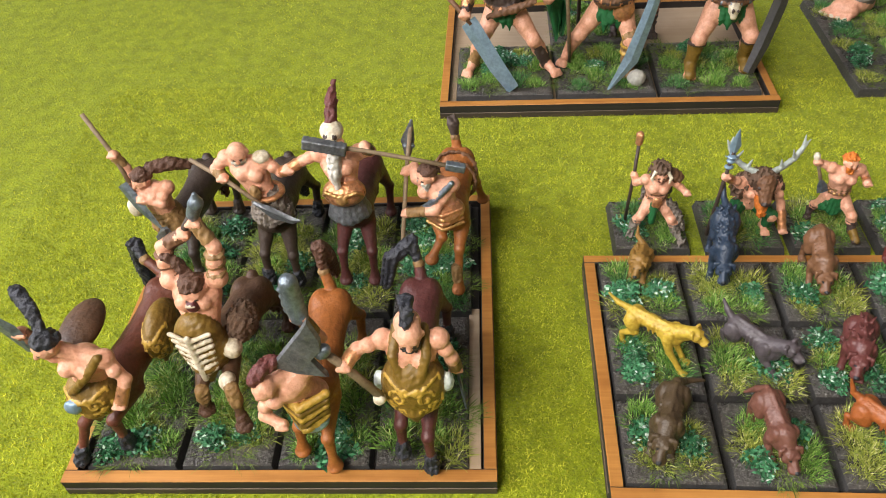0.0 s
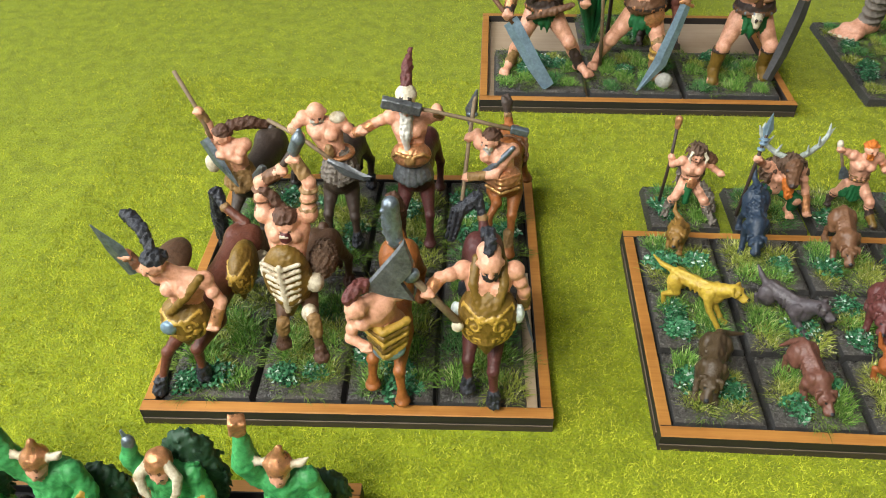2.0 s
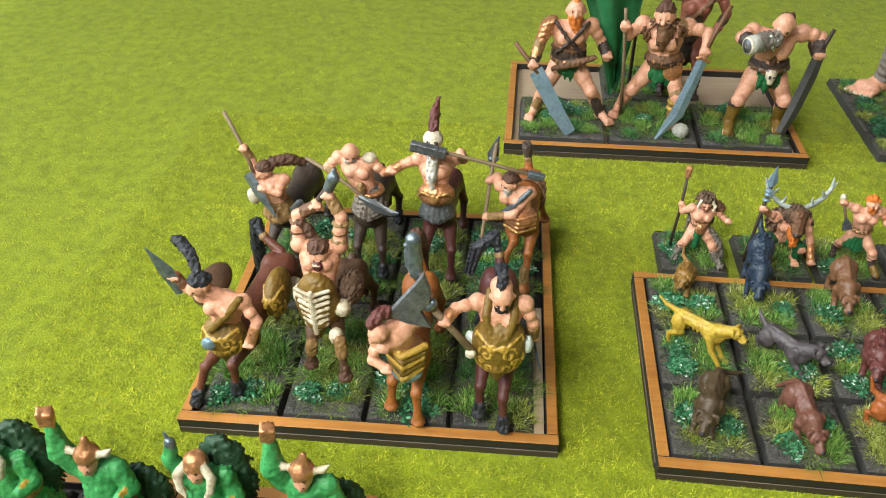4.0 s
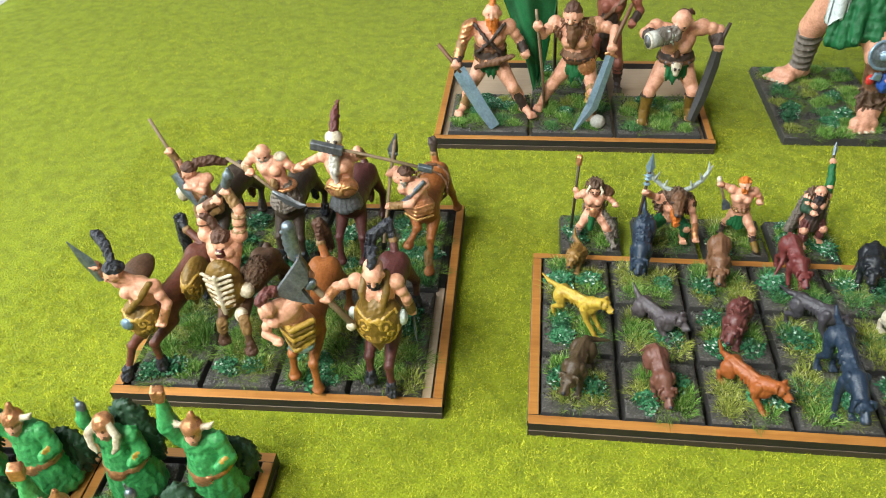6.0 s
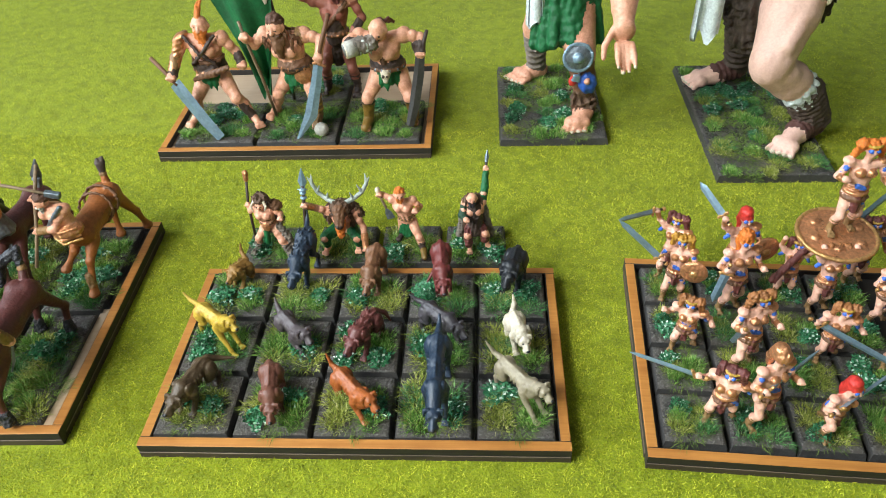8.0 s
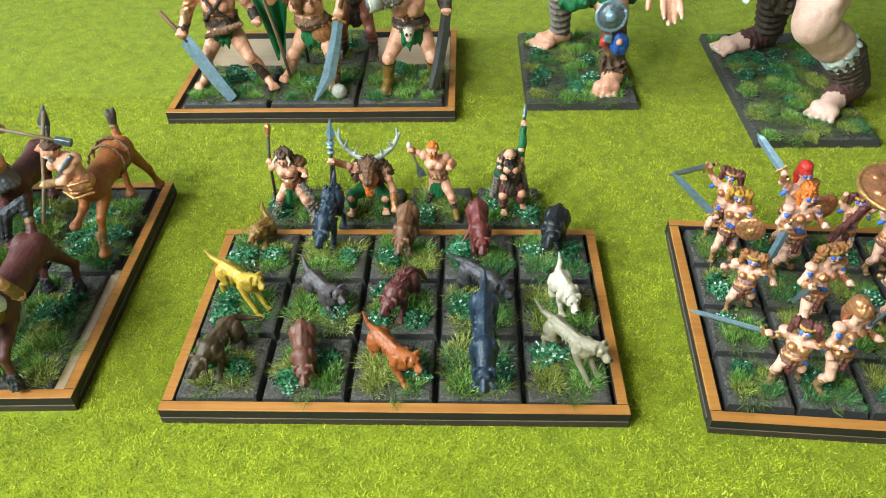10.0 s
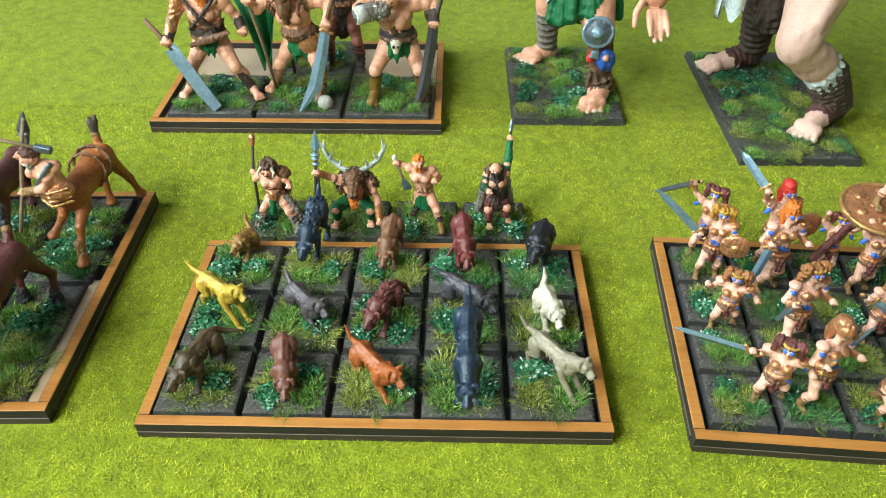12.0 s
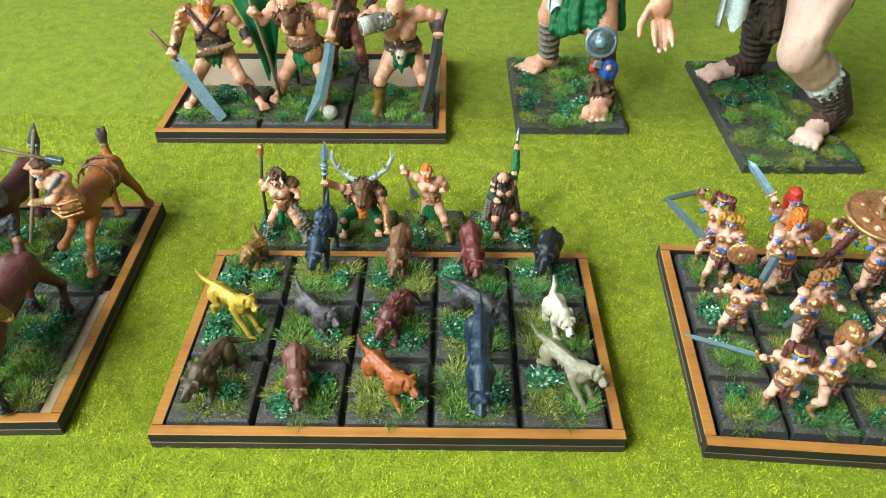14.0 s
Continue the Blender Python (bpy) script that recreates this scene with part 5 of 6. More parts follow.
def axe_youth(S):
    sk, b = "skin", 1.15
    person(S, (77.2, 97, 17.5), (76.2, 95.5, 25), (75.6, 93.5, 32), ((72.2, 96, 27.8), (68.8, 97.5, 28.6), (67.4, 96, 30)), ((80.2, 95.5, 27.5), (82.8, 95.5, 24.5), (81.4, 90.8, 25.8)),
           ((75.5, 97.5, 16), (74.5, 99.5, 10.5), (73.8, 102, 5.5), (72.6, 99.5, 4.5)), ((79, 97, 16), (82, 92.5, 11.5), (83.4, 91, 6), (84, 87.8, 4.5)), b, sk, hair="hair_orange", boot="leather_dark", cuff="bronze", look_fw=(0.2, -1, -0.1), beard="hair_orange")
    kilt(S, (77.3, 97, 16.8), 1.0, 5.6, "cloth_green", 1.55)
    belt(S, (77.2, 96.8, 18.8), 2.9, 2.5, "leather", 0.75, studs="gold_metal")
    belt(S, (77.1, 96.7, 20.2), 2.8, 2.4, "leather_tan", 0.6)
    S.cap((83.4, 91, 6.5), (84, 88, 5), 1.3, 1.1, "hide_gold")
    S.rod([(66.8, 96.5, 32), (68.8, 95.5, 26.5), (71.2, 94.5, 20)], 0.5, "shaft")
    S.blade([(69.8, 94.8, 24), (70.6, 94.6, 22), (71.4, 94.4, 19.5)], [0.5, 1.4, 1.6], 0.4, (1, 0, 0.4), "steel")
    S.ell((66.9, 96.5, 31.8), (1.0, 1.2, 1.2), "bone")


def druid(S):
    sk, b = "skin", 1.1
    person(S, (104, 98, 14.5), (103.6, 96.5, 22.5), (103, 94.3, 29.3), ((100.3, 96.5, 25), (99, 94, 21.5), (101, 89.2, 22.6)), ((106.7, 97, 25.5), (107.8, 100.5, 30), (108.2, 105, 35.5)),
           ((102.5, 98, 13), (101, 93, 12), (101.8, 94, 6), (101.8, 91, 5)), ((106, 98, 13), (108, 93.5, 12.5), (108.5, 97, 6), (109, 95, 5)), b, sk, bald=True, beard="hair_black")
    S.cap((100.3, 96.5, 25), (99, 94, 21.5), 1.6, 1.5, "robe_dark")
    S.cap((99, 94, 21.5), (100.3, 91, 22.2), 1.5, 1.3, "robe_dark")
    S.cap((106.7, 97, 25.5), (107.8, 100.5, 30), 1.6, 1.4, "cloth_green")
    S.cap((107.8, 100.5, 30), (108.1, 103.6, 34), 1.4, 1.2, "cloth_green")
    for i in range(9):
        a = math.pi * (0.05 + 0.9 * i / 8)
        S.cap((103.6 - 3 * math.cos(a), 97.5 + 2.2 * math.sin(a), 25), (103.8 - 6.2 * math.cos(a), 99 + 3.2 * math.sin(a), 7.5), 1.5, 1.5, "fur_grey", 0.3)
    S.cap((103.8, 96.5, 24), (104, 95.5, 13), 2.9, 3.0, "leather_dark")
    S.cap((101.5, 94.5, 14), (101.3, 92.5, 8), 1.8, 1.5, "hair_auburn")
    S.cap((107, 95, 14), (107.8, 94, 9), 1.8, 1.5, "hair_auburn")
    shag(S, (103.2, 96.6, 27), (3.6, 2.4, 2.2), "fur", 40, 1.4, 12)
    S.ell((103.2, 97, 27), (3.4, 2.0, 2.2), "fur")
    S.rod([(108.2, 104.5, 35), (108.4, 106.2, 37.5)], 0.5, "shaft_dark")
    S.blade([(108.4, 106.2, 37.3), (108.6, 107.3, 39.4), (108.8, 108.6, 41.5)], [0.6, 0.8, 0.1], 0.35, (1, 0, 0), "steel")


hero(21.8, 98.2, "bear-hooded hero figurine with a bronze-capped staff on grass", staff_bearer)
hero(51.2, 98.6, "antler-helmed hero figurine with orange beard and spear", stag_lord)
hero(77.6, 98.8, "red-haired bare-chested hero figurine in a green kilt", axe_youth)
hero(104.0, 98.8, "bald bearded druid figurine in fur raising a knife", druid)

# ---- the ogres ----
def ogre(x, y, label, build, tufts=14, shift=(4.5, 4.0, 0.0)):
    ob = mini("ogre_figurine", x, y, 40.5, 40.5, 0.45, label, "figurine", "ogres in the tray", tufts=tufts)
    S = Sculpt((x, y, 0), 0.55, 1.5)
    S.stretch, S.shift = np.array((1.0, 1.0, 1.12)), np.array(shift)
    build(S)
    S.finish("figure", ob)


def cleaver_ogre(S):
    sk, b = "skin", 2.2
    person(S, (-30, 190, 30), (-30, 188.5, 41.5), (-28.8, 186.5, 52), ((-39, 188, 45), (-43.5, 184, 38), (-45.5, 177.5, 32.5)), ((-21, 189, 45), (-16, 190, 38.5), (-13, 186, 34)),
           ((-34, 190, 28), (-40, 184.5, 18), (-43, 187, 9), (-45.5, 181.5, 7)), ((-26, 190, 28), (-18.5, 182.5, 20), (-13, 184, 10), (-9, 179, 8)), b, sk, beard="hair_orange", cuff="leather_dark")
    crest(S, [(-28.8, 185.5, 55), (-28.4, 187.5, 58), (-27.6, 190, 60.5)], 1.3, "hair_orange")
    S.cap((-28.6, 184, 49), (-28, 183, 45), 2.3, 1.3, "hair_orange")
    loincloth(S, (-30, 190, 30), 2.4, 8, "cloth_green", 21)
    S.ell((-30, 188.8, 34.0), (7.9, 6.9, 4.6), "leather_dark", k=0.3)
    belt(S, (-30, 189, 32), 7.4, 6.6, "leather", 1.0, studs="bronze")
    belt(S, (-30, 189, 36.5), 7.2, 6.3, "leather", 0.8)
    strap(S, [(-23, 184, 48), (-29.5, 180.6, 41.5), (-35.5, 182.5, 36)], 0.8, "leather_dark")
    strap(S, [(-37, 184, 48), (-30.5, 180.6, 41.5), (-24.5, 182.5, 36)], 0.8, "leather_dark")
    for n in range(4):
        S.ell((-40.0 - 0.9 * n, 187 - 0.8 * n, 47 - 2.2 * n), (4.2 - 0.3 * n, 4.2 - 0.3 * n, 1.5), "bronze", (0, -25, 0), 0.1)
    S.path([(-43.3, 183.6, 38.5), (-45, 179.5, 34.5)], [2.7, 2.2], "bronze", 0.1)
    S.cap((-43.3, 183.5, 39), (-44.5, 180, 35), 2.5, 2.1, "leather_tan")
    S.rod([(-54, 180, 40.5), (-45.5, 177, 32), (-43, 176, 29.5)], 1.0, "leather")
    S.blade([(-44.2, 176.3, 30.5), (-42.5, 175.5, 28.2), (-33, 172, 14.5), (-26.5, 170, 6.5)], [3.2, 3.4, 3.2, 2.6], 0.7, (0.9, 0, 0.8), "steel_blue")
    S.path([(-37, 182.5, 29), (-26, 181, 32.5), (-19, 181, 35)], [0.9, 1.6, 1.2], "leather")
    for kn, an in (((-40, 184.5, 18), (-43, 187, 9)), ((-18.5, 182.5, 20), (-13, 184, 10))):
        strap(S, [kn, an], 2.3, "leather_dark" if kn[0] > -30 else "leather_tan")


def sabre_ogre(S):
    sk, b = "skin", 2.25
    person(S, (12.5, 189, 30), (10.5, 186, 42.5), (8, 181, 53), ((0.5, 187.5, 47), (-5.0, 186, 43), (-7.5, 182, 48)), ((19.5, 186, 47), (27.5, 183, 46), (26.5, 177.5, 40.5)),
           ((8, 190, 28), (0.5, 189.5, 18.5), (-3.5, 193.5, 9), (-6, 188.5, 7)), ((16.5, 189, 28), (20, 182.5, 19.5), (20, 184, 10), (20, 178, 7.5)), b, sk, hair="hair_brown", beard="hair_brown", fw=(-0.2, -1, -0.2))
    shag(S, (9.5, 184, 46.5), (8.5, 6.4, 4.6), "leather", 110, 2.4, 31)
    S.path([(8, 179.5, 50), (8.5, 178.5, 45), (9, 180, 40)], [2.6, 2.4, 1.2], "leather")
    loincloth(S, (12.5, 189, 30), 2.4, 8, "cloth_green", 22)
    S.ell((12, 187.6, 34.0), (8.2, 7.0, 4.8), "leather", k=0.3)
    belt(S, (12.3, 188.2, 33.5), 7.8, 6.8, "leather_dark", 1.1, studs="bronze")
    S.ell((16, 184.5, 30), (4.5, 3.2, 4.6), "bronze", k=0.3)
    S.path([(20, 182.5, 20), (20, 183.5, 11), (20, 178, 7.5)], [3.3, 2.7, 2.3], "leather_tan")
    for z in (20, 17, 14):
        belt(S, (20, 183, z), 3.2, 3.2, "trim_gold", 0.5)
    S.ell((18, 186.5, 47), (4.2, 4.2, 3.2), "leather_tan")
    S.rod([(33.5, 180, 58), (28.5, 178, 46), (26, 177, 38.5)], 1.0, "leather")
    S.cap((23.8, 176.8, 38.5), (29, 176.8, 37), 0.75, 0.75, "bronze")
    S.blade([(26, 176.5, 37.5), (24, 175.5, 30), (19.5, 173, 16), (11, 170, 4.5)], [2.2, 2.5, 3.0, 0.4], 0.7, (0.9, 0, -0.3), "steel_blue")
    S.rod([(-8.5, 181.5, 55), (-7.5, 182, 48), (-5, 186, 28), (-2.5, 189, 5.5)], 0.75, "shaft")
    S.ell((23, 174, 8), (3.6, 3.2, 3.2), "stone")


def cannon_ogre(S):
    sk, b = "skin", 2.25
    person(S, (57, 187, 30), (56, 184, 42), (55.5, 177, 52.5), ((45.5, 183.5, 47), (40.5, 180, 46), (45, 174.5, 46)), ((66, 184, 47), (73.5, 183, 46), (73.5, 179.5, 40.5)),
           ((52, 187, 28), (46.5, 181, 20), (45.5, 183, 10), (44.5, 177, 7)), ((62, 188, 28), (66.5, 182, 20), (67.5, 187, 9), (67.5, 182, 7)), b, sk, cuff="leather_dark", fw=(-0.1, -1, -0.35), look_fw=(-0.3, -1, -0.6))
    S.ell((56, 179, 54.8), (2.2, 2.8, 1.4), "hair_auburn")
    crest(S, [(57, 180, 54), (59.5, 183, 54), (61, 186, 52)], 1.1, "hair_auburn")
    S.path([(52, 173.5, 48), (46, 171.5, 47.5), (42.8, 170, 47)], [3.2, 3.4, 2.6], "fur_grey")
    shag(S, (49, 172.5, 47.5), (4.2, 3.2, 3.2), "cloth_white", 24, 1.8, 51)
    S.rod([(46, 171.3, 47.4), (41.4, 169.6, 46.8)], 3.5, "stone", 18)
    S.rod([(41.5, 169.6, 46.8), (40.7, 169.2, 46.7)], [3.5, 3.2], "bone", 18)
    S.rod([(41.2, 169.45, 46.78), (40.4, 169.1, 46.66)], 2.6, "iron", 18)
    loincloth(S, (57, 187, 30), 2.4, 9, "cloth_green", 23)
    S.ell((56.8, 186, 34.5), (8.0, 6.9, 4.0), "leather_dark", k=0.3)
    belt(S, (57, 186.5, 33), 7.8, 6.8, "leather", 1.1, studs="steel")
    for kn, an in (((72, 182.6, 43), (73.3, 180.5, 41)), ((42, 178, 46), (44, 175.5, 46))):
        S.cap(kn, an, 2.8, 2.6, "leather_dark", 0.2)
    S.ell((56.5, 178.4, 31.5), (2.3, 1.8, 2.3), "bone")
    S.ell((56.5, 177.4, 29.3), (1.3, 1.2, 1.2), "bone")
    for s in (-1, 1):
        S.ell((56.5 + 0.9 * s, 176.4, 31.6), 0.55, "leather_dark", k=0.1)
    S.path([(57, 181, 41), (56, 180, 37)], [2.5, 1.4], "hair_brown")
    S.rod([(77, 181, 50), (74.5, 180, 43), (73, 179, 38)], [0.8, 1.0, 1.1], "leather_dark")
    S.blade([(73.4, 179, 40), (72.5, 178.2, 33), (69.5, 176.5, 19), (66.5, 175, 9)], [2.2, 2.6, 2.6, 2.0], 1.5, (0.9, -0.3, -0.3), "rubber_black")
    for kn, an, toe in (((46.2, 181.5, 18), (45.5, 183, 9), (44.5, 176.5, 7.2)), ((66.6, 182.5, 18), (67.5, 187, 9), (67.5, 181, 7.2))):
        S.path([kn, an, toe], [2.9, 2.5, 2.2], "hide_gold")
        belt(S, kn, 3.0, 3.0, "leather_dark", 0.6)


def banner_ogre(S):
    sk, b = "skin_red", 2.0
    person(S, (25, 222, 33), (26, 219, 47), (29.5, 213.5, 59), ((16.5, 219, 52), (8, 216, 56), (-1, 211, 60)), ((35.5, 219, 52), (40, 218, 44), (36, 213, 40)),
           ((21, 222, 31), (18, 217, 20), (17, 220, 9), (16, 215, 7)), ((29, 222, 31), (32, 217, 20), (33, 220, 9), (33, 215, 7)), b, sk, hair="hair_auburn", beard="hair_auburn", boot="leather_dark", cuff="leather_dark", look_fw=(-0.1, -1, -0.3))
    S.cap((25.5, 219.5, 46), (25, 221, 34), 5.4, 5.0, "leather_dark")
    S.cap((31, 218, 52), (35.5, 219, 53), 3.4, 3.2, "skin")
    kilt(S, (25, 222, 32), 1.8, 9, "leather_dark", 1.3)
    strap(S, [(33, 215, 52), (27, 213.5, 46), (20, 216, 39)], 1.0, "leather")
    belt(S, (25.5, 220.5, 37), 5.6, 5.2, "leather", 1.2, studs="bronze")
    S.rod([(0, 211, 5.5), (-1, 210, 40), (-3, 208.5, 80)], 0.85, "shaft_dark")
    S.rod([(-42, 203, 79), (-3, 207, 80), (4, 208, 80)], 0.8, "shaft_dark")

    def cloth(u, v):
        left, right = -41 + 30 * v**0.9, 1.5 - 9.5 * v**1.5
        x = left + (right - left) * u
        y = 205 - 6 * v + 2.4 * math.sin(7 * u + 3 * v) + 1.2 * math.sin(15 * u - 5 * v)
        return (x, y, 79 - 61 * v + 10 * (1 - u) * v * (1 - v) - 3 * math.sin(9 * u) * v**3)

    S.sheet(26, 30, cloth, 0.9, "cloth_green")
    S.cap((-7, 204.5, 66), (-3, 204.3, 57), 1.6, 1.0, "bone")
    for n in range(4):
        strap(S, [(-9.5, 204.3, 65 - 2.2 * n), (-6, 203.4, 63.6 - 2.2 * n), (-2, 204.3, 64.5 - 2.2 * n)], 0.5, "bone")


ogre(-25.6, 190.6, "bearded ogre figurine with green kilt and broad blue-grey cleaver", cleaver_ogre)
ogre(15.3, 190.9, "long-haired ogre figurine leaning on a curved sabre", sabre_ogre)
ogre(56.2, 191.2, "bare-chested ogre figurine with horn cannon and dark club", cannon_ogre)
ogre(15.0, 231.6, "red-skinned ogre figurine carrying a large green banner", banner_ogre, 14, (6.5, 2.0, -2.0))

# ---- the giants ----
def toes(S, ankle, ball, b, skin, spread=(1, 0, 0)):
    """A bare foot: instep, ball and five toes."""
    a, p, sp = V(*ankle), V(*ball), V(*spread)
    d = unit(p - a)
    S.cap(a, p, 1.5 * b, 1.2 * b, skin, 1.0)
    S.cap(p - sp * b, p + sp * b, 0.95 * b, 0.95 * b, skin, 0.8)
    S.ell(a - d * 1.0 * b - V(0, 0, 0.4 * b), 1.3 * b, skin)
    for i in range(5):
        q = p + sp * b * (-1.7 + 0.85 * i) + d * b * (1.75 - 0.15 * abs(i - 1)) - V(0, 0, 0.4 * b)
        S.cap(p + sp * b * (-1.2 + 0.6 * i), q, 0.42 * b, 0.42 * b, skin, 0.2)
        S.ell(q + d * 0.3 * b + V(0, 0, 0.22 * b), (0.32 * b, 0.3 * b, 0.2 * b), "bone", k=0.1)


def wraps(S, a, b, ra, rb, mat, turns):
    """Wrapped bindings round a limb."""
    a, b = V(*a), V(*b)
    d = unit(b - a)
    u = unit(np.cross(d, V(0.3, 0.2, 1)))
    w = np.cross(d, u)
    S.cap(a, b, ra * 0.94, rb * 0.94, mat, 0.4)
    n = turns * 12
    spiral = []
    for i in range(n + 1):
        f, t = i / n, 2 * math.pi * turns * i / n
        spiral.append(a + (b - a) * f + (ra + (rb - ra) * f) * 0.97 * (math.cos(t) * u + math.sin(t) * w))
    S.path(spiral, [0.13 * ra] * len(spiral), mat, 0.3)


def kilted_giant():
    x, y = 140.4, 214.2
    ob = mini("giant_figurine", x, y, 53, 77.5, 0.5, "barefoot giant figurine in a green kilt on a grassy base", "figurine", "giants", low=-1.0, tufts=34)
    S = Sculpt((x, y, 0), 0.7, 2.5)
    sk = "skin"
    S.cap((148, 210, 62), (152, 192, 38), 10.5, 7.0, sk, 1.5)
    S.cap((152, 191, 38), (155, 194, 22), 6.4, 5.4, "leather", 1.0)
    S.cap((155, 194, 22), (156, 194, 9), 5.4, 4.2, "fur", 1.0)
    shag(S, (155.5, 193.5, 14), (5.0, 4.8, 6.0), "fur", 110, 2.6, 61)
    toes(S, (155.8, 192.5, 7.5), (152.5, 186.5, 5.4), 3.3, sk)
    S.cap((140, 217, 60), (133, 230, 35), 10, 6.6, sk, 1.5)
    wraps(S, (133, 231, 33), (135, 239, 9), 6.2, 4.6, "wrap_grey", 6)
    toes(S, (134, 239, 7.2), (127.5, 236.5, 5.4), 3.3, sk, (0.65, -0.75, 0))
    rnd = random.Random(9)
    for i in range(34):
        a = 2 * math.pi * i / 34
        d, f = V(math.cos(a), math.sin(a), 0), rnd.uniform(0.8, 1.2)
        S.cap(V(145, 211, 72) + d * V(11, 10, 0), V(146, 205, 43 + 3 * math.sin(3 * a)) + d * V(14 * f, 12.5 * f, 0), 2.8 * f, 2.6, "cloth_green", 0.5)
    S.cap((145, 211, 74), (146, 207, 48), 12, 12, "cloth_green", 1.5)
    belt(S, (145, 211, 74), 13.5, 12.5, "leather_dark", 2.6, studs="bronze")
    S.sheet(10, 24, lambda u, v: (127 + 7.5 * u, 203 - 3.5 * u - 2.5 * v + 1.1 * math.sin(9 * u), 82 - 32 * v - 2.5 * math.sin(8 * u) * v), 1.8, "cloth_white")
    S.path([(145, 212, 76), (147, 209, 92), (149, 204, 112)], [12.5, 14.5, 13], sk, 2.0)
    for s in (-1, 1):
        S.ell((149 + 6 * s, 193.5, 113), (7, 5, 6), sk, k=1.5)
        S.ell((149 + 6 * s, 203, 118), (9, 8, 8), sk, k=2)
    S.path([(163, 198, 118), (164.5, 172, 103), (161.5, 153, 88), (160.2, 146, 80)], [8.0, 6.4, 5.4, 3.9], sk, 1.5)
    S.path([(163.5, 164, 97), (162.4, 157, 91)], [6.5, 6.0], "hair_auburn", 0.6)
    S.path([(162, 158, 92), (161, 148, 82), (160.8, 142.5, 75)], [5.6, 4.8, 3.8], sk, 1.5)
    S.ell((160.8, 141.5, 73), (4.6, 3.0, 5.6), sk, (25, 0, 0), k=1.0)
    for dx, dz in ((-2.9, -9.8), (-0.9, -12.2), (1.3, -11.6), (3.4, -9.6)):
        S.path([(161 + 0.85 * dx, 138.5, 69), (161.4 + dx, 134.5, 73 + dz * 0.72), (161.6 + dx, 131.5, 73 + dz)], [1.35, 1.2, 0.85], sk, 0.3)
        S.ell((161.6 + dx, 130.7, 73 + dz), (0.6, 0.4, 0.7), "bone", k=0.1)
    S.path([(157, 141, 74), (153.6, 137.5, 69), (153.2, 135, 65)], [1.5, 1.3, 0.95], sk, 0.3)
    S.path([(134, 202, 116), (127, 190, 100), (131, 178, 108)], [8.5, 6.6, 5.2], sk, 1.5)
    S.ell((131, 176, 110), 5.4, sk, k=1)
    face(S, (149, 192, 131), (0, -1, -0.4), 5.0, sk, "hair_brown", "hair_brown")
    disc = [(150 + 6.6 * math.cos(a), 184 + 1.4 * math.sin(a), 41 + 6.3 * math.sin(a)) for a in np.linspace(0, 2 * math.pi, 22)]
    S.ell((150, 185, 41), (6.4, 2.2, 6.4), "steel", (-14, 0, 0), k=0.3)
    S.path(disc, [0.7] * len(disc), "steel_blue", 0.1)
    S.ell((150, 182.6, 41.3), (2.3, 1.5, 2.3), "steel_blue", (-14, 0, 0), k=0.1)
    S.ell((155.5, 186, 27), (4.2, 3.0, 5.4), "cloth_blue", k=0.3)
    S.ell((154.8, 182.9, 29.5), 1.4, "skin", k=0.2)
    S.box((150, 184.5, 30.5), (1.8, 1.1, 1.9), "steel_blue", (10, 10, 0))
    S.ell((148.6, 187, 27.5), (2.1, 1.9, 2.3), "rag_red", k=0.2)
    S.finish("figure", ob)


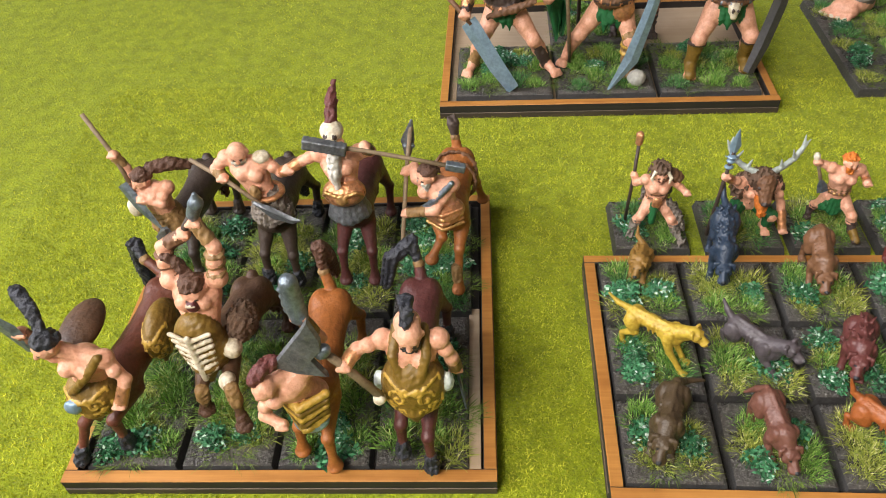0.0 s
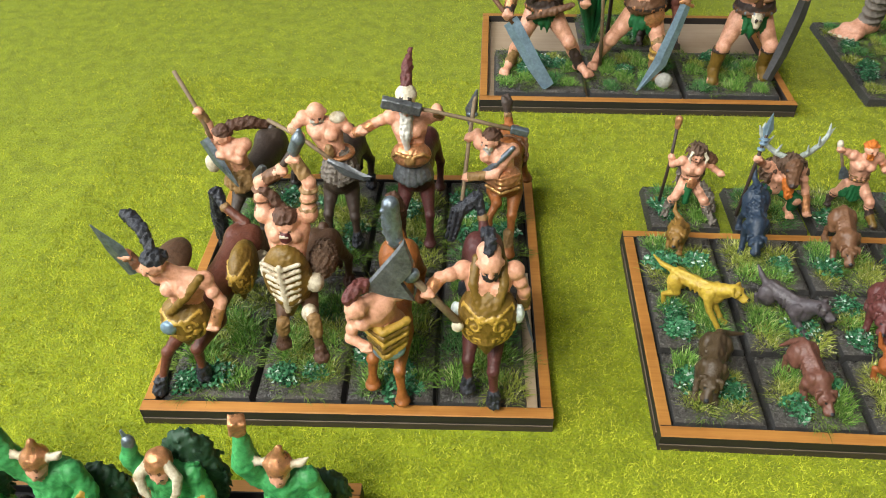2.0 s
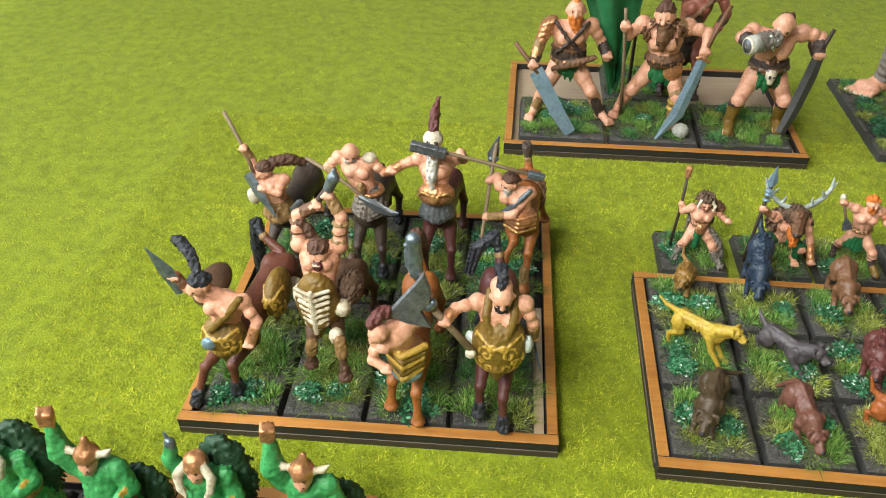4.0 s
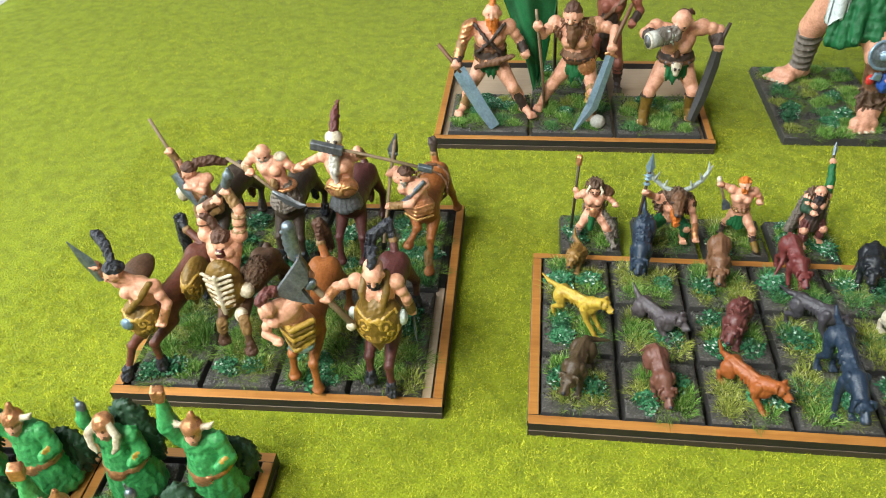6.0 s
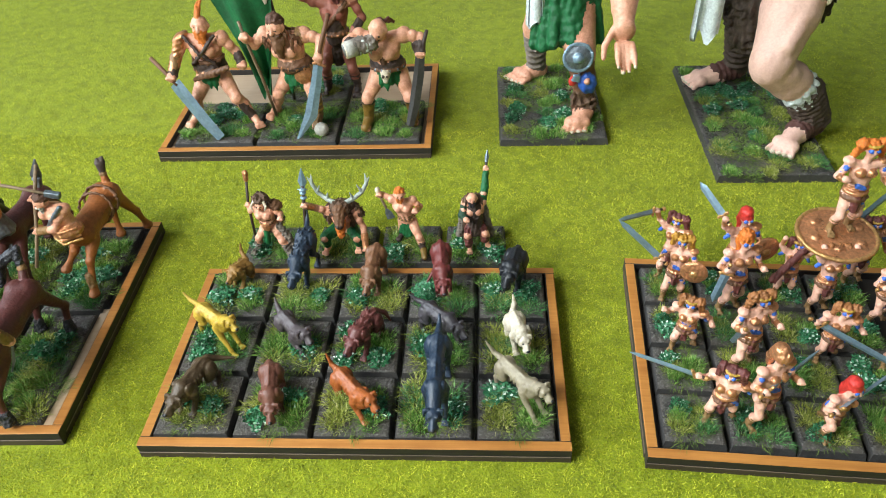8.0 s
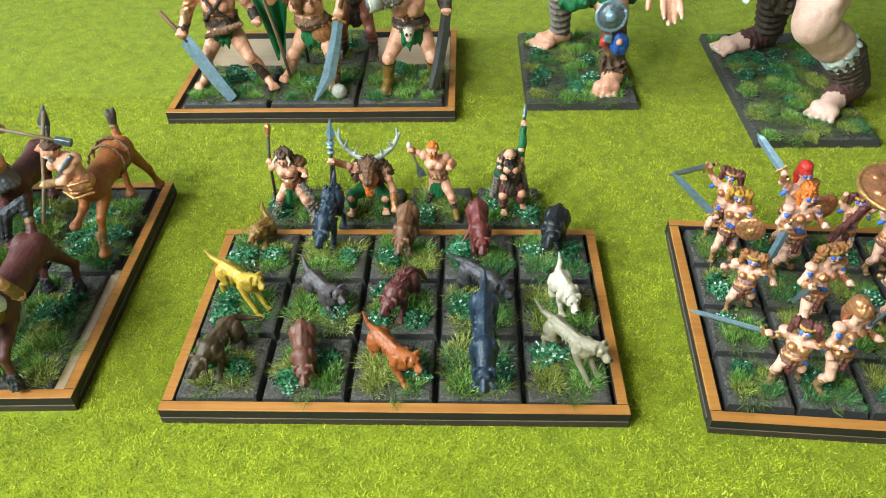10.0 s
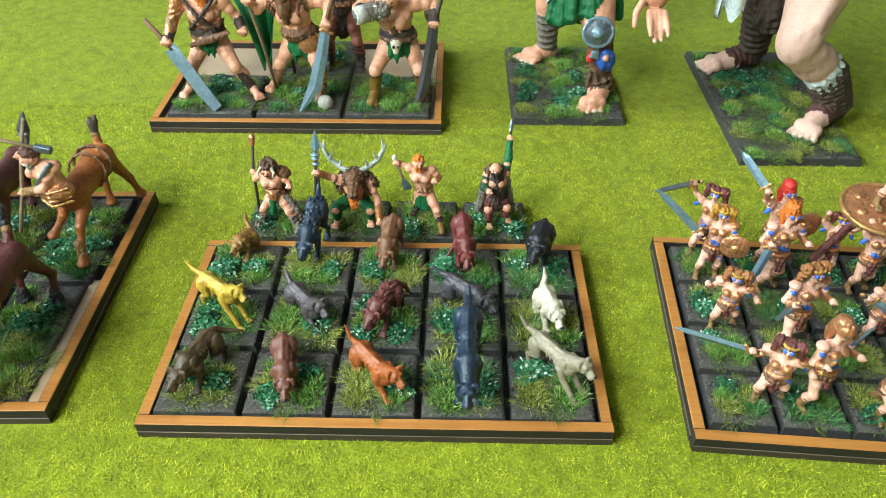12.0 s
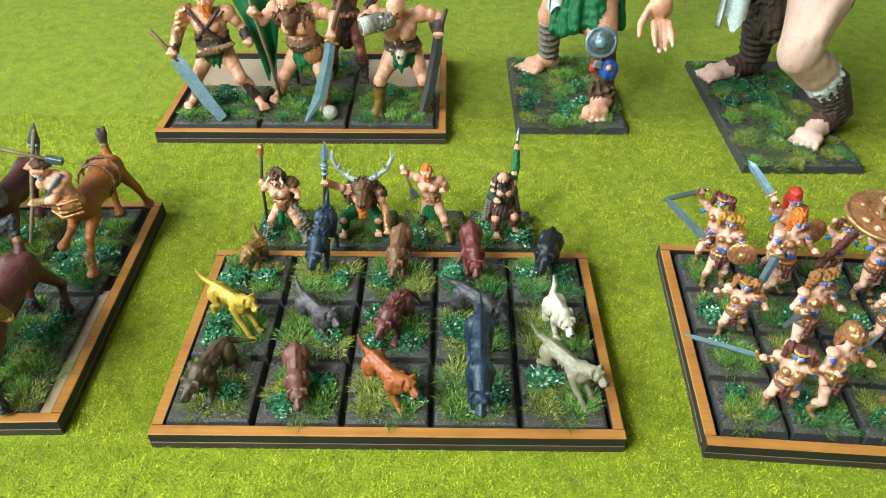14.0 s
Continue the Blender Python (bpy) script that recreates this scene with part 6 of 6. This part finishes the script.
def furred_giant():
    x, y = 237.2, 197.0
    ob = mini("giant_figurine", x, y, 53, 106, 0.0, "striding pale giant figurine in dark fur on a long base", "figurine", "giants", low=-1.0, tufts=52)
    S = Sculpt((x, y, 0), 0.78, 3.0)
    sk = "skin_pale"
    S.path([(241, 190, 84), (236, 177, 64), (230, 167, 49)], [14.5, 12, 9], sk, 2.0)
    S.ell((229, 165.5, 47), (8.2, 7.8, 8), sk, k=2)
    S.path([(229, 166, 44), (242, 173, 34), (250, 176, 28)], [8.0, 8.4, 7.0], sk, 2.0)
    for p, q in (((232, 161, 56), (240, 170, 70)), ((238, 165, 42), (246, 171, 33)), ((240, 172, 72), (246, 178, 86))):
        S.cap(p, q, 3.0, 2.0, sk, 3.0)
    for n in range(13):
        a = 2 * math.pi * n / 13
        S.cap((248 + 4.6 * math.cos(a), 175 + 7.8 * math.sin(a), 29 + 5.5 * math.cos(a)), (252.5 + 4.4 * math.cos(a), 176.5 + 7.6 * math.sin(a), 23 + 4.5 * math.cos(a)), 1.9, 0.8, "cloth_white", 0.4)
    wraps(S, (250, 176, 28), (261, 179, 10), 8.6, 7.2, "wrap_dark", 8)
    wraps(S, (261, 179, 9), (251, 171, 8), 6.2, 5.2, "wrap_red", 6)
    toes(S, (251, 170.5, 7.6), (245, 164, 6.2), 3.3, sk, (0.65, -0.75, 0))
    S.ell((264.5, 183.5, 8.5), (4, 4, 4.5), sk)
    S.path([(232, 208, 74), (233, 220, 46)], [14, 9], sk, 2.0)
    wraps(S, (233, 221, 44), (239, 231, 13), 8.6, 6.4, "wrap_dark", 8)
    wraps(S, (240, 232, 10), (227, 229, 8), 5.6, 5.0, "wrap_red", 5)
    toes(S, (227, 229, 7.4), (219.5, 228, 6.0), 3.4, sk, (0.15, -0.95, 0))
    S.path([(233, 196, 92), (226, 193, 66), (225, 190, 48)], [18, 13, 8], "fur_dark", 1.5)
    shag(S, (227, 192, 68), (14, 12, 22), "fur_dark", 700, 2.4, 72)
    S.sheet(10, 22, lambda u, v: (199 + 10 * u, 184 + 3.0 * math.sin(6 * u), 96 - 46 * v - 3 * math.sin(12 * u) * v), 2.0, "cloth_white")
    S.path([(262, 203, 100), (258, 206, 70), (257, 207, 52)], [12, 10, 5], "fur_dark", 1.0)
    shag(S, (259, 205, 76), (10, 8, 26), "fur_dark", 160, 4.0, 73)
    S.path([(238, 200, 92), (240, 196, 112), (241, 192, 132)], [20, 22, 20], sk, 3)
    S.ell((243, 178, 88), (9, 7, 7), "hair_auburn", k=0.6)
    for n in range(9):
        f = n / 8
        p = V(229 + 30 * f, 171 + 8 * (2 * f - 1) ** 2, 80 - 6 * math.sin(math.pi * f))
        S.cap(p, p - V(0, 0.6, 6.5), 1.5, 0.4, "bone", 0.2)
    strap(S, [V(229 + 30 * f, 171.5 + 8 * (2 * f - 1) ** 2, 81 - 6 * math.sin(math.pi * f)) for f in np.linspace(0, 1, 9)], 0.8, "leather_dark")
    for s in (-1, 1):
        S.ell((241 + 10 * s, 178, 134), (11, 8, 9), sk, k=2)
        S.path([(241 + 22 * s, 192, 138), (241 + 30 * s, 184, 118), (241 + 29 * s, 166, 112)], [11, 9, 7.5], sk, 2)
        S.ell((241 + 29 * s, 162, 112), 8, sk, k=1.5)
    face(S, (241, 178, 156), (0, -1, -0.4), 6.5, sk, "hair_brown", None)
    S.finish("figure", ob)


kilted_giant()
furred_giant()

# ---- the sword fighters ----
ATURN = pose(156.6, -0.8, 0, 0, 0, -3.4)


def fighter(col, row, label, spot, turn, hair, stance, sword=None, buns=True, lean=0.0, shield=None, crown=None, lift=0.0, b=1.0, place=True):
    """A bronze-clad fighter with blue war paint. spot: where its feet stand, turn: which way it faces."""
    at = ATURN @ Vector((4.6 + 19.8 * col + 9.9, 4.6 + 19.8 * row + 9.9, 0))
    ob = mini("fighter_figurine", at.x, at.y, 19.8, 19.8, -3.4, label, "figurine", "fighters in the tray", tufts=6)
    S = Sculpt((at.x, at.y, 0), 0.29)
    fighter_body(S, spot, turn, hair, stance, sword, buns, lean, shield, crown, lift, b)
    S.finish("figure", ob)


def fighter_body(S, spot, turn, hair, stance, sword, buns, lean, shield, crown, lift, b):
    a = radians(turn)
    fw, side, o = V(math.sin(a), -math.cos(a), 0), V(math.cos(a), math.sin(a), 0), V(spot[0], spot[1], 6.0 + lift)
    P = lambda s, f, u: tuple(o + b * (s * side + f * fw + u * V(0, 0, 1)))
    sk = "skin_fair"
    crouch = 3.2 if stance == "lunge" else 0.0
    hipz, chez = 13.5 - crouch, 20.5 - crouch - 0.4 * abs(lean)
    up = {"raise": ((-6.5, 0.5, 25), (-7.5, 1.5, 29)), "lunge": ((-6.5, 2.0, 19 - crouch), (-7.5, 5.0, 19)), "guard": ((-6.2, 0.6, 19), (-5.5, 3.8, 20)), "bear": ((-5.8, 0.5, 25), (-5.2, 0.5, 29))}[stance]
    low = {"raise": ((5.8, 0, 19), (6.2, 3, 17)), "lunge": ((6.2, -1.5, 18 - crouch), (7.5, 0.5, 14)), "guard": ((5.8, 1.0, 18), (5.4, 4.2, 19)), "bear": ((5.8, 0.5, 25), (5.2, 0.5, 29))}[stance]
    stride = 4.2 if stance == "lunge" else 2.0
    person(S, P(0, 0, hipz), P(0, lean * 0.5, chez), P(0, lean * 0.8 + 0.6, chez + 6.6), (P(-3.9, lean * 0.5, chez + 2.2), P(*up[0]), P(*up[1])), (P(3.9, lean * 0.5, chez + 2.2), P(*low[0]), P(*low[1])),
           (P(-1.5, 0, hipz - 0.5), P(-2.6, 1.2 + stride * 0.5, 7), P(-2.8, stride * 0.6 - 1.0, 1.2), P(-3.0, stride * 0.6 + 1.4, 0.5)), (P(1.5, 0, hipz - 0.5), P(2.6, 0.6, 7), P(2.9, -stride, 1.2), P(3.2, 2.0 - stride, 0.5)),
           b * 0.92, sk, fw=tuple(fw), boot="leather_tan", cuff=None if stance == "lunge" else "bronze")
    for s in (-1, 1):
        S.ell(P(1.35 * s, lean * 0.5 + 1.9, chez + 0.1), 1.35 * b, "bronze", k=0.1)
        S.ell(P(4.3 * s, lean * 0.5, chez + 2.9), (1.6 * b, 1.6 * b, 1.0 * b), "bronze" if s > 0 else sk, k=0.2)
    belt(S, P(0, 0.2, hipz + 0.8), 2.7 * b, 2.4 * b, "bronze", 0.6 * b)
    belt(S, P(0, 0.2, hipz + 2.2), 2.55 * b, 2.3 * b, "bronze", 0.42 * b)
    belt(S, P(0, 0.2, hipz - 0.8), 2.9 * b, 2.6 * b, "leather", 0.7 * b)
    S.cap(P(0, 2.0, hipz), P(0, 2.6, hipz - 4.0), 1.3 * b, 1.0 * b, "hair_auburn")
    head = P(0, lean * 0.8 + 0.6, chez + 6.6)
    top = lambda s, f, u: P(s, lean * 0.8 + 0.6 + f, chez + 6.6 + u)
    S.ell(top(0, -0.5, 0.7), (2.05 * b, 2.05 * b, 1.9 * b), hair, k=0.2)
    if buns:
        for s in (-1, 1):
            S.ell(top(2.5 * s, -0.6, 1.3), 1.55 * b, hair, k=0.2)
            S.cap(top(2.7 * s, -0.6, 0.4), top(3.4 * s, -1.2, -2.6), 1.1 * b, 0.8 * b, hair, 0.2)
        belt(S, top(0, -0.3, 1.4), 1.9 * b, 1.9 * b, "trim_gold", 0.32 * b)
    else:
        S.ell(top(0, -0.9, 2.3), (2.0 * b, 2.3 * b, 1.5 * b), hair, k=0.3)
        S.path([top(0, -2, 1), top(0, -3, -2), top(0, -3.2, -5)], [1.5 * b, 1.4 * b, 0.7 * b], hair, 0.2)
    if crown:
        S.ell(top(0, 0.2, 0.9), (2.2 * b, 2.2 * b, 2.2 * b), crown, k=0.15)
        S.path([top(0, -1.5, 2.2), top(0, 0, 3.2), top(0, 1.4, 2.4)], [0.5 * b, 0.7 * b, 0.4 * b], crown, 0.2)
    for p, q in (((-1.7, 2.0, 9.5), (-2.9, 2.0, 8.2)), ((2.2, 1.2, 10.6), (3.3, 0.6, 9.0)), ((-0.9, 2.2, hipz + 3.2), (0.9, 2.2, hipz + 2.4)), ((4.6, 0.9, chez + 0.9), (5.3, 0.6, chez - 0.6)), ((-4.9, 1.0, chez + 1.2), (-5.6, 0.8, chez + 0.2))):
        S.cap(P(*p), P(*q), 0.75 * b, 0.6 * b, "warpaint", 0.05)
    S.ell(top(0.85, 1.35, 0.1), 0.6 * b, "warpaint", k=0.05)
    S.ell(top(-0.85, 1.35, 0.1), 0.6 * b, "warpaint", k=0.05)
    if sword:
        h, tip = V(*P(*up[1])), V(*sword)
        d = unit(tip - h)
        S.rod([h - d * 2.2, h + d * 1.6], 0.5, "leather_dark")
        S.ell(h - d * 2.4, 0.8, "gold_metal", k=0.1)
        w = unit(np.cross(d, V(0.3, 1, 0.2)))
        S.cap(h + d * 1.6 - w * 1.9, h + d * 1.6 + w * 1.9, 0.55, 0.55, "gold_metal", 0.1)
        length = np.linalg.norm(tip - h)
        S.blade([h + d * 1.6, h + d * length * 0.85, tip], [1.5, 1.35, 0.1], 0.5, tuple(w), "steel_blue")
    if shield:
        c = V(*P(low[1][0] * 1.05, low[1][1] + 1.2, low[1][2]))
        S.ell(c, (4.6 * b, 1.4 * b, 4.6 * b), shield, (0, 0, turn), k=0.15)
        S.ell(c + fw * 1.0, (1.4 * b, 1.1 * b, 1.4 * b), "gold_metal", (0, 0, turn), k=0.1)


fighter(0, 3, "auburn-haired bronze-armoured fighter figurine with a levelled sword", (175.5, 76, 0), -35, "hair_auburn", "raise", (154.5, 75, 34))
fighter(0, 2, "golden-haired fighter figurine with sword raised and round shield", (175, 65, 0), -20, "hair_gold", "guard", (153, 67, 40.5), shield="bronze")
fighter(1, 3, "red-plumed fighter figurine with upright sword and bronze shield", (197, 73, 0), 10, "rag_red", "raise", (180.5, 78, 48), False, shield="bronze", b=1.12)
fighter(0, 1, "brown-haired fighter figurine crouching in bronze and blue paint", (174.5, 42, 0), -25, "hair_tan", "lunge", None, lean=3.0)
fighter(1, 2, "orange-haired fighter figurine in bronze with blue face paint", (193.5, 60, 0), 10, "hair_orange", "guard", (186, 55, 14), False, b=1.15)
fighter(1, 1, "brown-haired fighter figurine with bronze breastplate and blue paint", (191.5, 34, 0), 15, "hair_tan", "guard", (189, 38, 12), b=1.12)
fighter(1, 0, "bronze-helmed fighter figurine striding with two blades", (190.5, 11.5, 0), 25, "bronze", "guard", (207, 22, 27), False, crown="bronze", b=1.12)
fighter(0, 0, "auburn-haired fighter figurine lunging with a long sword", (180, 13, 0), -30, "hair_auburn", "lunge", (153, 26, 21), lean=3.5, b=1.08)
fighter(2, 0, "red-haired fighter figurine lunging with spread arms", (210, 9, 0), 25, "rag_red", "lunge", (232, 22, 18), False, lean=3.0)
fighter(2, 1, "brown-cloaked fighter figurine with a grey sword", (220, 38, 0), -15, "hair_tan", "lunge", (240, 26, 12), lean=2.0)
fighter(2, 2, "orange-haired shield bearer figurine holding arms up", (224, 60, 0), 0, "hair_tan", "bear", None)
fighter(3, 0, "auburn-haired fighter figurine in bronze with a sword", (232, 12, 0), 0, "hair_auburn", "guard", (238, 4, 34))
fighter(3, 1, "tan-haired fighter figurine in bronze with a sword", (240, 34, 0), -20, "hair_tan", "raise", (244, 20, 40))
fighter(3, 2, "orange-haired fighter figurine in bronze with a sword", (242, 54, 0), 10, "hair_orange", "guard", (252, 46, 34))
fighter(3, 3, "auburn-haired fighter figurine at the back rank", (241, 74, 0), 0, "hair_auburn", "raise", (247, 80, 44))


def shield_queen():
    at = ATURN @ Vector((4.6 + 19.8 * 2 + 9.9, 4.6 + 19.8 * 3 + 9.9, 0))
    ob = mini("fighter_figurine", at.x, at.y, 19.8, 19.8, -3.4, "orange-haired leader figurine standing on a raised bronze shield", "figurine", "fighters in the tray", tufts=6)
    S = Sculpt((at.x, at.y, 0), 0.4)
    S.shift = np.array((5.0, 1.0, 0.0))
    fighter_body(S, (209.5, 66, 0), -20, "hair_auburn", "bear", None, True, 0.0, None, None, 0.0, 0.88)
    S.ell((220, 65, 34.5), (13.2, 12.6, 1.7), "bronze", (6, 0, 0), k=0.2)
    ring = [(220 + 12.6 * math.cos(a), 65 + 12.0 * math.sin(a), 35.0 + 1.3 * math.sin(a)) for a in np.linspace(0, 2 * math.pi, 30)]
    S.path(ring, [0.7] * 30, "gold_metal", 0.1)
    for i in range(6):
        a = 2 * math.pi * i / 6 + 0.3
        S.ell((220 + 8 * math.cos(a), 65 + 7.6 * math.sin(a), 36 + 0.8 * math.sin(a)), (1.5, 1.5, 0.6), "bronze", k=0.2)
    S.path([(203, 62, 17), (208, 63, 25), (212, 64, 31)], [1.4, 1.2, 1.0], "hair_auburn", 0.2)
    fighter_body(S, (220.0, 65, 0), 0, "hair_orange", "guard", None, True, 0.0, None, None, 30.5, 1.2)
    S.finish("figure", ob)


shield_queen()

# ---- the green-robed figures ----
GTURN = pose(-126.6, -76.0, 0, 0, 0, 1.6), pose(-180.0, -77.4, 0, 0, 0, 1.6)


def robed(tray_no, col, row, label, raised, cap, tusks, seed):
    at = GTURN[tray_no] @ Vector((4.4 + 22.3 * col + 11, 4.3 + 24 * row + 12, 0))
    ob = mini("robed_figurine", at.x, at.y, 22.2, 24, 1.6, label, "figurine", "robed figures in the trays", tufts=5)
    S = Sculpt((at.x, at.y, 0), 0.4)
    S.stretch = np.array((1.1, 1.05, 1.36))
    x, y = at.x + (2.5 if col else 0.5) + 3.0 * tray_no, at.y + 3.5
    for i in range(14):
        a = 2 * math.pi * i / 14
        d = V(math.cos(a), math.sin(a), 0)
        S.cap(V(x, y, 20) + d * 2.6, V(x, y, 7) + d * V(6.0, 5.2, 0), 1.9, 1.8, "robe_green", 0.5)
    S.cap((x, y, 21), (x, y, 9), 3.6, 5.0, "robe_green", 0.5)
    S.ell((x, y, 22.5), (5.2, 3.6, 3.4), "robe_green", k=0.8)
    mane = (3.0, 20.0, 10.0) if not raised else (5.0, 13.0, 6.5)
    S.ell((x + mane[0], y + 4, mane[1]), (5.5, 3.0, mane[2]), "robe_dark", k=0.6)
    shag(S, (x + mane[0], y + 4, mane[1]), (5.6, 3.2, mane[2]), "robe_dark", 110, 1.8, seed)
    face(S, (x, y - 2.2, 26.8), (0, -1, -0.25), 1.05, "skin", "leather", None)
    S.ell((x, y - 1.2, 28.3), (2.6, 2.7, 2.2), cap, k=0.3)
    if raised:
        S.cap((x, y - 1, 29), (x + 0.6, y - 0.6, 31.8), 1.8, 0.7, cap)
        for s in (-1, 1):
            S.path([(x + 2.2 * s, y - 1.2, 28.4), (x + 4.4 * s, y - 1, 28.8), (x + 5.8 * s, y - 1, 30.2)], [0.8, 0.7, 0.3], "bone")
    for s in (-1, 1):
        if tusks:
            S.path([(x + 2.0 * s, y - 2.2, 28.2), (x + 3.7 * s, y - 3.4, 26.4), (x + 3.2 * s, y - 4.6, 24.0), (x + 2.0 * s, y - 5.4, 22.8)], [1.0, 1.0, 0.85, 0.4], "bone", 0.1)
        S.ell((x + 4.6 * s, y - 0.4, 23.6), (2.2, 2.2, 1.9), "robe_green")
    if raised:
        S.path([(x - 4.6, y, 23.5), (x - 6.4, y - 0.5, 27.5), (x - 6.0, y, 33.5)], [2.4, 2.5, 1.4], "robe_green")
        S.box((x - 6.0, y, 36.4), (1.5, 1.3, 1.7), "bronze", (8, 10, 20))
    else:
        S.path([(x - 4.6, y, 23.5), (x - 6.4, y, 27), (x - 5.6, y + 0.5, 30)], [2.0, 1.6, 1.2], "robe_green")
        S.ell((x - 5.4, y + 0.5, 31), (1.2, 1.2, 1.3), "steel")
        S.blade([(x - 5.4, y + 0.5, 31), (x - 6, y + 0.8, 33.5)], [1.0, 0.3], 0.5, (1, 0, 0), "steel")
    S.path([(x + 4.6, y, 23.5), (x + 6.6, y - 1.5, 19.5), (x + 5.0, y - 4.4, 19)], [2.0, 1.8, 1.3], "robe_green")
    for k in range(4):
        strap(S, [(x + 6.6 - 0.25 * k, y - 2.9 - 0.4 * k, 20.8), (x + 6.6 - 0.25 * k, y - 2.9 - 0.4 * k, 17.8)], 0.45, "trim_gold")
    belt(S, (x, y - 0.2, 15.5), 5.0, 4.6, "bronze", 0.9, studs="bronze")
    S.ell((x - 0.5, y - 4.8, 14.5), (2.6, 1.2, 1.6), "bronze")
    S.finish("figure", ob)


for number, column, line, up_arm, headgear, tusk in ((0, 1, 1, True, "bronze", False), (0, 0, 1, False, "bronze", True), (0, 1, 0, False, "bronze", True), (0, 0, 0, True, "bronze", False),
                                                      (1, 1, 1, True, "bronze", False), (1, 0, 1, False, "bronze", True), (1, 1, 0, False, "bronze", False)):
    robed(number, column, line, "green-robed figurine with %s and fur cloak" % ("a raised sleeve, bronze cap" if up_arm else "a tusked brown hood"), up_arm, headgear, tusk, 80 + 7 * number + 3 * column + line)


# ---- the pile of the mat ----
def pile():
    """Short upright fibres over the part of the mat nearest the models."""
    rng = np.random.default_rng(5)
    n, m = 420000, 260000
    x, y = np.r_[rng.uniform(-400, 360, n), rng.uniform(-200, 300, m)], np.r_[rng.uniform(-75, 520, n), rng.uniform(-75, 190, m)]
    n += m
    keep = np.ones(n, bool)
    for (x0, y0, x1, y1) in ((-139, 1, -28, 110), (-1, 0, 135, 82), (-50, 167, 82, 253), (160, 0, 266, 86), (-180, -77, -74, -20), (115, 176, 167, 252), (211, 145, 263, 249), (10, 86, 116, 111)):
        keep &= ~((x > x0) & (x < x1) & (y > y0) & (y < y1))
    far = np.clip(np.maximum((-170 - x) / 230, (y - 200) / 300), 0, 1)
    keep &= rng.random(n) > far
    x, y = x[keep], y[keep]
    n = len(x)
    a, h = rng.uniform(0, 2 * np.pi, n), rng.uniform(0.3, 1.35, n)
    w, lx, ly = rng.uniform(0.10, 0.20, n), rng.normal(0, 0.7, n), rng.normal(0, 0.7, n)
    v = np.empty((n, 3, 3))
    v[:, 0] = np.stack([x - w * np.cos(a), y - w * np.sin(a), np.full(n, -1.1)], 1)
    v[:, 1] = np.stack([x + w * np.cos(a), y + w * np.sin(a), np.full(n, -1.1)], 1)
    v[:, 2] = np.stack([x + lx, y + ly, -1.0 + h], 1)
    me = bpy.data.meshes.new("mat_pile")
    me.from_pydata((v.reshape(-1, 3) * MM).tolist(), [], np.arange(3 * n).reshape(-1, 3).tolist())
    me.materials.append(M["flock_fibre"])
    tagged(new("mat_pile", me), "short lime green fibres of the grass mat", "grass", kind="stuff")


pile()
